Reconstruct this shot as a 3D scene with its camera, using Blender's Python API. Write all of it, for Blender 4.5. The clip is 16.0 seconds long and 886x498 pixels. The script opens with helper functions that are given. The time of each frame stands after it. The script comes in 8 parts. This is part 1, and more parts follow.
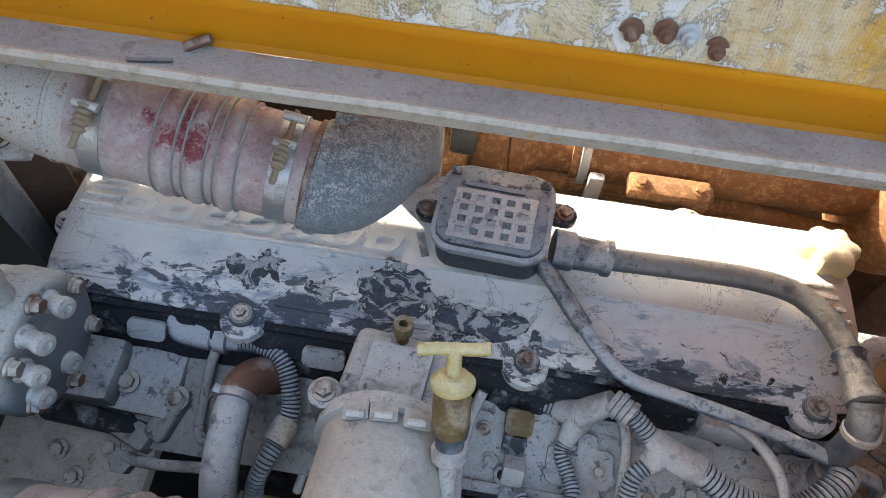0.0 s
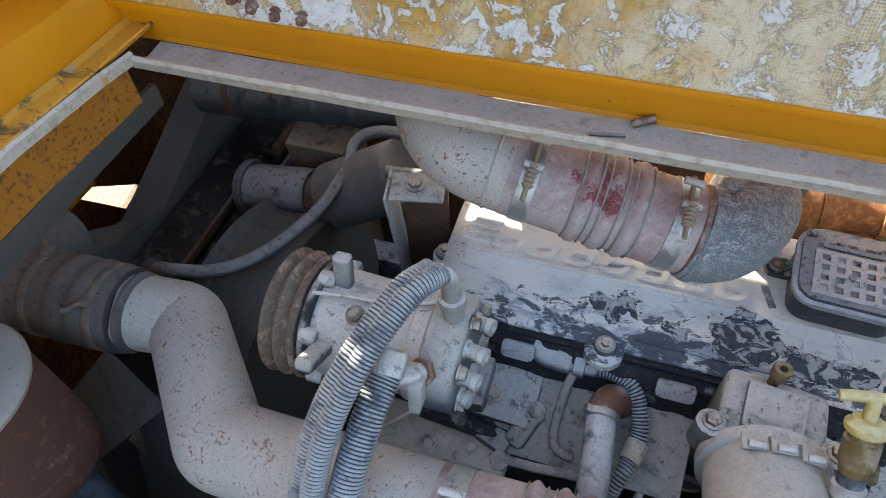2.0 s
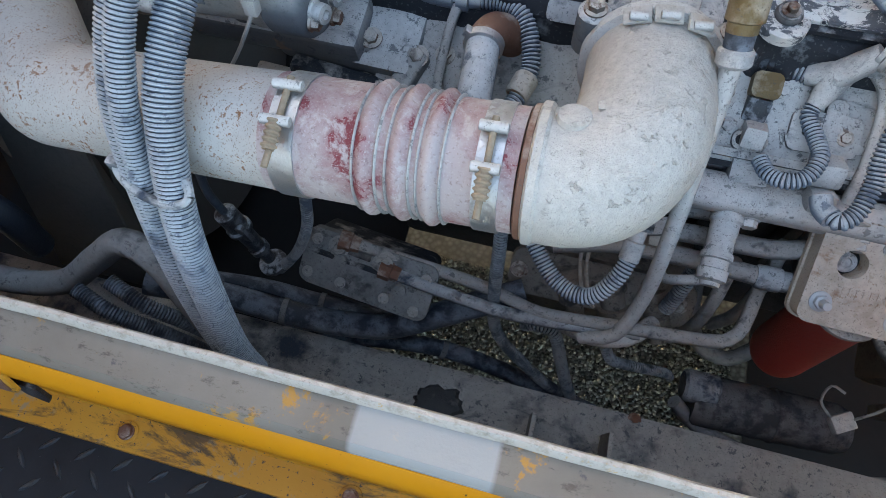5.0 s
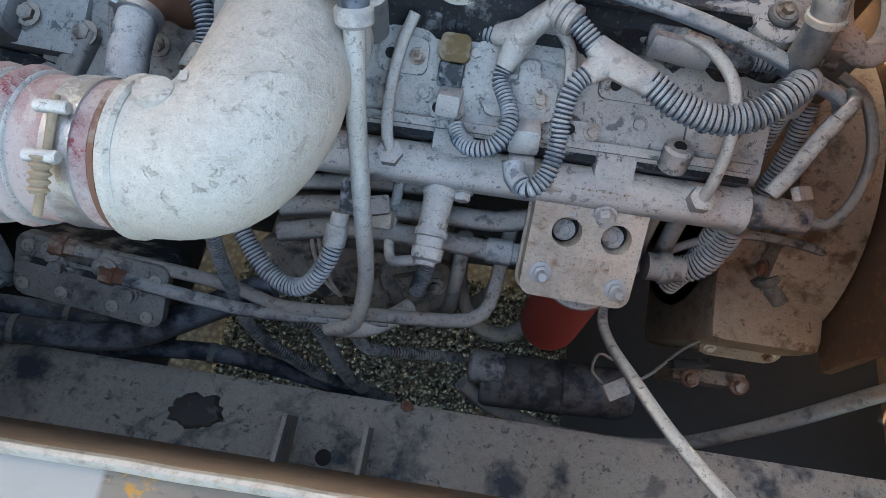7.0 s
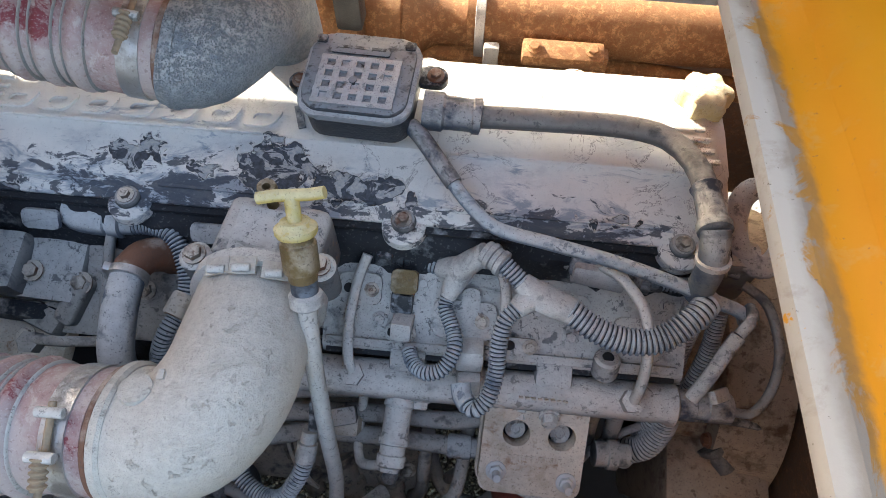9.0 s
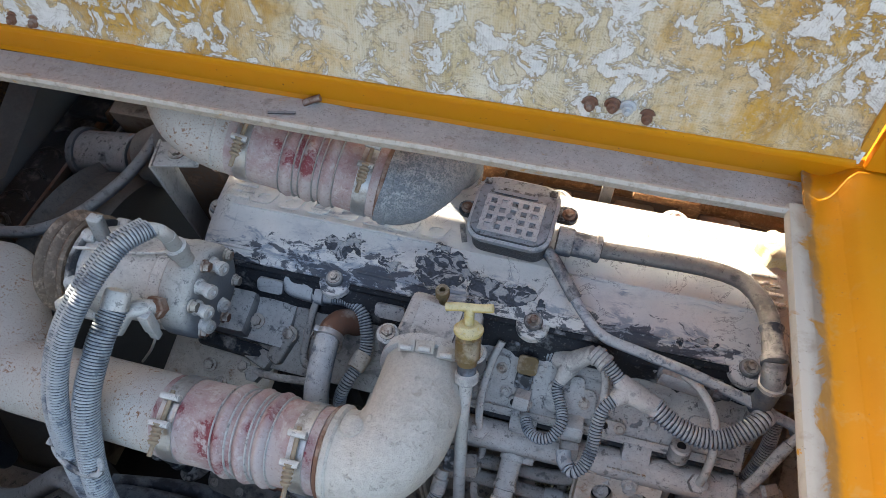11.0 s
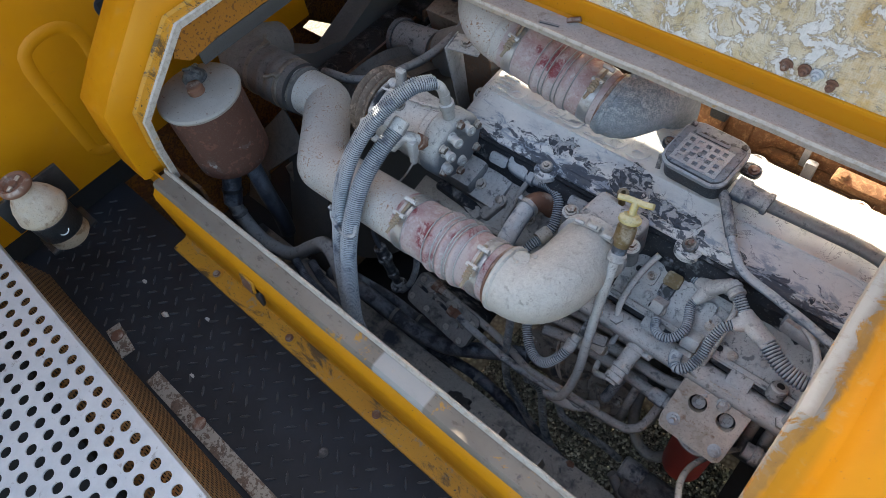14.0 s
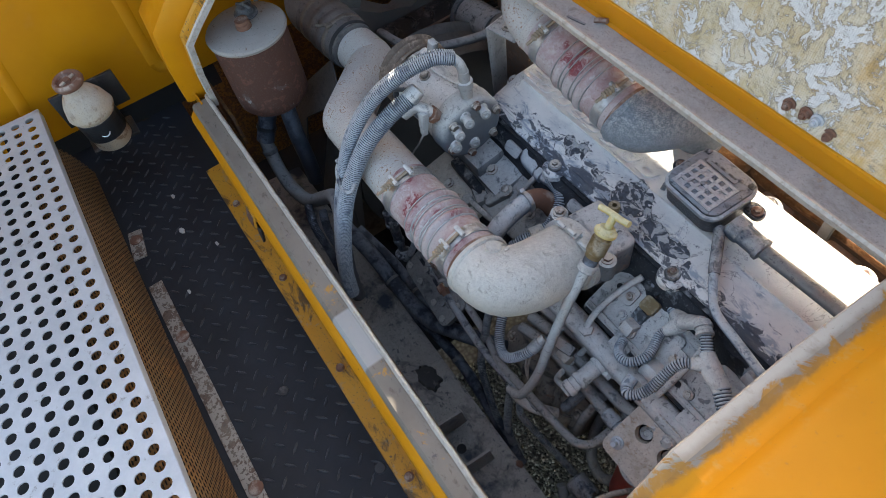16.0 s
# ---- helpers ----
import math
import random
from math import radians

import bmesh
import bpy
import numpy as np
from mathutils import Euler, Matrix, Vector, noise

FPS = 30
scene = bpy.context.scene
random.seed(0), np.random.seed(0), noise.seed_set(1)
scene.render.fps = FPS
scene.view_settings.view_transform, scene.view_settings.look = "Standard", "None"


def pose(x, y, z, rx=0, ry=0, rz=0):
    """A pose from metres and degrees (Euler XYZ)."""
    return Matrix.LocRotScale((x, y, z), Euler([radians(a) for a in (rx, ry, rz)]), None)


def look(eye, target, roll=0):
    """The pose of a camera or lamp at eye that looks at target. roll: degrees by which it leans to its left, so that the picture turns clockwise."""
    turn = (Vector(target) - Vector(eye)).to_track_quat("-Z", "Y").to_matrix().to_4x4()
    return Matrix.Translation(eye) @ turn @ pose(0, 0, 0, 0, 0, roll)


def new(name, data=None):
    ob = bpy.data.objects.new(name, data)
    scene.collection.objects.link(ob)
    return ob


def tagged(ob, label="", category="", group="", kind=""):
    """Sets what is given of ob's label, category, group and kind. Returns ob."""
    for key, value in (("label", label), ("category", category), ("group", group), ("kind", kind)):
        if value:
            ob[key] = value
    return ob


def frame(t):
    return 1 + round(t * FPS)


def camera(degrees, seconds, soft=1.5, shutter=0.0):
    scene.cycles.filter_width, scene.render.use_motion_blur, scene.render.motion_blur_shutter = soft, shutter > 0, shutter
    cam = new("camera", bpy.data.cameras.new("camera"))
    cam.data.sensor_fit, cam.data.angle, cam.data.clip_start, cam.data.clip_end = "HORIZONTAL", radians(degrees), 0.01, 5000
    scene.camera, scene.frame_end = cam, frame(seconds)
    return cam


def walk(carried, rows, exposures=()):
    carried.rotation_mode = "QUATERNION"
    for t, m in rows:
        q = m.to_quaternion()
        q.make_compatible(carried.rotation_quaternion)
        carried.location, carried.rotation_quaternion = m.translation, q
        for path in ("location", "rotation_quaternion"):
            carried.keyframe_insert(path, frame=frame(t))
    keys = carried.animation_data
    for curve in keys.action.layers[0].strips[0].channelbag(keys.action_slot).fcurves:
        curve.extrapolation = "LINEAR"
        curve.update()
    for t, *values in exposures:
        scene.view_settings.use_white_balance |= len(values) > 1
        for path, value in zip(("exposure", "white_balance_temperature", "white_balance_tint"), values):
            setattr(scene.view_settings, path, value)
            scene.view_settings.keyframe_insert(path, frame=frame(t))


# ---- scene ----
cam = camera(68.7, 16.0, 0.6)
PATH = [
    (0, (-0.103, -0.47, 1.227), (-0.195, 0.715, -0.381), 5.3),
    (0.5, (-0.228, -0.501, 1.251), (-0.393, 0.716, -0.327), 5.2),
    (1, (-0.326, -0.536, 1.303), (-0.601, 0.688, -0.255), 2.5),
    (1.5, (-0.404, -0.585, 1.345), (-0.799, 0.632, -0.193), -1.7),
    (2, (-0.474, -0.641, 1.358), (-0.935, 0.535, -0.193), -3.9),
    (2.5, (-0.517, -0.701, 1.335), (-1.021, 0.394, -0.26), -4.8),
    (3, (-0.536, -0.759, 1.3), (-1.047, 0.248, -0.35), -5.9),
    (3.5, (-0.508, -0.797, 1.25), (-0.97, 0.12, -0.466), -6.7),
    (4, (-0.433, -0.816, 1.183), (-0.795, 0.029, -0.593), -5.0),
    (4.5, (-0.366, -0.814, 1.145), (-0.688, -0.01, -0.658), -5.3),
    (5, (-0.269, -0.786, 1.08), (-0.543, -0.013, -0.744), -4.8),
    (5.2, (-0.226, -0.777, 1.052), (-0.473, -0.02, -0.783), -4.1),
    (7.3, (0.102, -0.662, 1.006), (0.077, 0.114, -0.837), 5.5),
    (7.5, (0.138, -0.649, 1.01), (0.127, 0.118, -0.837), 5.2),
    (8, (0.193, -0.606, 1.041), (0.2, 0.204, -0.787), 4.6),
    (8.5, (0.153, -0.548, 1.131), (0.105, 0.348, -0.656), 2.3),
    (9, (0.105, -0.539, 1.203), (0.02, 0.458, -0.529), 0.9),
    (9.5, (0.071, -0.52, 1.268), (-0.062, 0.52, -0.436), -0.4),
    (10, (0.022, -0.535, 1.358), (-0.18, 0.537, -0.319), -1.7),
    (10.2, (0.012, -0.548, 1.416), (-0.22, 0.527, -0.254), -2.0),
    (12.3, (0.043, -0.803, 1.694), (-0.508, 0.145, 0.021), -7.0),
    (12.5, (0.094, -0.821, 1.727), (-0.505, 0.088, 0.049), -7.9),
    (13, (0.133, -0.907, 1.734), (-0.579, -0.093, 0.052), -10.0),
    (13.5, (0.151, -0.932, 1.752), (-0.648, -0.192, 0.075), -11.7),
    (14, (0.261, -0.949, 1.758), (-0.63, -0.279, 0.098), -13.9),
    (14.5, (0.323, -0.908, 1.774), (-0.62, -0.286, 0.123), -14.9),
    (15, (0.398, -0.857, 1.773), (-0.561, -0.252, 0.125), -14.3),
    (15.5, (0.48, -0.811, 1.766), (-0.498, -0.246, 0.115), -13.4),
    (16, (0.438, -0.782, 1.729), (-0.581, -0.324, 0.07), -11.8),
]
EXPOSURES = [(0.0, 2.2, 7150, 10), (2.0, 2.25, 7100, 10), (3.0, 2.35, 7050, 8), (4.2, 2.6, 6950, 7), (7.5, 2.75, 6950, 4), (8.4, 2.65, 7100, 7), (9.1, 2.3, 7100, 10), (10.0, 2.2, 7150, 10), (12.5, 2.15, 7150, 10), (16.0, 2.2, 7050, 10)]
walk(cam, [(t, look(eye, target, roll)) for t, eye, target, roll in PATH], EXPOSURES)

# ---- world, sun and exposure ----
SUN_EL, SUN_AZ = 24.0, -54.0
world = bpy.data.worlds.new("sky")
scene.world = world
world.use_nodes = True
wn = world.node_tree.nodes
sky = wn.new("ShaderNodeTexSky")
sky.sky_type = "NISHITA"
sky.sun_disc = False
sky.sun_elevation, sky.sun_rotation = radians(SUN_EL), radians(SUN_AZ)
sky.dust_density = 4.0
sky.ozone_density = 0.6
wn["Background"].inputs["Strength"].default_value = 0.15
world.node_tree.links.new(sky.outputs["Color"], wn["Background"].inputs["Color"])
sun = new("sun", bpy.data.lights.new("sun", "SUN"))
sun.data.energy, sun.data.angle, sun.data.color = 4.5, radians(0.5), (1.0, 0.93, 0.82)
sun_from = Vector((math.sin(radians(SUN_AZ)) * math.cos(radians(SUN_EL)), math.cos(radians(SUN_AZ)) * math.cos(radians(SUN_EL)), math.sin(radians(SUN_EL))))
sun.matrix_world = look(tuple(sun_from * 20), (0, 0, 0))

# ---- helpers for meshes ----
ORIGIN = {}


def thing(name, base=(0, 0, 0), label="", category="", group="", kind=""):
    """An empty at the base of a thing, which parents its parts."""
    ob = new(name)
    ob.empty_display_size = 0.05
    ob.location = base
    ORIGIN[ob.name] = Vector(base)
    return tagged(ob, label, category, group, kind)


def part(name, bm, material, parent=None, label="", smooth=40, second=None):
    """Links a bmesh, built in world coordinates, as one mesh object under a thing or a part."""
    origin = ORIGIN.get(parent.name, Vector()) if parent else Vector()
    if origin.length > 0:
        bmesh.ops.translate(bm, verts=bm.verts, vec=-origin)
    bmesh.ops.recalc_face_normals(bm, faces=bm.faces)
    me = bpy.data.meshes.new(name)
    bm.to_mesh(me)
    bm.free()
    if smooth:
        me.shade_smooth()
        me.set_sharp_from_angle(angle=radians(smooth))
    me.materials.append(material)
    if second:
        me.materials.append(second)
    ob = new(name, me)
    if parent:
        ob.parent = parent
        ORIGIN[ob.name] = origin
    if label:
        ob["label"] = label
    return ob


def V(*a):
    return Vector(a)


def axis_frame(direction, hint=(0, 0, 1)):
    """A turn whose z axis is the direction."""
    z = Vector(direction).normalized()
    h = Vector(hint)
    if abs(z.dot(h.normalized())) > 0.98:
        h = Vector((1, 0, 0)) if abs(z.x) < 0.9 else Vector((0, 1, 0))
    x = h.cross(z).normalized()
    return Matrix((x, z.cross(x), z)).transposed().to_4x4()


def place_at(p, direction=(0, 0, 1), hint=(0, 1, 0)):
    return Matrix.Translation(p) @ axis_frame(direction, hint)


def smooth_path(pts, step=0.02):
    """A Catmull-Rom curve through the points, in steps of about that length."""
    p = [Vector(q) for q in pts]
    if len(p) == 2:
        n = max(1, int((p[1] - p[0]).length / step))
        return [p[0].lerp(p[1], i / n) for i in range(n + 1)]
    p = [2 * p[0] - p[1]] + p + [2 * p[-1] - p[-2]]
    out = []
    for i in range(1, len(p) - 2):
        a, b, c, d = p[i - 1 : i + 3]
        n = max(2, int((c - b).length / step))
        for k in range(n):
            t = k / n
            out.append(0.5 * (2 * b + (c - a) * t + (2 * a - 5 * b + 4 * c - d) * t * t + (3 * b - a - 3 * c + d) * t**3))
    out.append(p[-2])
    return out


def even_path(pts, step):
    fine = smooth_path(pts, min(step, 0.01) * 0.5)
    lengths = [0.0]
    for a, b in zip(fine, fine[1:]):
        lengths.append(lengths[-1] + (b - a).length)
    n = max(2, int(lengths[-1] / step))
    out, j = [], 0
    for i in range(n + 1):
        s = lengths[-1] * i / n
        while j < len(fine) - 2 and lengths[j + 1] < s:
            j += 1
        span = lengths[j + 1] - lengths[j]
        out.append(fine[j].lerp(fine[j + 1], (s - lengths[j]) / span if span > 1e-9 else 0))
    return out


def sweep(bm, path, radii, n=12, caps=True, flat=1.0, wob=0.0):
    """A tube along a path of points; radii: one or one a point."""
    if isinstance(radii, (int, float)):
        radii = [radii] * len(path)
    side, rings = None, []
    for i, p in enumerate(path):
        d = (path[min(i + 1, len(path) - 1)] - path[max(i - 1, 0)]).normalized()
        if side is None:
            side = axis_frame(d).col[0].to_3d()
        side = (side - d * side.dot(d)).normalized()
        other = d.cross(side)
        ring = []
        for k in range(n):
            a = 2 * math.pi * k / n
            r = radii[i]
            if wob:
                r *= 1 + wob * noise.noise(p * 14 + Vector((math.cos(a), math.sin(a), 0)) * 1.3)
            ring.append(bm.verts.new(p + side * (math.cos(a) * r) + other * (math.sin(a) * r * flat)))
        rings.append(ring)
    for a, b in zip(rings, rings[1:]):
        for k in range(n):
            bm.faces.new((a[k], a[(k + 1) % n], b[(k + 1) % n], b[k]))
    if caps:
        bm.faces.new(rings[0][::-1])
        bm.faces.new(rings[-1])
    return bm


def tube(pts, r, n=12, step=0.02, wob=0.0, bm=None):
    return sweep(bm or bmesh.new(), smooth_path(pts, step), r, n, wob=wob)


def conduit(pts, r, pitch=0.007, depth=0.0022, n=14, bm=None):
    """Corrugated split tubing: ridge and groove along the path."""
    path = even_path(pts, pitch / 4)
    pattern = (r, r, r - depth, r - depth)
    bm = bm or bmesh.new()
    sweep(bm, path, [pattern[i % 4] for i in range(len(path))], n)
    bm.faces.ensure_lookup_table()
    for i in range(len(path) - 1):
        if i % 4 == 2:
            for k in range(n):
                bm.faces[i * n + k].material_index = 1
    return bm


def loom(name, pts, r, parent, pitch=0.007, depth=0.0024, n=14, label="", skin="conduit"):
    """Corrugated conduit as a part: dusty ridges, bare grooves with their shade painted in near-black."""
    return part(name, conduit(pts, r, pitch, depth, n), M[skin], parent, label, second=M["conduit_groove_shade"])


def lathe(profile, p, direction, n=28, bm=None, start=0.0):
    """Turns a profile of (along, radius) round an axis that starts at p."""
    bm = bm or bmesh.new()
    m = place_at(p, direction)
    rings = []
    for s, r in profile:
        r = max(r, 0.0004)
        rings.append([bm.verts.new(m @ Vector((math.cos(2 * math.pi * k / n + start) * r, math.sin(2 * math.pi * k / n + start) * r, s))) for k in range(n)])
    for a, b in zip(rings, rings[1:]):
        for k in range(n):
            bm.faces.new((a[k], a[(k + 1) % n], b[(k + 1) % n], b[k]))
    bm.faces.new(rings[0][::-1])
    bm.faces.new(rings[-1])
    return bm


def cyl(a, b, r, n=20, bev=0.0, bm=None, r2=None):
    a, b = Vector(a), Vector(b)
    h, r2 = (b - a).length, r if r2 is None else r2
    prof = [(0, r - bev), (bev, r), (h - bev, r2), (h, r2 - bev)] if bev else [(0, r), (h, r2)]
    return lathe(prof, a, b - a, n, bm)


def box(size, m=None, bev=0.004, bm=None, seg=2):
    """A box with rounded edges; m: its pose (centre)."""
    own = bmesh.new()
    bmesh.ops.create_cube(own, size=1.0)
    for v in own.verts:
        v.co = Vector((v.co.x * size[0], v.co.y * size[1], v.co.z * size[2]))
    if bev:
        bmesh.ops.bevel(own, geom=own.edges[:], offset=min(bev, min(size) * 0.45), segments=seg, profile=0.6, affect="EDGES")
    if m is not None:
        bmesh.ops.transform(own, matrix=m, verts=own.verts)
    return merge(bm, own)


def merge(bm, own):
    if bm is None:
        return own
    me = bpy.data.meshes.new("join")
    own.to_mesh(me)
    own.free()
    bm.from_mesh(me)
    bpy.data.meshes.remove(me)
    return bm


def prism(outline, h, m=None, bev=0.0, bm=None, seg=2, top_only=True):
    """A plate of the given outline in xy, from z = 0 to h, with its rims rounded."""
    own = bmesh.new()
    low = [own.verts.new((x, y, 0)) for x, y in outline]
    high = [own.verts.new((x, y, h)) for x, y in outline]
    own.faces.new(low[::-1])
    top = own.faces.new(high)
    for i in range(len(outline)):
        j = (i + 1) % len(outline)
        own.faces.new((low[i], low[j], high[j], high[i]))
    if bev:
        edges = list(top.edges) if top_only else [e for e in own.edges if abs(e.verts[0].co.z - e.verts[1].co.z) < 1e-6]
        bmesh.ops.bevel(own, geom=edges, offset=bev, segments=seg, profile=0.6, affect="EDGES")
    if m is not None:
        bmesh.ops.transform(own, matrix=m, verts=own.verts)
    return merge(bm, own)


def holed(outline, holes, h, m=None):
    """A plate of the given outline with openings that go through it; holes: outlines inside it."""
    own = bmesh.new()
    edges = []
    for loop in (outline, *holes):
        vs = [own.verts.new((x, y, 0)) for x, y in loop]
        edges += [own.edges.new((a, b)) for a, b in zip(vs, vs[1:] + vs[:1])]
    bmesh.ops.triangle_fill(own, use_beauty=True, edges=edges, normal=(0, 0, 1))
    made = bmesh.ops.extrude_face_region(own, geom=own.faces[:])
    bmesh.ops.translate(own, verts=[g for g in made["geom"] if isinstance(g, bmesh.types.BMVert)], vec=(0, 0, h))
    if m is not None:
        bmesh.ops.transform(own, matrix=m, verts=own.verts)
    return own


def disc(r, n=20, cx=0.0, cy=0.0):
    return [(cx + r * math.cos(2 * math.pi * k / n), cy + r * math.sin(2 * math.pi * k / n)) for k in range(n)]


def rounded(w, h, r, n=5, cx=0.0, cy=0.0):
    """The outline of a rectangle with round corners."""
    out = []
    for sx, sy, a0 in ((1, 1, 0), (-1, 1, 90), (-1, -1, 180), (1, -1, 270)):
        for k in range(n + 1):
            a = radians(a0 + 90 * k / n)
            out.append((cx + sx * (w / 2 - r) + r * math.cos(a), cy + sy * (h / 2 - r) + r * math.sin(a)))
    return out


def extrude_profile(profile, x0, x1, step=0.08, bm=None, closed=True, bend=None, axis="x"):
    """A profile of (y, z) drawn along x; bend(x, y, z) may shift the points."""
    bm = bm or bmesh.new()
    n = max(1, int(abs(x1 - x0) / step))
    rings = []
    for i in range(n + 1):
        x = x0 + (x1 - x0) * i / n
        rings.append([bm.verts.new(bend(x, y, z) if bend else Vector((x, y, z))) for y, z in profile])
    m = len(profile)
    for a, b in zip(rings, rings[1:]):
        for k in range(m if closed else m - 1):
            bm.faces.new((a[k], a[(k + 1) % m], b[(k + 1) % m], b[k]))
    if closed:
        bm.faces.new(rings[0][::-1])
        bm.faces.new(rings[-1])
    return bm


def offset_line(profile, t):
    """A closed band of thickness t from an open line of (y, z)."""
    back = []
    for i, (y, z) in enumerate(profile):
        a, b = profile[max(i - 1, 0)], profile[min(i + 1, len(profile) - 1)]
        dy, dz = b[0] - a[0], b[1] - a[1]
        d = math.hypot(dy, dz) or 1
        back.append((y + dz / d * t, z - dy / d * t))
    return list(profile) + back[::-1]


def hex_bolt(p, direction=(0, 0, 1), r=0.009, h=0.009, washer=1.5, bm=None, turn=0.3):
    """A hexagon head with its flange washer."""
    bm = bm or bmesh.new()
    d = Vector(direction).normalized()
    lathe([(0, r * washer), (h * 0.22, r * washer), (h * 0.3, r * washer * 0.9)], p, d, 18, bm)
    lathe([(h * 0.28, r), (h * 0.9, r), (h, r * 0.86)], p, d, 6, bm, start=turn)
    return bm


def bolt(parent, p, direction=(0, 0, 1), r=0.009, h=0.009, material=None, washer=1.5, label=""):
    return part("bolt", hex_bolt(p, direction, r, h, washer, turn=random.random()), material or M["bolt"], parent, label, smooth=30)

# ---- materials ----
M = {}


def shader(name):
    mat = bpy.data.materials.new(name)
    mat.use_nodes = True
    nt = mat.node_tree
    return mat, nt, nt.nodes, nt.links, nt.nodes["Principled BSDF"]


def node(nodes, kind, **inputs):
    n = nodes.new(kind)
    for key, value in inputs.items():
        n.inputs[key.replace("_", " ")].default_value = value
    return n


def ramp(nt, source, a, b, lo=(0, 0, 0, 1), hi=(1, 1, 1, 1), mode="LINEAR"):
    n = nt.nodes.new("ShaderNodeValToRGB")
    n.color_ramp.interpolation = mode
    n.color_ramp.elements[0].position, n.color_ramp.elements[1].position = a, b
    n.color_ramp.elements[0].color, n.color_ramp.elements[1].color = lo, hi
    nt.links.new(source, n.inputs["Fac"])
    return n.outputs["Color"]


def mixed(nt, fac, a, b, kind="MIX"):
    n = nt.nodes.new("ShaderNodeMix")
    n.data_type, n.blend_type = "RGBA", kind
    for socket, value in ((n.inputs["Factor"], fac), (n.inputs[6], a), (n.inputs[7], b)):
        if isinstance(value, (int, float)):
            socket.default_value = value
        elif isinstance(value, tuple):
            socket.default_value = (*value[:3], 1)
        else:
            nt.links.new(value, socket)
    return n.outputs[2]


def maths(nt, op, a, b=0.0, clamp=False):
    n = nt.nodes.new("ShaderNodeMath")
    n.operation, n.use_clamp = op, clamp
    for socket, value in zip(n.inputs, (a, b)):
        if isinstance(value, (int, float)):
            socket.default_value = value
        else:
            nt.links.new(value, socket)
    return n.outputs[0]


def coords(nt, scale=(1, 1, 1), shift=(0, 0, 0)):
    g = nt.nodes.new("ShaderNodeNewGeometry")
    m = nt.nodes.new("ShaderNodeMapping")
    m.inputs["Scale"].default_value, m.inputs["Location"].default_value = scale, shift
    nt.links.new(g.outputs["Position"], m.inputs["Vector"])
    return m.outputs["Vector"]


def noisy(nt, scale, detail=6.0, rough=0.6, stretch=(1, 1, 1), shift=(0, 0, 0), distort=0.0):
    n = node(nt.nodes, "ShaderNodeTexNoise", Scale=scale, Detail=detail, Roughness=rough, Distortion=distort)
    nt.links.new(coords(nt, stretch, shift), n.inputs["Vector"])
    return n.outputs["Fac"]


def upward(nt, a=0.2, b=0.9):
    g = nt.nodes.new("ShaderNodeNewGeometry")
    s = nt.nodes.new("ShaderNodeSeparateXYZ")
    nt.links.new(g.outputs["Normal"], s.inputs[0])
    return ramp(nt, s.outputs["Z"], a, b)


def bumped(nt, bsdf, height, strength=0.3, distance=0.002):
    b = node(nt.nodes, "ShaderNodeBump", Strength=strength, Distance=distance)
    nt.links.new(height, b.inputs["Height"])
    nt.links.new(b.outputs["Normal"], bsdf.inputs["Normal"])


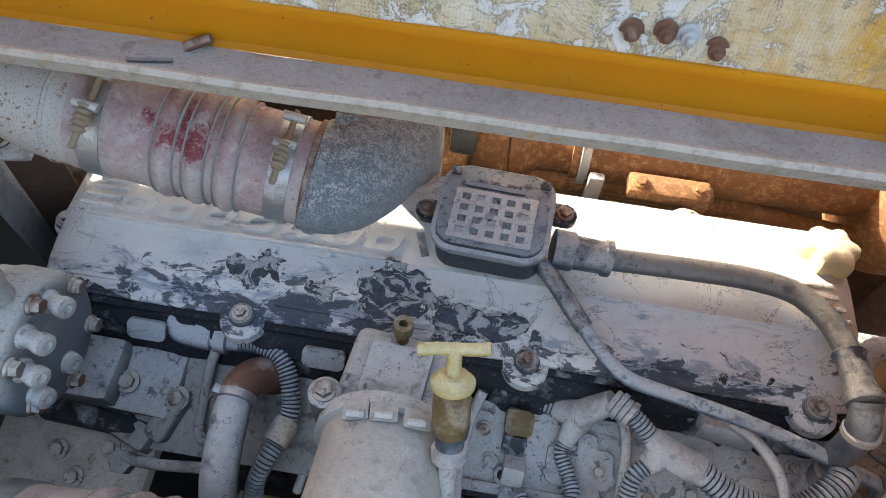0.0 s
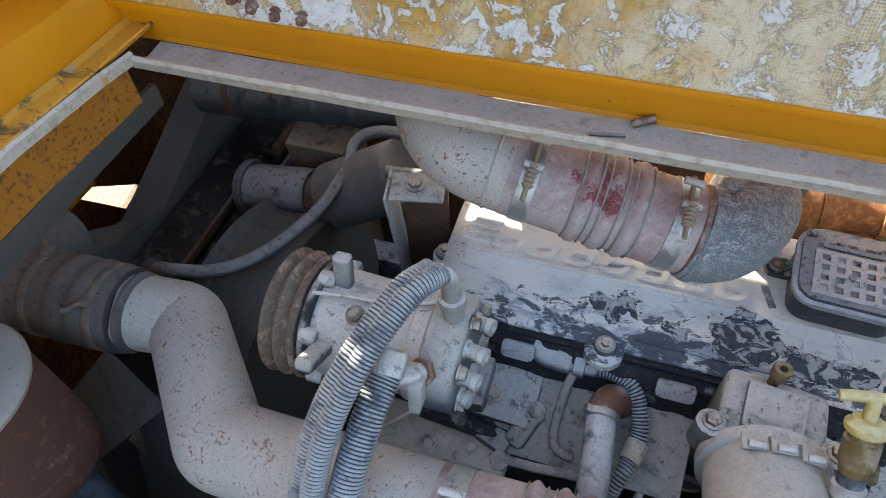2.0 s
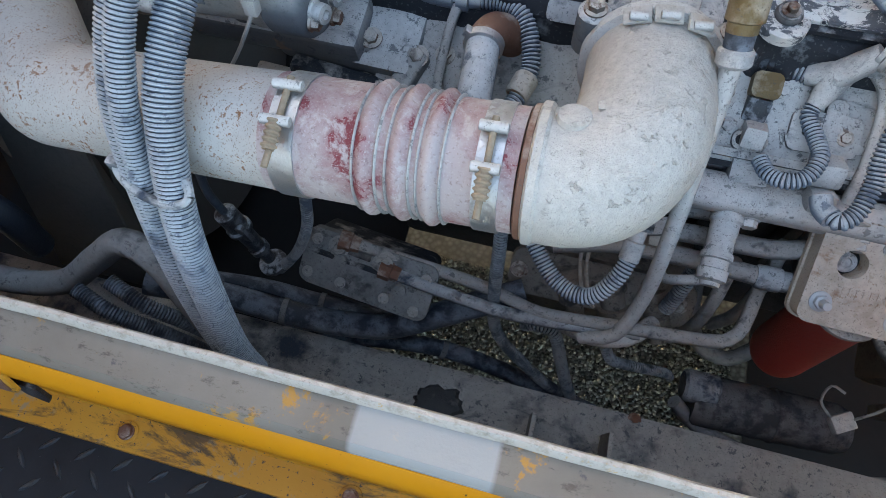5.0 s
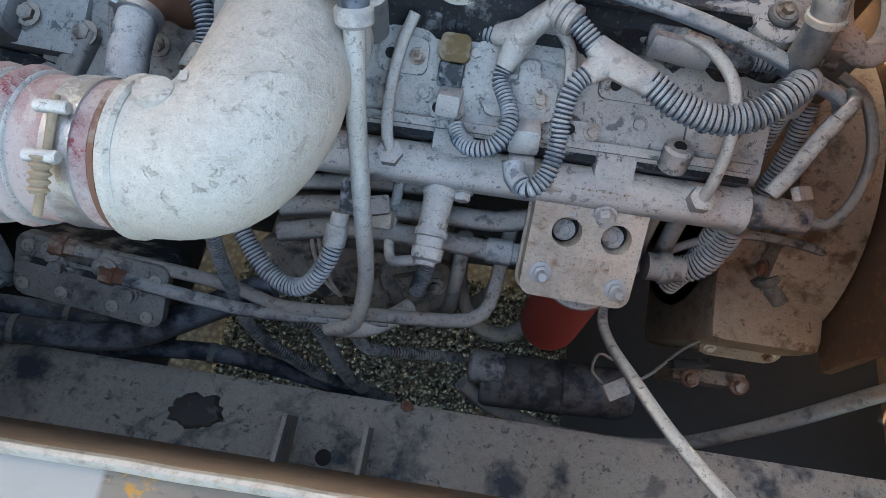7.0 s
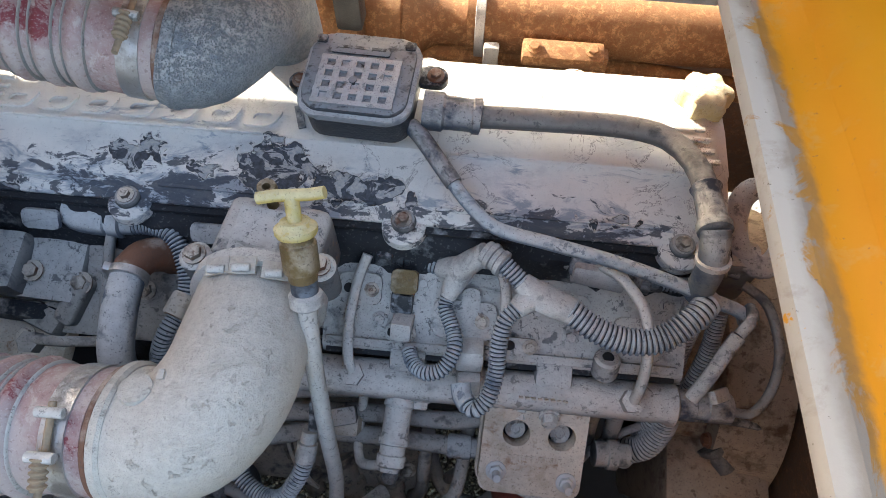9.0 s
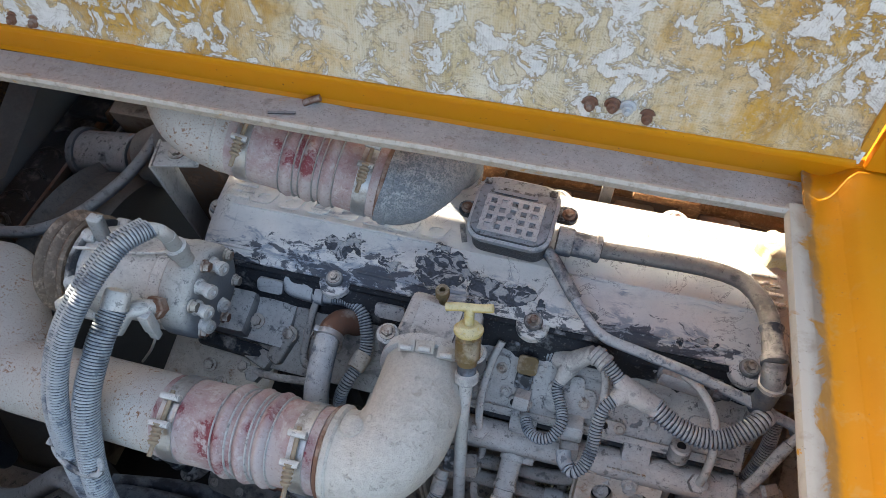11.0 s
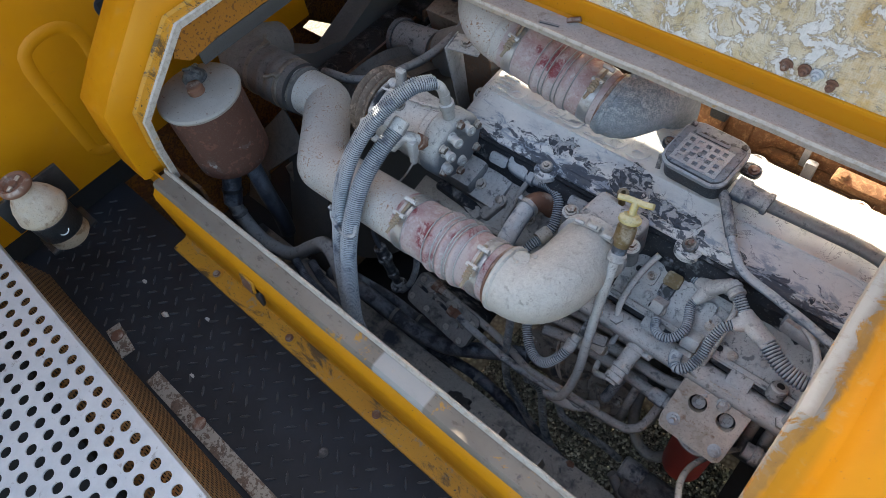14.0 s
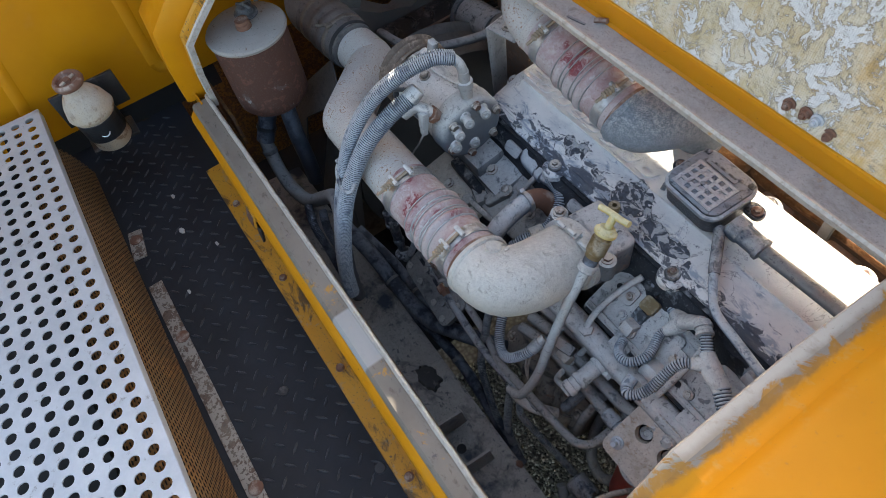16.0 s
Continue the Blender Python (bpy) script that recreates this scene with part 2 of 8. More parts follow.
def dusty(name, base, dust=(0.42, 0.39, 0.36), amount=0.6, rough=0.75, metal=0.0, grain=90.0, bump=0.35, second=None, second_cover=0.5, settle_shade=0.75, specks=1.0, patches=24.0):
    """A painted or bare surface under settled dust: patchy dust, thicker on what faces up and held off sides and
    undersides as painted shade, fine grit, chips, and bare or oily spots.
    """
    mat, nt, nodes, links, bsdf = shader(name)
    patch = noisy(nt, patches, 8.0, 0.6, shift=(len(name), 3, 1))
    broad = noisy(nt, patches * 0.3, 5.0, 0.55, shift=(2, len(name), 5))
    fine = noisy(nt, grain, 4.0, 0.65)
    speck = noisy(nt, grain * 3.5, 3.0, 0.6)
    col = base
    if second:
        col = mixed(nt, ramp(nt, noisy(nt, 22.0, 6.0, 0.65, shift=(7, len(name), 2)), second_cover - 0.02, second_cover + 0.02), base, second)
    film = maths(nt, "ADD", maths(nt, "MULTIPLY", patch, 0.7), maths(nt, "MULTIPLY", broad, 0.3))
    # upward term: settled dust, plus shade painted on sides and undersides
    cover = maths(nt, "MULTIPLY", ramp(nt, film, 0.655 - amount * 0.40, 0.755 - amount * 0.40), maths(nt, "ADD", maths(nt, "MULTIPLY", upward(nt, -0.05, 0.5), min(1.0, settle_shade + 0.25)), max(0.0, 0.75 - settle_shade)))
    chips = ramp(nt, noisy(nt, 55.0, 8.0, 0.72, shift=(3, 1, len(name)), distort=0.2), 0.585, 0.61, (1, 1, 1, 1), (0.3, 0.3, 0.3, 1))
    wiped = ramp(nt, noisy(nt, 13.0, 7.0, 0.7, (0.55, 1.0, 0.8), shift=(9, len(name), 4), distort=1.1), 0.57, 0.66, (1, 1, 1, 1), (0.42, 0.42, 0.42, 1))
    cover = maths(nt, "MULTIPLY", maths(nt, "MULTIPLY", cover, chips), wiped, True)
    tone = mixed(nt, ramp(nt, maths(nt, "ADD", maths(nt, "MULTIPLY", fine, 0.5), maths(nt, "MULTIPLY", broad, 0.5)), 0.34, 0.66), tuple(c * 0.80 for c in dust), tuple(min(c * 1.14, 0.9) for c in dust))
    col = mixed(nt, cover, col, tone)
    col = mixed(nt, maths(nt, "MULTIPLY", ramp(nt, speck, 0.605, 0.66), 0.65 * specks), col, tuple(c * 0.25 for c in dust))
    links.new(col, bsdf.inputs["Base Color"])
    links.new(maths(nt, "ADD", maths(nt, "MULTIPLY", cover, 0.95 - rough), rough, True), bsdf.inputs["Roughness"])
    bsdf.inputs["Metallic"].default_value = metal
    bumped(nt, bsdf, maths(nt, "ADD", maths(nt, "ADD", maths(nt, "MULTIPLY", fine, 0.9), maths(nt, "MULTIPLY", speck, 0.5)), maths(nt, "MULTIPLY", cover, 0.7)), min(1.0, bump * 1.5), 0.003)
    M[name] = mat
    return mat


def rusted(name, base, rust=(0.16, 0.055, 0.022), cover=0.6, scale=60.0, stretch=(1, 1, 1), dust=(0.42, 0.39, 0.36), dust_amount=0.3, edge=0.03, rough=0.7):
    """Paint with rust breaking through in spots, under a little dust."""
    mat, nt, nodes, links, bsdf = shader(name)
    spots = noisy(nt, scale * 0.8, 6.0, 0.68, stretch, distort=0.4)
    wide = noisy(nt, scale * 0.14, 4.0, 0.6, shift=(4, 1, 9))
    mask = ramp(nt, maths(nt, "ADD", spots, maths(nt, "MULTIPLY", maths(nt, "SUBTRACT", wide, 0.5), 0.45)), cover, cover + edge)
    fine = noisy(nt, 240.0, 4.0, 0.7)
    tint = mixed(nt, ramp(nt, wide, 0.3, 0.7), tuple(c * 0.85 for c in base), base)
    rusty = mixed(nt, fine, tuple(c * 0.5 for c in rust), tuple(min(1, c * 1.7) for c in rust))
    col = mixed(nt, mask, tint, rusty)
    pins = ramp(nt, noisy(nt, scale * 2.6, 2.0, 0.5, stretch, shift=(6, 6, 2)), cover + 0.02, cover + 0.06)
    col = mixed(nt, maths(nt, "MULTIPLY", pins, 0.8), col, tuple(c * 0.6 for c in rust))
    col = mixed(nt, maths(nt, "MULTIPLY", ramp(nt, fine, 0.56, 0.68), 0.45), col, tuple(c * 0.45 for c in base))
    cov = maths(nt, "MULTIPLY", maths(nt, "MULTIPLY", ramp(nt, noisy(nt, 7.0, 7.0, 0.65), 0.35, 0.7), upward(nt, -0.1, 0.9)), dust_amount)
    col = mixed(nt, cov, col, dust)
    links.new(col, bsdf.inputs["Base Color"])
    bsdf.inputs["Roughness"].default_value = rough
    bumped(nt, bsdf, maths(nt, "ADD", maths(nt, "MULTIPLY", mask, -0.6), fine), 0.35, 0.0012)
    M[name] = mat
    return mat


def plain(name, color, rough=0.5, metal=0.0, vary=0.25, scale=40.0, bump=0.1):
    mat, nt, nodes, links, bsdf = shader(name)
    n = noisy(nt, scale, 6.0, 0.65)
    links.new(mixed(nt, n, tuple(c * (1 - vary) for c in color), tuple(min(1, c * (1 + vary)) for c in color)), bsdf.inputs["Base Color"])
    bsdf.inputs["Roughness"].default_value, bsdf.inputs["Metallic"].default_value = rough, metal
    if bump:
        bumped(nt, bsdf, noisy(nt, scale * 5, 4.0, 0.7), bump, 0.001)
    M[name] = mat
    return mat


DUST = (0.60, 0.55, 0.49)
dusty("cast", (0.055, 0.065, 0.08), (0.50, 0.495, 0.48), 0.82, second=(0.16, 0.09, 0.055), second_cover=0.64, settle_shade=0.62)
# less dusted, darker copy of cast; on low parts shade is in it
dusty("cast_dark", (0.022, 0.026, 0.034), (0.36, 0.345, 0.33), 0.44, second=(0.012, 0.016, 0.022), settle_shade=0.8)
dusty("cover_under", (0.012, 0.015, 0.021), (0.36, 0.375, 0.39), 0.26, grain=50, bump=0.6, settle_shade=0.85)
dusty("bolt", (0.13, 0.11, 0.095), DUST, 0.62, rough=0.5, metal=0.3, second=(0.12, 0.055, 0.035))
dusty("steel_pipe", (0.15, 0.15, 0.15), (0.56, 0.55, 0.53), 0.9, rough=0.55, settle_shade=0.45)
dusty("module_grey", (0.05, 0.055, 0.062), (0.24, 0.24, 0.235), 0.75, rough=0.6, settle_shade=0.6)
dusty("tube_grey", (0.07, 0.075, 0.08), (0.37, 0.355, 0.335), 0.78, rough=0.55, second=(0.05, 0.06, 0.075), second_cover=0.58, settle_shade=0.62)
dusty("rib_dust", (0.16, 0.185, 0.215), (0.50, 0.525, 0.545), 0.82, grain=140, settle_shade=0.5)
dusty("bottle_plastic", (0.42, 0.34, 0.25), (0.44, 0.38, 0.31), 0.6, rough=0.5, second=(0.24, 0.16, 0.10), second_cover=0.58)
dusty("hose_blue", (0.06, 0.085, 0.125), (0.50, 0.515, 0.52), 0.76, rough=0.6, settle_shade=0.6)
dusty("white_dust", (0.40, 0.375, 0.335), (0.50, 0.475, 0.435), 0.95, specks=0.5, grain=130, bump=0.55, settle_shade=0.4)
dusty("elbow_grey", (0.20, 0.235, 0.27), (0.42, 0.445, 0.46), 0.58, grain=120, bump=0.9, settle_shade=0.3, specks=1.1, patches=300.0)
rusted("pulley_rust", (0.15, 0.105, 0.075), (0.30, 0.22, 0.165), 0.5, 45, dust_amount=0.12, edge=0.1, rough=0.7)
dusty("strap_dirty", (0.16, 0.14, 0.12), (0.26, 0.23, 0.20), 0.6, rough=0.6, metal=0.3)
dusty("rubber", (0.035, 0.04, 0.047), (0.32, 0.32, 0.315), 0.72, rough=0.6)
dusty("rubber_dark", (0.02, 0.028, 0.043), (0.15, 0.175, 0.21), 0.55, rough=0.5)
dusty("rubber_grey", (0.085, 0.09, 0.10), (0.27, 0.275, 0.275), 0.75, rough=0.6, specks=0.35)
dusty("conduit", (0.10, 0.135, 0.185), (0.44, 0.475, 0.50), 0.76, rough=0.6, settle_shade=0.7, second=(0.035, 0.05, 0.07), second_cover=0.6)
# bare groove plastic, near-black so the shade between ridges is in it
plain("conduit_groove_shade", (0.022, 0.028, 0.038), 0.7, 0.0, 0.3, 60)
# darker copy of conduit: shade low in the bay is in its colour
dusty("conduit_low", (0.05, 0.065, 0.085), (0.26, 0.275, 0.285), 0.62, rough=0.6, settle_shade=0.7)
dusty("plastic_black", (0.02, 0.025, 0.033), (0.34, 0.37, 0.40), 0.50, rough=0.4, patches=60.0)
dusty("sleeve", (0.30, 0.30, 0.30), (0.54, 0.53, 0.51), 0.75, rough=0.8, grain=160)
dusty("frame_blue", (0.035, 0.052, 0.082), (0.40, 0.41, 0.415), 0.66, settle_shade=0.68, rough=0.6, second=(0.08, 0.09, 0.10))
dusty("rail_paint", (0.03, 0.042, 0.062), (0.34, 0.325, 0.30), 0.70, rough=0.6, patches=11.0, settle_shade=0.35)
dusty("pump_brown", (0.05, 0.05, 0.052), (0.25, 0.225, 0.195), 0.70, rough=0.8, settle_shade=0.5)
dusty("web_tan", (0.24, 0.16, 0.10), (0.36, 0.26, 0.18), 0.7, rough=0.8, settle_shade=0.2)
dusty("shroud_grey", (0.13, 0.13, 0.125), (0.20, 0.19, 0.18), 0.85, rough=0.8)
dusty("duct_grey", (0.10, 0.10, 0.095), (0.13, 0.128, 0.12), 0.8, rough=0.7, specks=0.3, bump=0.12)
# darker copy of shroud_grey, with the bay's shade in its colour
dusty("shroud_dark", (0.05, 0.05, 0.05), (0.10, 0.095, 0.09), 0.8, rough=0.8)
dusty("shroud_brown", (0.09, 0.058, 0.038), (0.30, 0.25, 0.20), 0.70, settle_shade=0.4, rough=0.85)
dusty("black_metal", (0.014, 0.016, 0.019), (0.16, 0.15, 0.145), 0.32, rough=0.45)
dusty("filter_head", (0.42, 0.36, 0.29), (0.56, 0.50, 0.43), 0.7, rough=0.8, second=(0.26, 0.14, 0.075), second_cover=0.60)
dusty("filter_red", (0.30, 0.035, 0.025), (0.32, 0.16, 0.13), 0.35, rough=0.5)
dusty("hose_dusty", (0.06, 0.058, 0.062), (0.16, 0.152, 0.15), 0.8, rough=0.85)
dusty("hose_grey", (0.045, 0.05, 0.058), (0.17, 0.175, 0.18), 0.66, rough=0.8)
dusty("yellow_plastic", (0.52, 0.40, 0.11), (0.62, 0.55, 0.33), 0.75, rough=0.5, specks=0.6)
dusty("cap_yellow", (0.46, 0.38, 0.17), (0.60, 0.55, 0.40), 0.85, rough=0.7, specks=0.6, settle_shade=0.3)
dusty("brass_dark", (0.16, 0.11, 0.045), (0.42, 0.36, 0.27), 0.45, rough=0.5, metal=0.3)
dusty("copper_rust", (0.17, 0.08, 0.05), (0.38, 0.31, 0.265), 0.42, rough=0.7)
dusty("gutter_dust", (0.30, 0.27, 0.24), (0.43, 0.41, 0.385), 0.85, rough=0.8, grain=110, settle_shade=0.2, second=(0.42, 0.21, 0.03), second_cover=0.64)
rusted("pipe_rust_spots", (0.50, 0.475, 0.445), (0.21, 0.095, 0.042), 0.60, 165, (1, 1, 1), (0.50, 0.475, 0.44), 0.45)
rusted("strip_paint", (0.34, 0.31, 0.27), (0.10, 0.06, 0.04), 0.54, 40, dust=(0.3, 0.27, 0.23), dust_amount=0.4, edge=0.02)
rusted("can_lid", (0.28, 0.262, 0.24), (0.12, 0.06, 0.035), 0.66, 60, dust=(0.42, 0.40, 0.38), dust_amount=0.5)
rusted("can_rust", (0.26, 0.25, 0.24), (0.11, 0.045, 0.03), 0.36, 16, dust_amount=0.15, edge=0.05)
rusted("rust", (0.21, 0.09, 0.036), (0.35, 0.18, 0.08), 0.5, 90, dust=(0.42, 0.29, 0.17), dust_amount=0.25, edge=0.12, rough=0.9)
rusted("rust_brown", (0.10, 0.06, 0.04), (0.17, 0.085, 0.045), 0.5, 30, dust_amount=0.35, edge=0.2, rough=0.9)
# rust darkened to stand for shade on the end panel
rusted("rust_shaded", (0.07, 0.04, 0.025), (0.12, 0.06, 0.03), 0.5, 60, dust_amount=0.1, edge=0.2, rough=0.9)
rusted("mesh_rust", (0.20, 0.115, 0.045), (0.30, 0.15, 0.05), 0.5, 24, dust=(0.34, 0.25, 0.15), dust_amount=0.4, edge=0.2, rough=0.9)
rusted("rust_orange", (0.36, 0.135, 0.008), (0.20, 0.075, 0.016), 0.56, 40, dust=(0.24, 0.12, 0.04), dust_amount=0.15, edge=0.12, rough=0.85)
# hood yellow darkened with the bay's shade, under rust spots and dust
rusted("yellow_shaded", (0.20, 0.10, 0.02), (0.09, 0.045, 0.022), 0.50, 35, dust=(0.20, 0.15, 0.10), dust_amount=0.5)
dusty("steel_bright", (0.52, 0.53, 0.54), (0.44, 0.42, 0.40), 0.36, rough=0.34, metal=0.85, specks=0.5, settle_shade=0.3)
# near-black for black parts, and for shade put into gaps
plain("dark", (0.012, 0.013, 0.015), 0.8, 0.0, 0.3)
# flat discs in this colour stand for the shade inside holes
plain("pit_shade", (0.02, 0.02, 0.022), 0.9, 0.0, 0.3)
plain("rope", (0.30, 0.235, 0.165), 0.95, 0.0, 0.35, 180, 0.6)


def blot(nt, x, y, rx, ry):
    """A soft oval patch at a place in plan, 1 in its middle."""
    g = nt.nodes.new("ShaderNodeNewGeometry")
    v = nt.nodes.new("ShaderNodeVectorMath")
    v.operation = "MULTIPLY_ADD"
    nt.links.new(g.outputs["Position"], v.inputs[0])
    v.inputs[1].default_value, v.inputs[2].default_value = (1 / rx, 1 / ry, 0), (-x / rx, -y / ry, 0)
    n = nt.nodes.new("ShaderNodeVectorMath")
    n.operation = "LENGTH"
    nt.links.new(v.outputs[0], n.inputs[0])
    return maths(nt, "SUBTRACT", 1.0, n.outputs["Value"], True)


def faded_silicone():
    """Dark-red silicone rubber greyed by rubbed-in dust, redder where it was wiped."""
    mat, nt, nodes, links, bsdf = shader("silicone_red")
    wide, mid, fine = noisy(nt, 9.0, 6, 0.6, shift=(3, 1, 1)), noisy(nt, 26.0, 8, 0.7, distort=0.5), noisy(nt, 160.0, 4, 0.7)
    film = maths(nt, "ADD", maths(nt, "MULTIPLY", wide, 0.7), maths(nt, "MULTIPLY", mid, 0.4))
    col = mixed(nt, ramp(nt, film, 0.50, 0.68), (0.42, 0.355, 0.345), (0.26, 0.10, 0.105))
    col = mixed(nt, ramp(nt, film, 0.62, 0.635), col, (0.19, 0.03, 0.04))
    col = mixed(nt, maths(nt, "MULTIPLY", ramp(nt, mid, 0.54, 0.62), 0.75), col, (0.50, 0.455, 0.44))
    col = mixed(nt, maths(nt, "MULTIPLY", ramp(nt, fine, 0.55, 0.66), 0.5), col, (0.17, 0.10, 0.10))
    col = mixed(nt, maths(nt, "MULTIPLY", ramp(nt, noisy(nt, 420.0, 3, 0.6), 0.60, 0.66), 0.5), col, (0.55, 0.48, 0.46))
    links.new(col, bsdf.inputs["Base Color"])
    bsdf.inputs["Roughness"].default_value = 0.65
    bumped(nt, bsdf, maths(nt, "ADD", fine, mid), 0.4, 0.0015)
    M["silicone_red"] = mat


faded_silicone()


def yellow_paint():
    """Machine yellow: slightly uneven, dusty in patches, scuffed, with dark pin-point chips."""
    mat, nt, nodes, links, bsdf = shader("yellow")
    wide, mid = noisy(nt, 3.0, 6, 0.6), noisy(nt, 16.0, 7, 0.65)
    col = mixed(nt, ramp(nt, wide, 0.3, 0.75), (0.54, 0.205, 0.003), (0.64, 0.265, 0.006))
    col = mixed(nt, maths(nt, "MULTIPLY", ramp(nt, mid, 0.60, 0.75), 0.22), col, (0.50, 0.30, 0.10))
    col = mixed(nt, ramp(nt, noisy(nt, 150.0, 3, 0.6), 0.70, 0.74), col, (0.09, 0.06, 0.03))
    links.new(col, bsdf.inputs["Base Color"])
    links.new(ramp(nt, mid, 0.3, 0.8, (0.38, 0.38, 0.38, 1), (0.7, 0.7, 0.7, 1)), bsdf.inputs["Roughness"])
    bumped(nt, bsdf, noisy(nt, 300.0, 3, 0.5), 0.08, 0.001)
    bsdf.inputs["Specular IOR Level"].default_value = 0.3
    M["yellow"] = mat
    # the same paint, dirty and worn to grey primer along the sill flange
    mat, nt, nodes, links, bsdf = shader("yellow_worn")
    mid, fine = noisy(nt, 26.0, 8, 0.68), noisy(nt, 120.0, 4, 0.7)
    col = mixed(nt, ramp(nt, noisy(nt, 3.0, 6, 0.6), 0.3, 0.75), (0.50, 0.22, 0.012), (0.62, 0.31, 0.03))
    col = mixed(nt, ramp(nt, mid, 0.58, 0.66), col, (0.34, 0.25, 0.15))
    col = mixed(nt, ramp(nt, fine, 0.61, 0.66), col, (0.06, 0.05, 0.04))
    col = mixed(nt, maths(nt, "MULTIPLY", ramp(nt, noisy(nt, 9.0, 8, 0.72, (0.5, 1.4, 1.4), shift=(2, 3, 8), distort=0.8), 0.53, 0.60), 0.85), col, (0.045, 0.035, 0.025))
    col = mixed(nt, ramp(nt, noisy(nt, 60.0, 5, 0.7, shift=(4, 2, 2)), 0.66, 0.69), col, (0.05, 0.04, 0.03))
    links.new(col, bsdf.inputs["Base Color"])
    bsdf.inputs["Roughness"].default_value = 0.6
    bumped(nt, bsdf, maths(nt, "ADD", mid, fine), 0.25, 0.0015)
    M["yellow_worn"] = mat
    # flange where the gasket sat: grey dust over yellow, white scuffs
    mat, nt, nodes, links, bsdf = shader("flange_grey")
    mid, fine = noisy(nt, 14.0, 8, 0.68, distort=0.4), noisy(nt, 160.0, 4, 0.7)
    col = mixed(nt, ramp(nt, noisy(nt, 5.0, 6, 0.6), 0.3, 0.7), (0.135, 0.112, 0.088), (0.215, 0.187, 0.155))
    col = mixed(nt, ramp(nt, mid, 0.61, 0.66), col, (0.40, 0.20, 0.035))
    col = mixed(nt, ramp(nt, noisy(nt, 20.0, 7, 0.7, shift=(3, 8, 1)), 0.64, 0.68), col, (0.09, 0.08, 0.075))
    col = mixed(nt, ramp(nt, fine, 0.64, 0.70), col, (0.16, 0.13, 0.10))
    col = mixed(nt, maths(nt, "MULTIPLY", ramp(nt, noisy(nt, 42.0, 8, 0.75, (0.6, 1.3, 1.3), shift=(8, 3, 1)), 0.56, 0.64), 0.75), col, (0.07, 0.055, 0.04))
    col = mixed(nt, maths(nt, "MULTIPLY", ramp(nt, blot(nt, -0.34, -0.705, 0.11, 0.3), 0.20, 0.26), 0.8), col, (0.36, 0.36, 0.35))
    links.new(col, bsdf.inputs["Base Color"])
    bsdf.inputs["Roughness"].default_value = 0.75
    bumped(nt, bsdf, maths(nt, "ADD", mid, fine), 0.25, 0.0015)
    M["flange_grey"] = mat
    mat, nt, nodes, links, bsdf = shader("edge_white")
    mid = noisy(nt, 55.0, 8, 0.7)
    col = mixed(nt, ramp(nt, mid, 0.48, 0.66), (0.46, 0.42, 0.37), (0.32, 0.275, 0.225))
    col = mixed(nt, maths(nt, "MULTIPLY", ramp(nt, noisy(nt, 170.0, 4, 0.7), 0.58, 0.66), 0.5), col, (0.20, 0.175, 0.15))
    col = mixed(nt, ramp(nt, noisy(nt, 9.0, 7, 0.7, shift=(4, 4, 4)), 0.62, 0.66), col, (0.50, 0.28, 0.06))
    links.new(col, bsdf.inputs["Base Color"])
    bsdf.inputs["Roughness"].default_value = 0.6
    bumped(nt, bsdf, mid, 0.3, 0.002)
    M["edge_white"] = mat


yellow_paint()


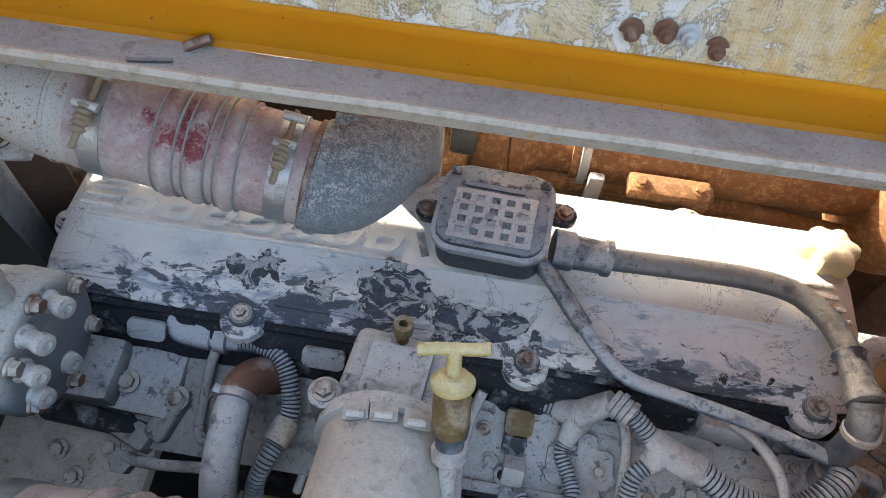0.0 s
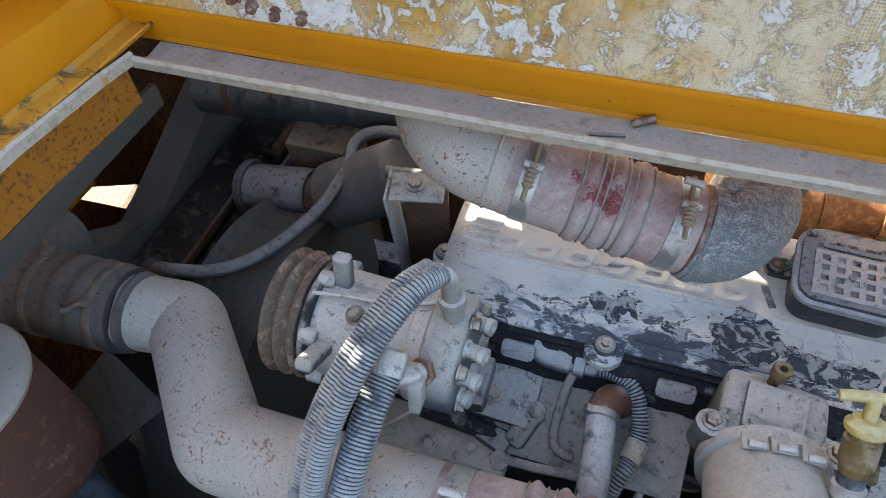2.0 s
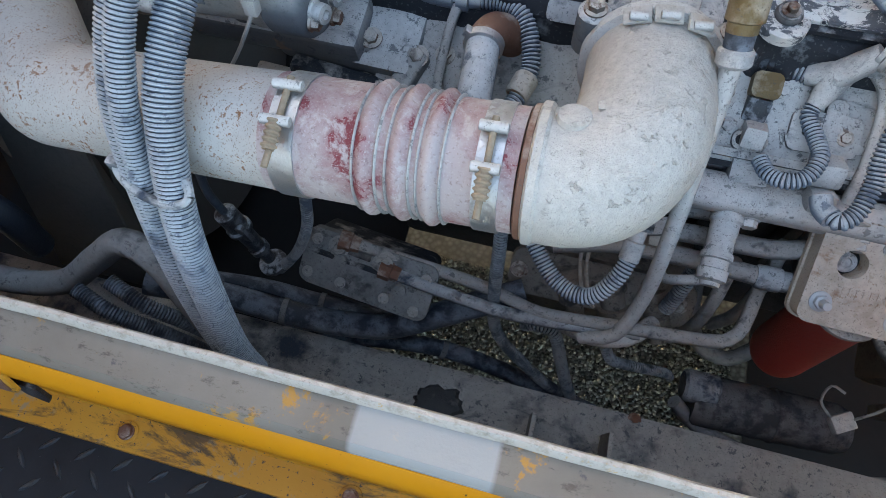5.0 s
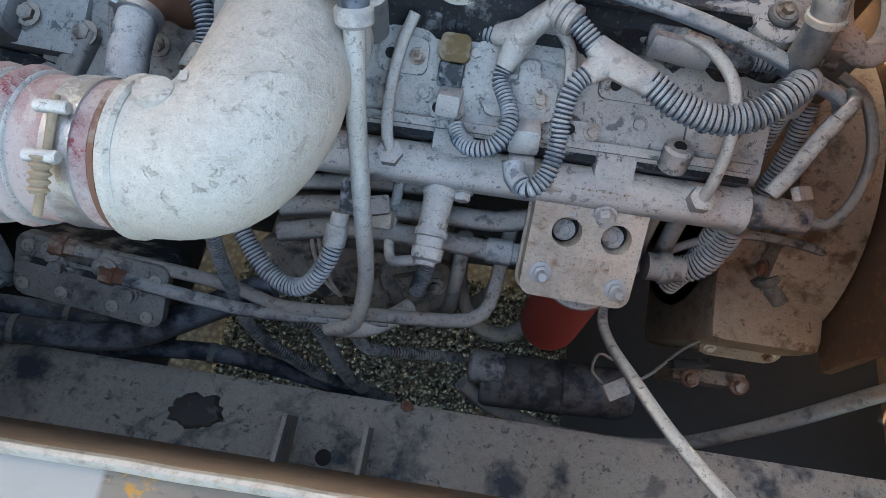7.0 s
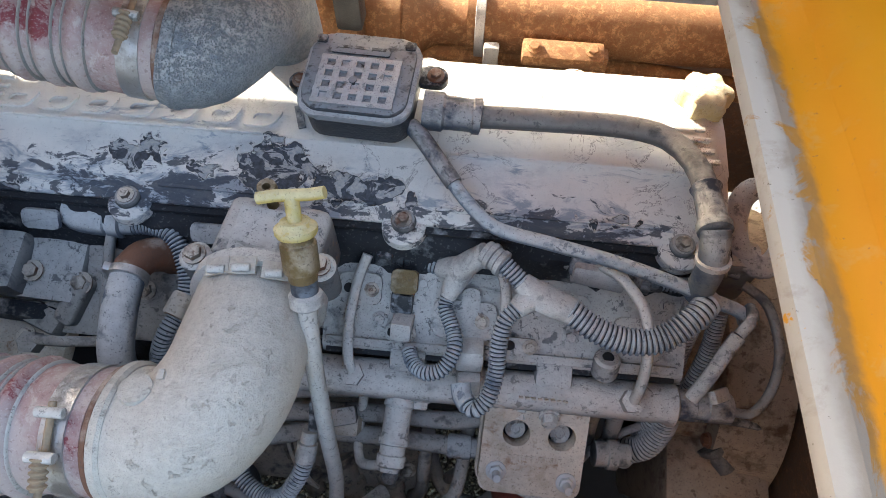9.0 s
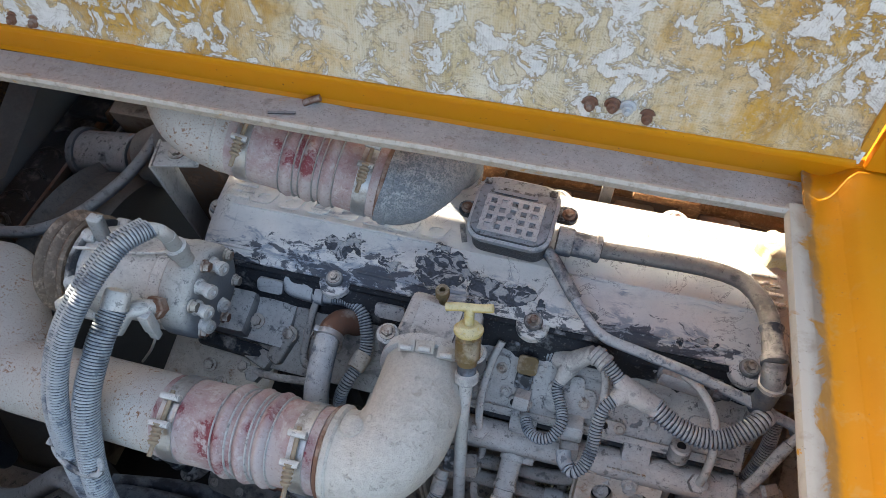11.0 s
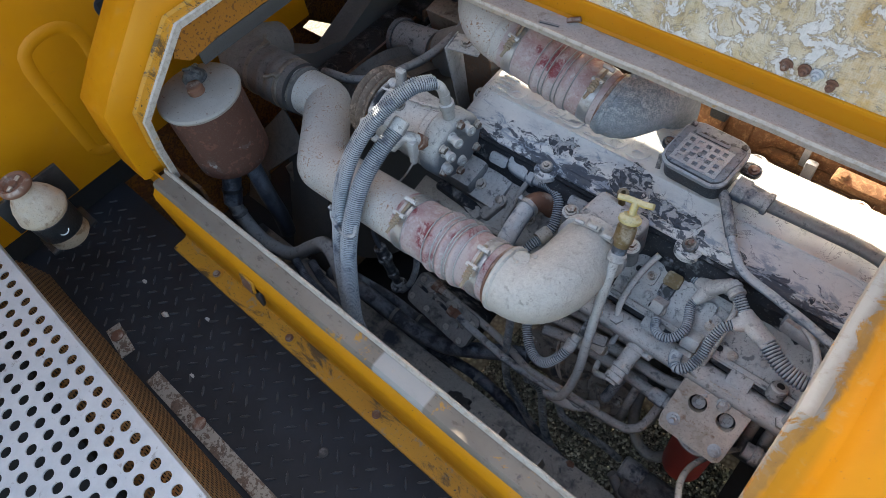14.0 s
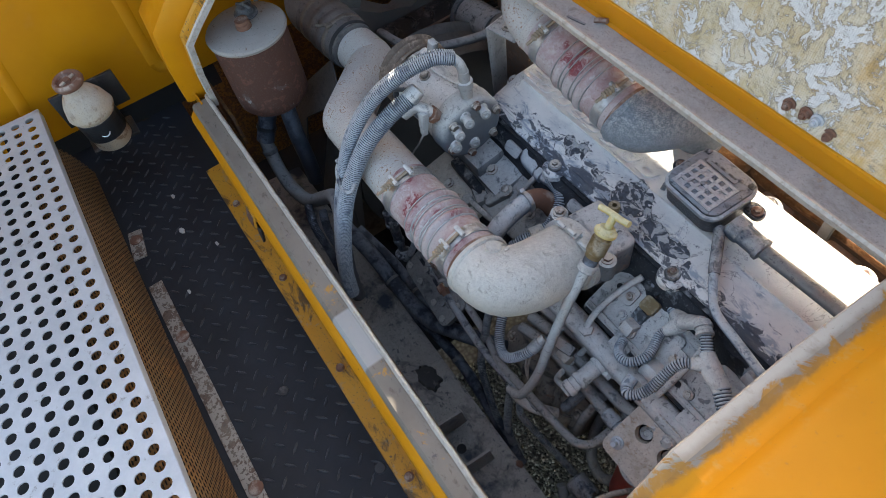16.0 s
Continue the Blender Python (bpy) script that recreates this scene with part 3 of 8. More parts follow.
def rim_paint():
    """Hood paint beside the opening: bare cream lip, a worn band of tan primer, orange fringes, then yellow."""
    mat, nt, nodes, links, bsdf = shader("rim_paint")
    g = nodes.new("ShaderNodeNewGeometry")
    xyz = nodes.new("ShaderNodeSeparateXYZ")
    links.new(g.outputs["Position"], xyz.inputs[0])
    wide, mid, fine = noisy(nt, 7.0, 6, 0.6), noisy(nt, 30.0, 8, 0.66, distort=0.4), noisy(nt, 170.0, 4, 0.7)
    wander = maths(nt, "ADD", maths(nt, "MULTIPLY", maths(nt, "SUBTRACT", wide, 0.5), 0.022), maths(nt, "MULTIPLY", maths(nt, "SUBTRACT", mid, 0.5), 0.02))
    across = maths(nt, "ADD", xyz.outputs["X"], wander)
    low = maths(nt, "MULTIPLY", ramp(nt, maths(nt, "ADD", xyz.outputs["Y"], 1.0), 0.50, 0.56, (1, 1, 1, 1), (0, 0, 0, 1)), 0.010)
    across = maths(nt, "ADD", across, low)
    col = mixed(nt, ramp(nt, across, 0.345, 0.358), (0.42, 0.385, 0.335), (0.27, 0.225, 0.175))
    blotch = ramp(nt, maths(nt, "ADD", noisy(nt, 13.0, 8, 0.7, shift=(6, 1, 3), distort=0.9), maths(nt, "MULTIPLY", ramp(nt, across, 0.345, 0.372), 0.22)), 0.60, 0.66)
    col = mixed(nt, blotch, col, mixed(nt, mid, (0.20, 0.10, 0.035), (0.50, 0.24, 0.04)))
    col = mixed(nt, maths(nt, "MULTIPLY", ramp(nt, mid, 0.56, 0.68), 0.45), col, (0.24, 0.185, 0.135))
    paint = mixed(nt, ramp(nt, noisy(nt, 3.0, 6, 0.6), 0.3, 0.75), (0.54, 0.205, 0.003), (0.64, 0.265, 0.006))
    paint = mixed(nt, maths(nt, "MULTIPLY", maths(nt, "MULTIPLY", ramp(nt, across, 0.39, 0.45, (1, 1, 1, 1), (0, 0, 0, 1)), ramp(nt, mid, 0.56, 0.66)), 0.3), paint, (0.50, 0.33, 0.13))
    col = mixed(nt, ramp(nt, across, 0.372, 0.377), col, paint)
    col = mixed(nt, ramp(nt, noisy(nt, 16.0, 7, 0.66, shift=(4, 4, 1)), 0.69, 0.71), col, (0.55, 0.25, 0.02))
    col = mixed(nt, maths(nt, "MULTIPLY", ramp(nt, fine, 0.66, 0.71), 0.7), col, (0.13, 0.10, 0.08))
    links.new(col, bsdf.inputs["Base Color"])
    bsdf.inputs["Roughness"].default_value = 0.6
    bumped(nt, bsdf, maths(nt, "ADD", mid, fine), 0.2, 0.001)
    bsdf.inputs["Specular IOR Level"].default_value = 0.25
    M["rim_paint"] = mat


rim_paint()


def peeled_lining():
    """Inside of the open lid: yellow paint under torn glue and grey foam backing with a woven print."""
    mat, nt, nodes, links, bsdf = shader("peeled_lining")
    big = noisy(nt, 5.0, 9, 0.68, distort=0.6)
    mid = noisy(nt, 17.0, 9, 0.7, shift=(2, 5, 8), distort=0.9)
    fine = noisy(nt, 90.0, 5, 0.7)
    weave = []
    for stretch in ((1, 0, 0), (0, 0, 1)):
        w = node(nodes, "ShaderNodeTexWave", Scale=75.0, Distortion=1.2, Detail=2.0)
        links.new(coords(nt, stretch), w.inputs["Vector"])
        w.bands_direction = "X" if stretch[0] else "Z"
        weave.append(w.outputs["Fac"])
    cloth = maths(nt, "MULTIPLY", weave[0], weave[1])
    streak = noisy(nt, 26.0, 7, 0.7, (1.0, 1.0, 0.3), shift=(1, 1, 4))
    glue = mixed(nt, ramp(nt, streak, 0.36, 0.66), (0.55, 0.445, 0.265), (0.69, 0.635, 0.52))
    ochre = mixed(nt, ramp(nt, streak, 0.35, 0.65), (0.40, 0.215, 0.05), (0.62, 0.36, 0.06))
    where = nodes.new("ShaderNodeSeparateXYZ")
    links.new(coords(nt), where.inputs[0])
    lean = maths(nt, "ADD", big, maths(nt, "MULTIPLY", maths(nt, "ADD", where.outputs["X"], 0.35), -0.17))
    lean = maths(nt, "ADD", lean, maths(nt, "MULTIPLY", ramp(nt, where.outputs["X"], 0.02, 0.34), 0.26))
    col = mixed(nt, ramp(nt, lean, 0.47, 0.66), glue, ochre)
    grain = noisy(nt, 210.0, 4, 0.7)
    col = mixed(nt, maths(nt, "MULTIPLY", ramp(nt, grain, 0.54, 0.68), 0.35), col, (0.30, 0.22, 0.12))
    col = mixed(nt, maths(nt, "MULTIPLY", ramp(nt, fine, 0.55, 0.66), 0.5), col, (0.62, 0.58, 0.50))
    pale = mixed(nt, ramp(nt, fine, 0.3, 0.8), (0.58, 0.575, 0.555), (0.76, 0.75, 0.73))
    flake_at = maths(nt, "ADD", maths(nt, "MULTIPLY", noisy(nt, 24.0, 10, 0.74, shift=(2, 5, 8), distort=0.5), 0.75), maths(nt, "MULTIPLY", noisy(nt, 4.0, 4, 0.6, shift=(8, 2, 2)), 0.40))
    flake = ramp(nt, flake_at, 0.602, 0.612)
    col = mixed(nt, flake, col, pale)
    rim = maths(nt, "MULTIPLY", ramp(nt, flake_at, 0.578, 0.600), maths(nt, "SUBTRACT", 1.0, flake))
    col = mixed(nt, maths(nt, "MULTIPLY", rim, 0.8), col, (0.16, 0.11, 0.06))
    tape = ramp(nt, maths(nt, "ABSOLUTE", maths(nt, "ADD", where.outputs["X"], 0.232)), 0.026, 0.030, (1, 1, 1, 1), (0.25, 0.25, 0.25, 1))
    col = mixed(nt, maths(nt, "MULTIPLY", maths(nt, "MULTIPLY", ramp(nt, cloth, 0.4, 0.7), maths(nt, "SUBTRACT", 1.0, flake)), maths(nt, "MULTIPLY", tape, 0.6)), col, (0.30, 0.20, 0.08))
    torn = ramp(nt, maths(nt, "ABSOLUTE", maths(nt, "SUBTRACT", noisy(nt, 12.0, 8, 0.72, shift=(4, 4, 9), distort=1.3), 0.5)), 0.004, 0.012, (1, 1, 1, 1), (0, 0, 0, 1))
    col = mixed(nt, maths(nt, "MULTIPLY", torn, 0.5), col, (0.19, 0.15, 0.10))
    links.new(col, bsdf.inputs["Base Color"])
    bsdf.inputs["Roughness"].default_value = 0.8
    bumped(nt, bsdf, maths(nt, "ADD", maths(nt, "ADD", maths(nt, "MULTIPLY", flake, 1.2), fine), maths(nt, "MULTIPLY", cloth, 0.5)), 0.5, 0.002)
    M["peeled_lining"] = mat


peeled_lining()


def cover_paint():
    """Taupe dusty paint on the rocker cover: hairline cracks, blue rubbed smears, and flakes torn to black metal."""
    mat, nt, nodes, links, bsdf = shader("cover_paint")
    fine, wide = noisy(nt, 150.0, 5, 0.7), noisy(nt, 6.0, 7, 0.65)
    zone = None
    for x, y, rx, ry, k in ((-0.44, 0.045, 0.12, 0.07, 1.0), (-0.20, 0.05, 0.10, 0.075, 1.25), (-0.06, 0.02, 0.15, 0.05, 1.1), (-0.32, 0.03, 0.05, 0.03, 1.0), (0.32, 0.01, 0.14, 0.04, 0.85), (0.36, 0.05, 0.07, 0.06, 0.6), (-0.66, -0.02, 0.14, 0.03, 0.9), (0.10, -0.03, 0.2, 0.025, 0.9)):
        b = maths(nt, "MULTIPLY", blot(nt, x, y, rx, ry), k)
        zone = b if zone is None else maths(nt, "MAXIMUM", zone, b)
    shape = maths(nt, "ADD", maths(nt, "MULTIPLY", noisy(nt, 11.0, 4, 0.5, distort=0.8), 0.65), maths(nt, "MULTIPLY", noisy(nt, 34.0, 5, 0.55, shift=(2, 2, 9), distort=1.0), 0.36))
    at = maths(nt, "ADD", shape, maths(nt, "MULTIPLY", zone, 0.42))
    flake = ramp(nt, at, 0.760, 0.766)
    lip = maths(nt, "MULTIPLY", ramp(nt, at, 0.735, 0.755), maths(nt, "SUBTRACT", 1.0, flake))
    inner = maths(nt, "MULTIPLY", flake, ramp(nt, at, 0.766, 0.79, (1, 1, 1, 1), (0, 0, 0, 1)))
    col = mixed(nt, ramp(nt, wide, 0.3, 0.7), (0.58, 0.58, 0.565), (0.74, 0.73, 0.70))
    col = mixed(nt, maths(nt, "MULTIPLY", ramp(nt, noisy(nt, 16.0, 8, 0.7, (0.5, 1, 1), shift=(5, 9, 2)), 0.52, 0.66), 0.5), col, (0.36, 0.385, 0.42))
    low = maths(nt, "MAXIMUM", blot(nt, -0.35, -0.01, 0.6, 0.10), blot(nt, 0.2, -0.02, 0.45, 0.07))
    smear = ramp(nt, maths(nt, "ADD", noisy(nt, 21.0, 8, 0.7, (0.45, 1.2, 1.0), shift=(8, 1, 1), distort=1.0), maths(nt, "MULTIPLY", low, 0.22)), 0.60, 0.68)
    col = mixed(nt, maths(nt, "MULTIPLY", smear, 0.75), col, (0.20, 0.25, 0.32))
    grime = ramp(nt, maths(nt, "ADD", noisy(nt, 40.0, 9, 0.72, (0.5, 1.0, 1.0), shift=(3, 1, 7), distort=0.6), maths(nt, "MULTIPLY", low, 0.24)), 0.64, 0.67)
    col = mixed(nt, maths(nt, "MULTIPLY", grime, 0.9), col, (0.045, 0.055, 0.075))
    for scale, reach, shift in ((9.0, 0.48, (5, 2, 1)), (15.0, 0.60, (1, 7, 3))):
        hair = ramp(nt, maths(nt, "ABSOLUTE", maths(nt, "SUBTRACT", noisy(nt, scale, 7, 0.68, shift=shift, distort=1.4), 0.5)), 0.0025, 0.007, (1, 1, 1, 1), (0, 0, 0, 1))
        col = mixed(nt, maths(nt, "MULTIPLY", maths(nt, "MULTIPLY", hair, ramp(nt, noisy(nt, 4.0, 3, 0.5, shift=shift), reach, reach + 0.06)), 0.85), col, (0.10, 0.10, 0.105))
    col = mixed(nt, maths(nt, "MULTIPLY", ramp(nt, fine, 0.58, 0.68), 0.3), col, (0.28, 0.275, 0.27))
    streak = noisy(nt, 27.0, 6, 0.6, (0.8, 1.3, 1.0), shift=(1, 7, 3), distort=1.6)
    bare = mixed(nt, ramp(nt, streak, 0.50, 0.535), mixed(nt, ramp(nt, fine, 0.4, 0.65), (0.022, 0.028, 0.038), (0.06, 0.075, 0.10)), mixed(nt, ramp(nt, fine, 0.35, 0.65), (0.25, 0.28, 0.31), (0.46, 0.455, 0.44)))
    col = mixed(nt, flake, col, bare)
    col = mixed(nt, maths(nt, "MULTIPLY", inner, 0.8), col, (0.02, 0.025, 0.032))
    col = mixed(nt, maths(nt, "MULTIPLY", lip, 0.7), col, (0.70, 0.69, 0.66))
    links.new(col, bsdf.inputs["Base Color"])
    links.new(ramp(nt, flake, 0.0, 1.0, (0.8, 0.8, 0.8, 1), (0.45, 0.45, 0.45, 1)), bsdf.inputs["Roughness"])
    bumped(nt, bsdf, maths(nt, "ADD", maths(nt, "ADD", maths(nt, "MULTIPLY", flake, -1.2), maths(nt, "MULTIPLY", lip, 0.5)), maths(nt, "MULTIPLY", fine, 0.6)), 0.8, 0.0025)
    M["cover_paint"] = mat


cover_paint()


def gravel_mat():
    mat, nt, nodes, links, bsdf = shader("gravel")
    v = node(nodes, "ShaderNodeTexVoronoi", Scale=55.0)
    links.new(coords(nt), v.inputs["Vector"])
    col = mixed(nt, ramp(nt, v.outputs["Distance"], 0.1, 0.7), mixed(nt, v.outputs["Color"], (0.20, 0.19, 0.16), (0.34, 0.33, 0.30)), (0.06, 0.055, 0.045))
    col = mixed(nt, maths(nt, "MULTIPLY", ramp(nt, noisy(nt, 0.8, 5, 0.6), 0.3, 0.7), 0.5), col, (0.24, 0.22, 0.18))
    links.new(col, bsdf.inputs["Base Color"])
    bsdf.inputs["Roughness"].default_value = 0.9
    bumped(nt, bsdf, v.outputs["Distance"], -0.8, 0.01)
    M["gravel"] = mat
    mat, nt, nodes, links, bsdf = shader("stone")
    o = nodes.new("ShaderNodeNewGeometry")
    col = mixed(nt, o.outputs["Random Per Island"], (0.04, 0.04, 0.034), (0.36, 0.35, 0.28))
    links.new(col, bsdf.inputs["Base Color"])
    bsdf.inputs["Roughness"].default_value = 0.85
    M["stone"] = mat


gravel_mat()


def floor_mat():
    mat, nt, nodes, links, bsdf = shader("tread_plate")
    mid, fine = noisy(nt, 7.0, 8, 0.7), noisy(nt, 200.0, 4, 0.7)
    col = mixed(nt, ramp(nt, mid, 0.35, 0.7), (0.012, 0.015, 0.020), (0.030, 0.034, 0.041))
    col = mixed(nt, ramp(nt, fine, 0.68, 0.75), col, (0.20, 0.19, 0.17))
    links.new(col, bsdf.inputs["Base Color"])
    links.new(ramp(nt, mid, 0.3, 0.7, (0.6, 0.6, 0.6, 1), (0.85, 0.85, 0.85, 1)), bsdf.inputs["Roughness"])
    bsdf.inputs["Specular IOR Level"].default_value = 0.3
    bumped(nt, bsdf, maths(nt, "ADD", mid, fine), 0.2, 0.001)
    M["tread_plate"] = mat
    dusty("tread_bar", (0.032, 0.038, 0.048), (0.07, 0.07, 0.07), 0.40, rough=0.33, grain=140, settle_shade=0.3)
    mat, nt, nodes, links, bsdf = shader("galvanised")
    mid, fine = noisy(nt, 10.0, 8, 0.7), noisy(nt, 90.0, 4, 0.7)
    col = mixed(nt, ramp(nt, mid, 0.3, 0.75), (0.40, 0.43, 0.46), (0.56, 0.58, 0.60))
    col = mixed(nt, ramp(nt, noisy(nt, 30.0, 8, 0.75), 0.60, 0.66), col, (0.30, 0.30, 0.30))
    links.new(col, bsdf.inputs["Base Color"])
    bsdf.inputs["Roughness"].default_value, bsdf.inputs["Metallic"].default_value = 0.5, 0.25
    bumped(nt, bsdf, fine, 0.1, 0.001)
    M["galvanised"] = mat


floor_mat()

# ---- ground and walkway ----
def ground_sheet():
    bm = bmesh.new()
    bmesh.ops.create_grid(bm, x_segments=4, y_segments=4, size=400)
    bmesh.ops.translate(bm, verts=bm.verts, vec=(0, 0, -1.05))
    tagged(part("ground", bm, M["gravel"]), "pale gravel yard under and around the machine", "ground", kind="structure")
    bm, rng = bmesh.new(), random.Random(4)
    cell = 0.0105
    for i in range(int(1.1 / cell)):
        for j in range(int(0.66 / cell)):
            x, y = -0.65 + i * cell + rng.uniform(-0.005, 0.005), -0.56 + j * cell + rng.uniform(-0.005, 0.005)
            r = rng.uniform(0.0035, 0.0085)
            m = Matrix.LocRotScale((x, y, -1.05 + r * 0.45), Euler((rng.random() * 6, rng.random() * 6, rng.random() * 6)), (r, r * rng.uniform(0.6, 1), r * rng.uniform(0.5, 0.9)))
            base = [(-1, -1, -0.6), (1, -0.8, -0.7), (0.9, 1, -0.5), (-1, 0.8, -0.8), (-0.6, -0.7, 0.8), (0.8, -0.5, 0.7), (0.5, 0.7, 0.9), (-0.7, 0.6, 0.7)]
            v = [bm.verts.new(m @ Vector(p)) for p in base]
            for f in ((3, 2, 1, 0), (4, 5, 6, 7), (0, 1, 5, 4), (1, 2, 6, 5), (2, 3, 7, 6), (3, 0, 4, 7)):
                bm.faces.new([v[k] for k in f])
    tagged(part("gravel", bm, M["stone"], smooth=180), "loose grey and brown gravel stones on the ground", "gravel", kind="stuff")


ground_sheet()


def walkway():
    floor = tagged(part("floor", box((2.9, 1.32, 0.03), pose(-0.45, -1.405, -0.015), 0.003), M["tread_plate"]), "black rubber-coated checker plate walkway, dusty", "floor", kind="structure")
    bm = bmesh.new()
    pitch = 0.0665
    ring = [(0.0195, 0), (0.009, 0.0042), (-0.009, 0.0042), (-0.0195, 0), (-0.009, -0.0042), (0.009, -0.0042)]
    for i in range(-17, 28):
        for j in range(-2, 5):
            for half, turn in ((0.0, 45), (0.5, 135)):
                x, y = -0.834 + (i + half) * pitch, -1.025 + (j + half) * pitch
                if not (-1.86 < x < 0.95 and -1.145 < y < -0.815):
                    continue
                m = pose(x, y, 0.0005, 0, 0, turn)
                low = [bm.verts.new(m @ Vector((a, b, 0))) for a, b in ring]
                top = [bm.verts.new(m @ Vector((a * 0.7, b * 0.45, 0.003))) for a, b in ring]
                bm.faces.new(top)
                for k in range(6):
                    bm.faces.new((low[k], low[(k + 1) % 6], top[(k + 1) % 6], top[k]))
    treads = part("tread_bars", bm, M["tread_bar"], floor, "raised lens-shaped tread bars")
    treads["kind"] = "stuff"
    for x, y in ((-0.504, -0.946), (-0.15, -0.828), (-1.309, -1.116)):
        part("floor_bolt", cyl((x, y, -0.002), (x, y, 0.004), 0.016, 16, 0.002), M["black_metal"], floor)
    # bent strip that holds the grating
    strip = thing("edge_strip", (-0.6, -1.12, 0), "worn cream-painted steel angle strip bolted along the walkway", "strip")
    part("plate", box((1.10, 0.046, 0.006), pose(-0.55, -1.133, 0.004), 0.002), M["strip_paint"], strip)
    part("plate", box((0.13, 0.048, 0.005), pose(-1.295, -1.130, 0.0035, 0, 0, -9), 0.002), M["strip_paint"], strip)
    for x in (-0.855, -1.315, -0.30):
        part("bolt", lathe([(0, 0.021), (0.004, 0.021), (0.008, 0.017), (0.009, 0.010)], (x, -1.127, 0.006), (0, 0, 1), 18), M["copper_rust"], strip, "rusty dome-headed bolt")
    for x, y, r in ((-1.25, -0.98, 0.012), (-1.42, -0.95, 0.009), (-1.0, -1.05, 0.007), (-1.12, -0.90, 0.008)):
        bm = bmesh.new()
        bmesh.ops.create_icosphere(bm, subdivisions=1, radius=r)
        for v in bm.verts:
            v.co *= 1 + 0.5 * noise.noise(v.co * 200)
        bmesh.ops.transform(bm, matrix=Matrix.Translation((x, y, r * 0.3)) @ Matrix.Diagonal((1.4, 0.8, 0.5, 1)), verts=bm.verts)
        tagged(part("debris", bm, M["white_dust"]), "crumb of dried mud on the walkway", "debris", "debris")


walkway()

PLAT_Z, PLAT_Y = 0.33, -1.172


def platform():
    step = thing("perforated_step", (-1.1, -1.19, 0), "bright galvanised step with rows of punched holes", "step")
    # top sheet: a grid of cells, each with an octagonal hole
    bm = bmesh.new()
    px, py, r = 0.0457, 0.0475, 0.0142
    for i in range(55):
        for j in range(14):
            cx, cy = -1.7065 + i * px, -1.2115 - j * py
            w, h = px / 2, py / 2
            outer = [bm.verts.new((cx + w * a, cy + h * b, PLAT_Z)) for a, b in ((1, 0), (1, 1), (0, 1), (-1, 1), (-1, 0), (-1, -1), (0, -1), (1, -1))]
            inner = [bm.verts.new((cx + r * math.cos(math.pi * k / 8), cy + r * math.sin(math.pi * k / 8), PLAT_Z)) for k in range(16)]
            low = [bm.verts.new((v.co.x, v.co.y, PLAT_Z - 0.004)) for v in inner]
            for k in range(8):
                n = (k + 1) % 8
                bm.faces.new((outer[k], outer[n], inner[(2 * k + 2) % 16], inner[2 * k + 1], inner[2 * k]))
            for k in range(16):
                bm.faces.new((inner[k], inner[(k + 1) % 16], low[(k + 1) % 16], low[k]))
    bmesh.ops.remove_doubles(bm, verts=bm.verts, dist=0.0006)
    part("tread", bm, M["galvanised"], step, smooth=0)
    part("nosing", extrude_profile([(PLAT_Y - 0.016, PLAT_Z + 0.0005), (PLAT_Y - 0.002, PLAT_Z + 0.0005), (PLAT_Y, PLAT_Z - 0.003), (PLAT_Y, PLAT_Z - 0.03), (PLAT_Y - 0.004, PLAT_Z - 0.03), (PLAT_Y - 0.005, PLAT_Z - 0.004), (PLAT_Y - 0.016, PLAT_Z - 0.004)], -1.74, 0.8), M["galvanised"], step)
    part("end_nosing", box((0.02, 0.72, 0.02), pose(-1.738, PLAT_Y - 0.36, PLAT_Z - 0.0095), 0.003), M["galvanised"], step)
    # riser: a bowed sheet of rusty expanded metal, one slot to a cell
    bm = bmesh.new()
    w, h, cols, rows = 0.0205, 0.0095, 104, 32
    def bowed(x, s):
        t = s / (rows * h)
        swell = 0.022 + 0.014 * noise.noise(Vector((x * 1.7, 2, 0)))
        return Vector((x, PLAT_Y - 0.105 + 0.113 * (1 - t) + swell * math.sin(math.pi * t), 0.008 + t * (PLAT_Z - 0.035)))
    for i in range(cols):
        for j in range(rows):
            cx, cs = -1.72 + (i + (0.5 if j % 2 else 0)) * w, (j + 0.5) * h
            outer = [bm.verts.new(bowed(cx + a * w / 2, cs + b * h / 2)) for a, b in ((1, 0), (1, 1), (-1, 1), (-1, 0), (-1, -1), (1, -1))]
            inner = [bm.verts.new(bowed(cx + a * w / 2, cs + b * h / 2)) for a, b in ((0.72, 0), (0.45, 0.42), (-0.45, 0.42), (-0.72, 0), (-0.45, -0.42), (0.45, -0.42))]
            for k in range(6):
                bm.faces.new((outer[k], outer[(k + 1) % 6], inner[(k + 1) % 6], inner[k]))
    riser = part("grating", bm, M["mesh_rust"], step, "brown rusty expanded metal riser", smooth=0)
    riser["kind"] = "stuff"
    # black sheets added so gaps behind the mesh and holes stay dark
    part("riser_shade_sheet", box((2.5, 0.004, 0.30), pose(-0.5, PLAT_Y - 0.14, 0.155), 0), M["dark"], step)
    part("under_shade_sheet", box((2.5, 0.68, 0.004), pose(-0.5, PLAT_Y - 0.37, 0.02), 0), M["dark"], step)
    step.rotation_euler = (0, 0, radians(-1.0))


platform()


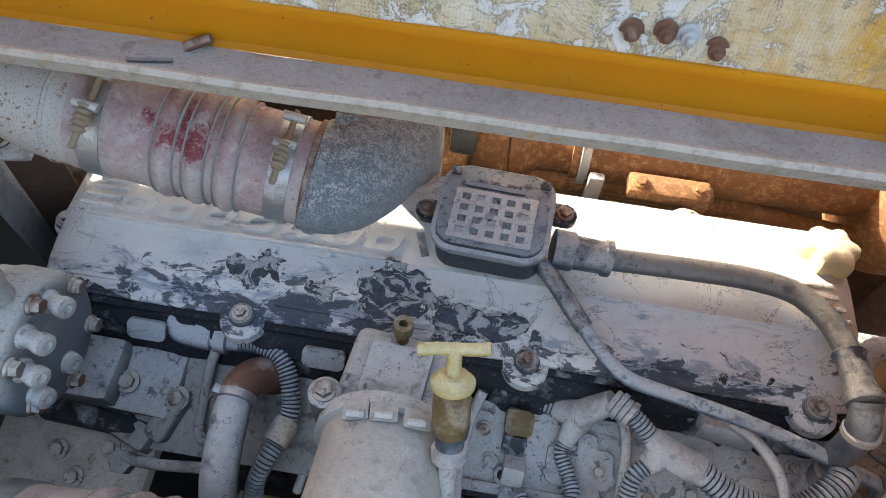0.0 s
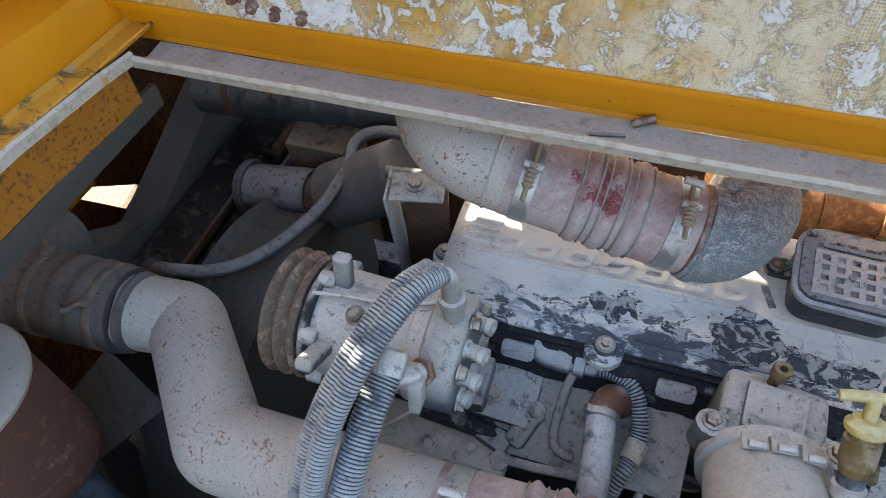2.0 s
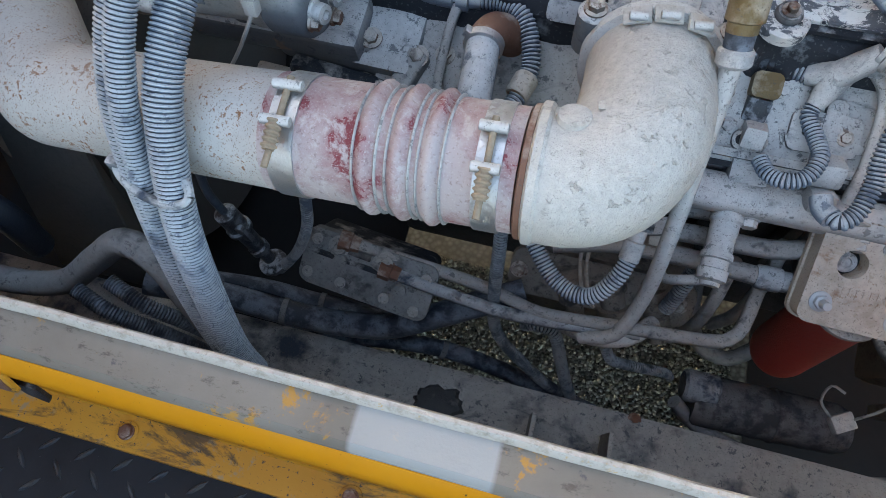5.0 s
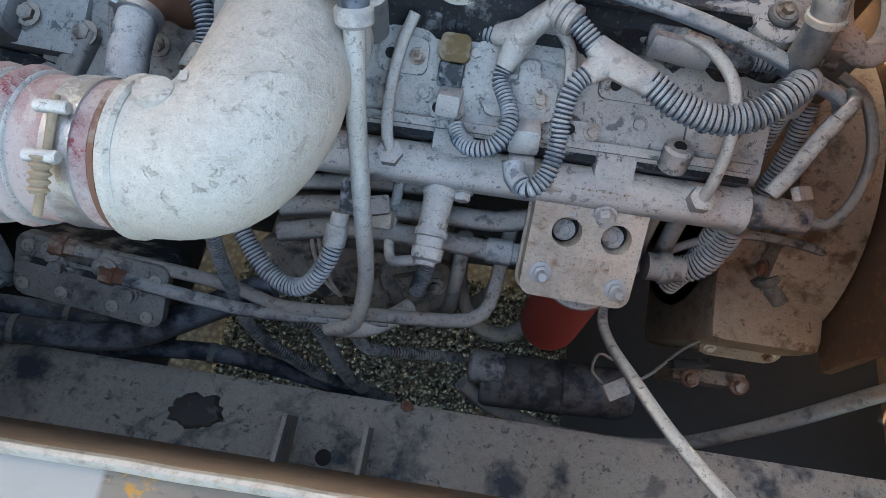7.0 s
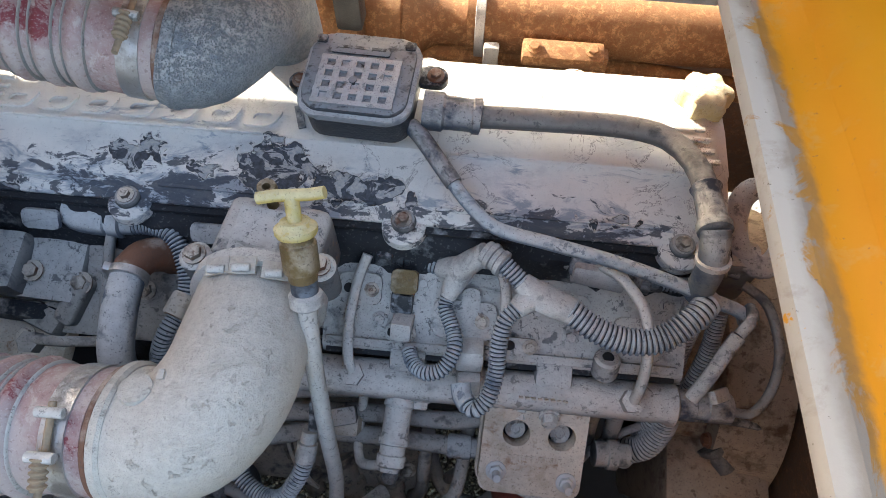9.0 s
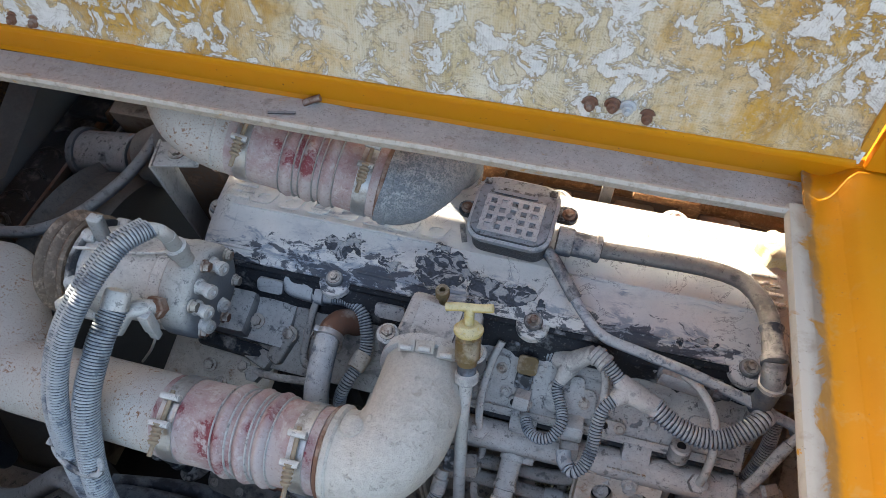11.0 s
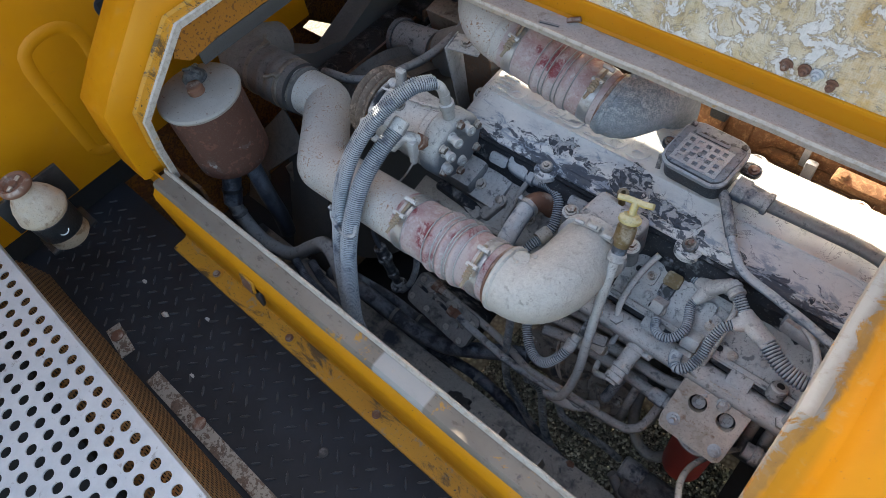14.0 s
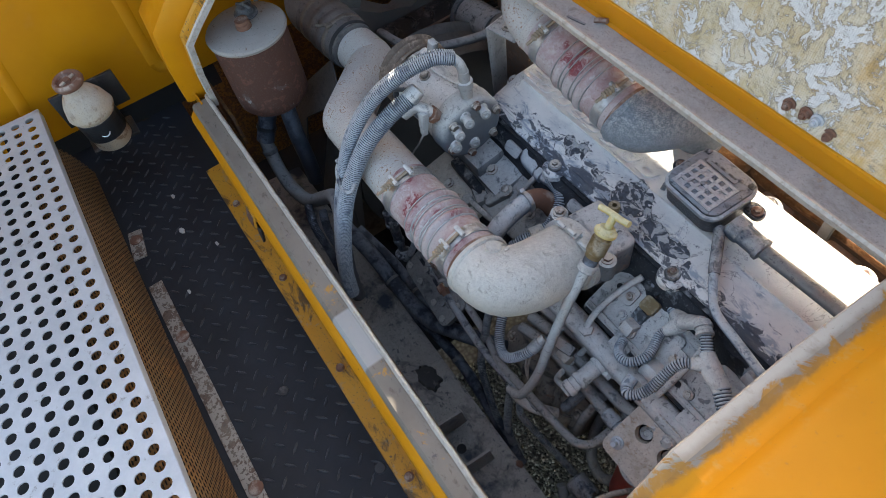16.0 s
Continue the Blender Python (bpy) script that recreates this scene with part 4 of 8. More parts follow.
def front_wall():
    wall = thing("wall_west", (-1.84, -1.2, 0), "yellow painted sheet-metal cab wall with pressed panels", "wall", kind="structure")
    # sheet runs on unseen to y 0.25, so the step stays in shade
    part("sheet", box((0.04, 2.41, 2.2), pose(-1.86, -0.955, 1.22), 0.004), M["yellow"], wall)
    for y0 in (0.0, -0.62):
        loop = [(-0.755, 0.23), (-0.750, 0.42), (-0.742, 0.58), (-0.715, 0.63), (-0.66, 0.645), (-0.60, 0.635), (-0.565, 0.60), (-0.558, 0.54), (-0.575, 0.42), (-0.60, 0.26), (-0.63, 0.20), (-0.70, 0.185), (-0.74, 0.20), (-0.755, 0.23)]
        part("pressed_rib", tube([(-1.874, y + y0, z) for y, z in loop], 0.040, 24), M["yellow"], wall)
    part("hole", holed(rounded(0.13, 0.17, 0.03), [rounded(0.10, 0.14, 0.02)], 0.004, Matrix.Translation((-1.842, -0.41, 0.56)) @ Matrix(((0, 0, 1, 0), (1, 0, 0, 0), (0, 1, 0, 0), (0, 0, 0, 1)))), M["rubber_dark"], wall, "dark rubber grommet rim")
    # black plate on the uncut sheet paints the dark of the opening
    part("hole_shade", box((0.003, 0.104, 0.144), pose(-1.839, -0.41, 0.56), 0), M["dark"], wall)
    part("kick_plate", box((0.03, 1.6, 0.14), pose(-1.90, -1.36, 0.06), 0.003), M["dark"], wall)
    part("door_seal", tube([(-1.83, -0.66, 1.00), (-1.83, -0.9, 1.02), (-1.83, -1.25, 1.0)], 0.012), M["rubber_dark"], wall)


front_wall()


def bottle():
    b = thing("reservoir_bottle", (-1.56, -1.0, 0.22), "dirty cream plastic bottle with a brown cap in black holder", "bottle")
    c, up = (-1.56, -1.0, 0.225), (0.02, -0.03, 1)
    part("body", lathe([(0, 0.055), (0.010, 0.062), (0.125, 0.064), (0.140, 0.074), (0.148, 0.077), (0.157, 0.074), (0.185, 0.067), (0.210, 0.054), (0.230, 0.038), (0.245, 0.031), (0.262, 0.030)], c, up, 32), M["bottle_plastic"], b)
    part("band", lathe([(0.050, 0.0645), (0.054, 0.0675), (0.128, 0.0685), (0.132, 0.0645)], c, up, 32), M["black_metal"], b)
    part("band_eye", tube([(-1.503, -1.018, 0.318), (-1.494, -1.020, 0.306), (-1.491, -1.008, 0.300), (-1.491, -0.996, 0.306), (-1.496, -0.990, 0.318)], 0.0025, 8, 0.004), M["steel_bright"], b)
    part("cap", lathe([(0.252, 0.036), (0.254, 0.044), (0.262, 0.048), (0.272, 0.047), (0.279, 0.041), (0.276, 0.033), (0.268, 0.030), (0.268, 0.012), (0.276, 0.010), (0.277, 0.0)], c, up, 28), M["copper_rust"], b)
    part("cap_bar", box((0.012, 0.058, 0.008), pose(-1.557, -1.008, 0.4945, 0, 0, 30), 0.003), M["bottle_plastic"], b)
    part("holder", box((0.10, 0.16, 0.012), pose(-1.60, -1.0, 0.214), 0.003), M["black_metal"], b)
    part("holder_back", box((0.012, 0.215, 0.13), pose(-1.644, -0.995, 0.345), 0.004), M["black_metal"], b)
    part("holder_arm", box((0.20, 0.05, 0.02), pose(-1.74, -1.0, 0.26), 0.003), M["black_metal"], b)


bottle()


# ---- hood: sill, rims and lid ----
def sill():
    s = thing("sill", (-0.5, -0.75, 0), "yellow steel sill of the engine bay with a dust-grey flange and chipped white edge", "sill", kind="structure")
    x0, x1 = -1.40, 0.46
    part("foot_flange", extrude_profile(offset_line([(-0.806, 0.001), (-0.804, 0.016), (-0.752, 0.018), (-0.744, 0.028)], 0.005), x0 - 0.04, x1), M["yellow_worn"], s)
    part("face", extrude_profile(offset_line([(-0.748, 0.02), (-0.754, 0.265), (-0.750, 0.288), (-0.734, 0.306)], 0.005), x0, x1), M["yellow"], s)
    part("top_flange", extrude_profile(offset_line([(-0.734, 0.306), (-0.731, 0.320), (-0.724, 0.3265), (-0.690, 0.3275), (-0.678, 0.3275)], 0.005), x0, x1, 0.03, bend=lambda x, y, z: Vector((x, y + 0.002 * noise.noise(Vector((x * 4, 0, 0))), z + 0.002 * noise.noise(Vector((x * 5, 3, 0)))))), M["flange_grey"], s)
    part("edge", extrude_profile(offset_line([(-0.681, 0.3275), (-0.679, 0.337), (-0.675, 0.342), (-0.670, 0.341), (-0.667, 0.334), (-0.666, 0.31)], 0.004), x0, x1, 0.015, bend=lambda x, y, z: Vector((x, y + 0.0012 * noise.noise(Vector((x * 14, 0, 0))), z + 0.0012 * noise.noise(Vector((x * 18, 3, 0)))))), M["edge_white"], s)
    part("inner_web", extrude_profile([(-0.672, 0.325), (-0.667, 0.325), (-0.62, -0.20), (-0.63, -0.22)], x0, x1), M["web_tan"], s)
    for x in (-1.22, -0.84, -0.457, -0.08, 0.25):
        part("washer", cyl((x, -0.776, 0.017), (x, -0.776, 0.020), 0.019, 20, 0.001), M["yellow_worn"], s)
        bolt(s, (x, -0.776, 0.02), (0, 0, 1), 0.0115, 0.009, M["copper_rust"], 1.15)
    # latch: a square keeper frame and its dark tongue
    part("latch_frame", prism(rounded(0.062, 0.062, 0.012), 0.006, place_at((-0.935, -0.757, 0.235), (0, -1, 0.25), (0, 0, 1)), 0.002), M["yellow_worn"], s)
    part("latch_pocket", prism(rounded(0.046, 0.046, 0.008), 0.002, place_at((-0.935, -0.763, 0.2355), (0, -1, 0.25), (0, 0, 1)), 0.0), M["copper_rust"], s)
    part("latch_tongue", prism([(-0.022, 0.02), (0.022, 0.02), (0.022, -0.02), (0.004, -0.05), (-0.022, -0.03)], 0.006, place_at((-0.912, -0.756, 0.185), (0, -1, 0.15), (0, 0, 1)), 0.001), M["black_metal"], s)


sill()


def band(path, section, bm=None, x0=None):
    """A section of (x, lift) drawn along a path of (y, z); lift goes to the outside (up, forward). x0: a shift in x at each path point."""
    bm = bm or bmesh.new()
    rings = []
    for i, (y, z) in enumerate(path):
        normals = []
        for a, b in ((i - 1, i), (i, i + 1)):
            if a >= 0 and b < len(path):
                dy, dz = path[b][0] - path[a][0], path[b][1] - path[a][1]
                d = math.hypot(dy, dz)
                normals.append((dz / d, -dy / d))
        ny, nz = sum(n[0] for n in normals), sum(n[1] for n in normals)
        d = (ny * ny + nz * nz) / len(normals)
        shift = x0[i] if x0 else 0
        rings.append([bm.verts.new((x + shift, y + ny / d * l, z + nz / d * l)) for x, l in section])
    for a, b in zip(rings, rings[1:]):
        for k in range(len(section) - 1):
            bm.faces.new((a[k], a[k + 1], b[k + 1], b[k]))
    return bm


def thick(bm, t=0.004):
    bmesh.ops.recalc_face_normals(bm, faces=bm.faces)
    bmesh.ops.solidify(bm, geom=bm.faces[:], thickness=t)
    return bm


RIM = [(0.10, 0.795), (-0.20, 0.79), (-0.455, 0.785), (-0.60, 0.648), (-0.655, 0.585), (-0.665, 0.45), (-0.665, 0.30)]


def rims():
    # front cowl with the rim of the opening on the far side from the driver
    c = thing("hood_cowl", (-1.4, -0.4, 0.2), "yellow hood cowl with a chipped grey gasket flange round the engine opening", "hood", kind="structure")
    x0 = [0.016, 0.016, 0.014, 0.012, -0.008, -0.025, -0.06, -0.10]
    lip = [(0.052, 0.763), (-0.03, 0.773), (-0.20, 0.784), *RIM[2:]]
    far = [(0.135, 0.772), (-0.03, 0.776), *lip[2:]]
    part("edge", thick(band(lip, [(-1.276, -0.014), (-1.276, 0.003), (-1.281, 0.007), (-1.288, 0.002)], x0=x0)), M["edge_white"], c)
    part("gutter", thick(band(far, [(-1.288, 0.002), (-1.292, -0.006), (-1.335, -0.008), (-1.345, 0.0)], x0=x0)), M["yellow_worn"], c)
    part("skin", thick(band(far, [(-1.345, 0.0), (-1.352, 0.056), (-1.362, 0.068), (-1.43, 0.068), (-1.50, 0.066), (-1.512, 0.058), (-1.518, -0.05)], x0=x0)), M["yellow"], c)
    skirt = [(-0.50, 0.70), (-0.46, 0.664), (-0.36, 0.676), (-0.20, 0.676), (-0.02, 0.668), (0.05, 0.666), (0.05, 0.752), (-0.20, 0.772), (-0.455, 0.775)]
    part("guard_lip", box((0.012, 0.53, 0.046), pose(-1.300, -0.165, 0.645), 0.003), M["shroud_dark"], c, "dark grey guard strip")
    part("inner_skirt", prism(skirt, 0.005, Matrix.Translation((-1.292, 0, 0)) @ Matrix(((0, 0, 1, 0), (1, 0, 0, 0), (0, 1, 0, 0), (0, 0, 0, 1))), 0.0), M["rust_orange"], c)
    part("top_sheet", box((0.335, 0.36, 0.006), pose(-1.672, 0.08, 0.832), 0.002), M["yellow"], c)
    part("top_sheet", box((0.60, 0.68, 0.006), pose(-1.80, 0.605, 0.832), 0.002), M["yellow"], c)
    # uprights added to keep the low sun off the compressor conduits
    part("upright", box((0.44, 0.03, 0.30), pose(-1.695, 0.125, 0.982), 0.006), M["yellow"], c)
    part("upright", box((0.128, 0.024, 0.22), pose(-1.412, 0.127, 0.935), 0.004), M["yellow"], c)
    part("foot", box((0.26, 0.012, 0.12), pose(-1.42, -0.64, 0.23), 0.003), M["yellow_shaded"], c)
    part("face_lower", box((0.18, 0.006, 0.34), pose(-1.47, -0.70, 0.16), 0), M["yellow"], c)
    # rear hood on the other end
    h = thing("hood_rear", (0.6, -0.4, 0.0), "smooth yellow rear hood with a dust-grey gasket gutter beside the opening", "hood", kind="structure")
    x1 = [0.005, 0.003, 0.001, 0.006, 0.016, 0.022, 0.026, 0.026]
    lip = [(0.060, 0.764), (-0.03, 0.773), (-0.20, 0.785), *RIM[2:]]
    far = [(0.142, 0.762), (-0.03, 0.771), (-0.20, 0.785), *RIM[2:]]
    part("edge", thick(band(lip, [(0.331, -0.012), (0.331, -0.003), (0.334, 0.002), (0.342, 0.004), (0.356, 0.003)], x0=x1)), M["rim_paint"], h)
    part("gutter", thick(band(far, [(0.356, 0.003), (0.366, -0.001), (0.380, -0.004), (0.392, 0.0), (0.402, 0.009)], x0=x1)), M["rim_paint"], h)
    part("skin", thick(band(far, [(0.402, 0.009), (0.412, 0.022), (0.424, 0.029), (0.60, 0.030), (1.3, 0.030)], x0=x1)), M["rim_paint"], h)
    part("upright", box((0.62, 0.016, 0.34), pose(0.742, 0.150, 0.965, -8), 0.005), M["yellow"], h)
    part("lower_sheet", box((0.9, 0.006, 0.32), pose(0.86, -0.675, 0.16), 0), M["yellow"], h)
    # hinge strip along the middle of the hood
    k = thing("hood_spine", (-0.4, 0.2, 0.74), "middle strip of the hood with a dusty drain gutter and yellow hinge ledge", "hood", kind="structure")
    wave = lambda x, y, z: Vector((x, y + 0.0015 * noise.noise(Vector((x * 9, y * 9, 0))), z + 0.002 * (x + 0.4) + 0.0015 * noise.noise(Vector((x * 7, 3, 0)))))
    part("edge", extrude_profile(offset_line([(0.049, 0.742), (0.043, 0.760), (0.047, 0.766), (0.054, 0.763)], 0.004), -1.275, 0.34, 0.02, bend=wave), M["edge_white"], k)
    part("gutter", extrude_profile(offset_line([(0.054, 0.763), (0.062, 0.744), (0.09, 0.738), (0.128, 0.741)], 0.004), -1.27, 0.378, 0.03, bend=wave), M["gutter_dust"], k)
    # ledge far edge and flange are unseen, placed to shape sun on the cover
    part("ledge", extrude_profile(offset_line([(0.128, 0.741), (0.133, 0.748), (0.129, 0.796), (0.136, 0.803), (0.40, 0.805), (0.62, 0.805), (0.625, 0.79)], 0.004), -1.6, 1.3, 0.1), M["yellow"], k)
    part("shadow_flange", box((2.9, 0.006, 0.03), pose(-0.15, 0.624, 0.785), 0.001), M["yellow_shaded"], k)
    part("pin", tube([(-0.47, 0.118, 0.742), (-0.455, 0.124, 0.748), (-0.44, 0.128, 0.752)], 0.0065, 10, 0.01), M["copper_rust"], k)
    part("sliver", box((0.05, 0.006, 0.003), pose(-0.50, 0.088, 0.742, 0, 0, 12), 0.001), M["rubber_grey"], k)


rims()

LID_Z0, LID_Y = 0.810, 0.126


def lid():
    l = thing("hood_lid", (-0.45, LID_Y, LID_Z0), "raised yellow hood lid with torn foam lining and glue inside", "lid")
    def face(x, y, z):
        return Vector((x, y + 0.19 * (z - LID_Z0) + 0.0035 * noise.noise(Vector((x * 2.4, 0, z * 2.4))), z))
    bm = bmesh.new()
    cols, rows = 84, 40
    xs = [-1.35 + 1.77 * i / cols for i in range(cols + 1)]
    zs = [LID_Z0 + 0.775 * j / rows for j in range(rows + 1)]
    grid = []
    for x in xs:
        line = []
        for z in zs:
            d = 0.0
            for c in (-0.735, -0.232, 0.30):
                k = max(0.0, 1 - max(0.0, abs(x - c) - 0.026) / 0.012)
                d = max(d, k)
            if z < LID_Z0 + 0.02 or z > LID_Z0 + 0.75:
                d = max(d, 0.7)
            line.append(bm.verts.new(face(x, LID_Y - 0.011 * d, z)))
        grid.append(line)
    for i in range(cols):
        for j in range(rows):
            bm.faces.new((grid[i][j], grid[i + 1][j], grid[i + 1][j + 1], grid[i][j + 1]))
    part("lining", bm, M["peeled_lining"], l, "torn pale lining with ochre glue")
    part("shell", box((1.775, 0.012, 0.78), pose(-0.466, LID_Y + 0.019 + 0.19 * 0.39, LID_Z0 + 0.390, -10.7), 0.003), M["yellow"], l, "yellow outer sheet")
    part("end_hem", box((0.014, 0.020, 0.77), pose(0.418, LID_Y + 0.003 + 0.19 * 0.385, LID_Z0 + 0.387, -10.7), 0.005), M["yellow_worn"], l)
    part("lower_hem", box((1.76, 0.007, 0.012), pose(-0.466, LID_Y - 0.010, LID_Z0 + 0.001), 0.002), M["yellow"], l)
    for x, z in ((-1.092, 0.844), (-1.06, 0.834), (-1.02, 0.828), (-0.975, 0.828), (0.022, 0.838), (0.056, 0.841), (0.079, 0.841), (0.110, 0.831)):
        y = face(x, LID_Y - 0.002, z).y
        part("stud", lathe([(0, 0.013), (0.003, 0.013), (0.0035, 0.0085), (0.011, 0.0085), (0.0115, 0.005), (0.018, 0.0045), (0.019, 0.003)], (x, y, z), (0, -1, 0.08), 12), M["copper_rust"] if x != 0.079 else M["galvanised"], l)


lid()

# ---- engine: block, head and rocker cover ----
def engine_core():
    e = thing("engine_block", (0, 0.15, -0.4), "dust-covered grey cast-iron six-cylinder engine block and head", "engine")
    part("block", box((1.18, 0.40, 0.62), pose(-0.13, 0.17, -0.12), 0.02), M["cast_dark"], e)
    part("head", extrude_profile([(-0.045, 0.10), (-0.045, 0.27), (-0.030, 0.285), (0.325, 0.285), (0.325, 0.10)], -0.73, 0.47), M["cast"], e)
    # rocker housing, black and lumpy under the cover
    def lump(x, y, z):
        return Vector((x, y - 0.014 * max(-0.3, noise.noise(Vector((x * 26, y * 9, z * 34)))), z))
    part("rocker_housing", extrude_profile([(-0.056, 0.25), (-0.060, 0.284), (-0.052, 0.300), (-0.046, 0.318), (-0.040, 0.334), (-0.022, 0.348), (0.306, 0.348), (0.306, 0.25)], -0.735, 0.468, 0.010, bend=lump), M["cover_under"], e)
    # intake side deck under the fuel rail
    deck = [(-0.045, 0.285), (-0.055, 0.292), (-0.165, 0.222), (-0.172, 0.205), (-0.165, 0.18), (-0.05, 0.15)]
    part("intake_deck", extrude_profile(deck, -0.12, 0.455), M["cast"], e)
    part("intake_deck", extrude_profile([(y, z - 0.035) for y, z in deck], -0.72, -0.33), M["cast"], e)
    for x in (-0.03, 0.06, 0.155, 0.275, 0.36):
        bolt(e, (x, -0.128, 0.245), (0, -0.52, 0.85), 0.009, 0.008, M["cast"])
    for x in (-0.05, 0.035, 0.20, 0.27, 0.42):
        bolt(e, (x, -0.074, 0.280), (0, -0.52, 0.85), 0.008, 0.007, M["cast"])
    m = place_at((0.165, -0.112, 0.2535), (0, -0.537, 0.844), (0, 0.844, 0.537))
    # near-black strip: gasket line, and painted shade between deck and rail
    part("gasket_gap", box((0.56, 0.012, 0.010), m @ pose(0, -0.072, -0.008), 0.003), M["cover_under"], e)
    part("deck_rim", box((0.56, 0.014, 0.014), m @ pose(0, -0.056, 0.002), 0.004), M["cast"], e)
    for x, y, w, d in ((-0.23, 0.03, 0.07, 0.05), (-0.06, -0.005, 0.10, 0.06), (0.09, 0.03, 0.09, 0.04), (0.215, -0.01, 0.08, 0.065), (-0.16, -0.035, 0.05, 0.03), (0.03, -0.038, 0.06, 0.025)):
        part("pad", prism(rounded(w, d, 0.012), 0.010, m @ pose(x, y, 0.0), 0.003), M["cast"], e)
        bolt(e, tuple(m @ Vector((x + w * 0.28, y, 0.010))), (0, -0.537, 0.844), 0.008, 0.008, M["bolt"])
        part("plug_hole", lathe([(0, 0.008), (0.001, 0.008), (0.0015, 0.0055)], m @ Vector((x - w * 0.25, y, 0.0098)), (0, -0.537, 0.844), 14), M["pit_shade"], e)
    part("lug", cyl((0.332, -0.172, 0.215), (0.332, -0.158, 0.252), 0.021, 20, 0.004), M["cast"], e)
    part("lug_hole", cyl((0.332, -0.1585, 0.250), (0.332, -0.158, 0.2535), 0.009, 14), M["pit_shade"], e)
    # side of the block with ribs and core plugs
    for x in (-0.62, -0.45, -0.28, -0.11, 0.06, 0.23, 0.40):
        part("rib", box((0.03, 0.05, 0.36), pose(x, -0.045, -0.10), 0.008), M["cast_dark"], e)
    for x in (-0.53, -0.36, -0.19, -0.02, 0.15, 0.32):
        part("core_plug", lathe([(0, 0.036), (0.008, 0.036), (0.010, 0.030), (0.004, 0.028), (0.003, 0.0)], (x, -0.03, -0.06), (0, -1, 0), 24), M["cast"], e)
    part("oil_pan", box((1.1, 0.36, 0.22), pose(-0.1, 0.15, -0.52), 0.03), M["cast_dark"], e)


engine_core()


def rocker_cover():
    c = thing("rocker_cover", (-0.13, 0.15, 0.35), "pale dusty blue-grey rocker cover with flaking paint and raised lettering", "engine cover")
    prof = [(-0.016, 0.351), (-0.018, 0.366), (-0.012, 0.373), (0.000, 0.377), (0.014, 0.386), (0.045, 0.396), (0.082, 0.404), (0.090, 0.412), (0.19, 0.42), (0.255, 0.418), (0.288, 0.406), (0.306, 0.374), (0.306, 0.350)]
    def ends(x, y, z):
        e = max(0.0, (-0.715 - x) / 0.04, (x - 0.452) / 0.04)
        return Vector((x, y + (0.012 * e if y < 0.1 else -0.012 * e), z - 0.016 * e * e * (1 if z > 0.37 else 0)))
    bm = extrude_profile(prof, -0.755, 0.492, 0.02, bend=ends)
    part("shell", bm, M["cover_paint"], c)
    # gasket rim with scalloped bosses round the bolts
    bm = extrude_profile([(-0.024, 0.342), (-0.024, 0.3515), (0.316, 0.3515), (0.316, 0.342)], -0.765, 0.50)
    part("gasket_rim", bm, M["cover_under"], c)
    for x, y in ((-0.43, 0.0), (0.0, 0.0), (0.419, 0.0), (-0.752, 0.10), (-0.43, 0.322), (0.0, 0.322), (0.26, 0.322)):
        if x > -0.7:
            bm = lathe([(0, 0.035), (0.016, 0.034), (0.021, 0.029), (0.022, 0.020)], (x, y - 0.018, 0.346), (0, -0.08, 1), 28)
        else:
            bm = lathe([(0, 0.026), (0.02, 0.024), (0.024, 0.018)], (x - 0.008, y, 0.346), (0, 0, 1), 24)
        part("boss", bm, M["cover_paint"], c)
        p = (x, y - 0.018, 0.368) if x > -0.7 else (x - 0.008, y, 0.370)
        part("isolator", lathe([(0, 0.019), (0.004, 0.0195), (0.008, 0.0175), (0.010, 0.017)], p, (0, -0.08, 1), 22), M["rubber"], c)
        part("bolt", hex_bolt((p[0], p[1] - 0.001, p[2] + 0.009), (0, -0.08, 1), 0.0085, 0.012, 1.55), M["bolt"], c)
    part("gasket_lip", extrude_profile([(-0.028, 0.352), (-0.028, 0.358), (-0.014, 0.360), (-0.014, 0.352)], -0.76, 0.495, 0.1), M["cover_under"], c)
    for y, z, w, h in ((-0.0175, 0.3655, 0.005, 0.007), (0.004, 0.3805, 0.006, 0.005)):
        for x0, x1 in ((-0.74, -0.475), (-0.385, -0.045), (0.045, 0.375)):
            part("rib", box((x1 - x0, w, h), pose((x0 + x1) / 2, y, z, 12), 0.002), M["cover_paint"], c)
    for x, w in ((-0.575, 0.06), (-0.30, 0.065), (0.13, 0.045), (0.285, 0.055)):
        part("tab", prism(rounded(w, 0.032, 0.008), 0.008, place_at((x, -0.046, 0.332), (0, -0.75, 0.6), (0, 0.6, 0.75)), 0.003), M["frame_blue"], c)
    # ribs at both ends, and a raised bar over and under the name band
    for i in range(4):
        part("rib", box((0.055, 0.007, 0.007), pose(-0.700 + 0.004 * i, 0.112 + 0.017 * i, 0.4165 + 0.0008 * i, 3), 0.002), M["cover_paint"], c)
        part("rib", box((0.050, 0.008, 0.007), pose(0.447 - 0.006 * i, 0.108 + 0.02 * i, 0.4155 + 0.0012 * i, 3), 0.002), M["cover_paint"], c)
    part("rib", box((0.50, 0.006, 0.006), pose(-0.46, 0.094, 0.4145, 3), 0.002), M["cover_paint"], c)
    part("rib", box((0.42, 0.007, 0.008), pose(0.25, 0.088, 0.4125, 5), 0.002), M["cover_paint"], c)
    # seven raised slanted rings where the maker's name stands
    for i in range(7):
        out = [(x + 0.45 * y, y) for x, y in rounded(0.052, 0.036, 0.012)]
        gap = [(x + 0.45 * y, y) for x, y in rounded(0.026, 0.013, 0.005)]
        part("raised_mark", holed(out, [gap], 0.0055, pose(-0.640 + i * 0.0665, 0.124, 0.4140, 3)), M["cover_paint"], c)
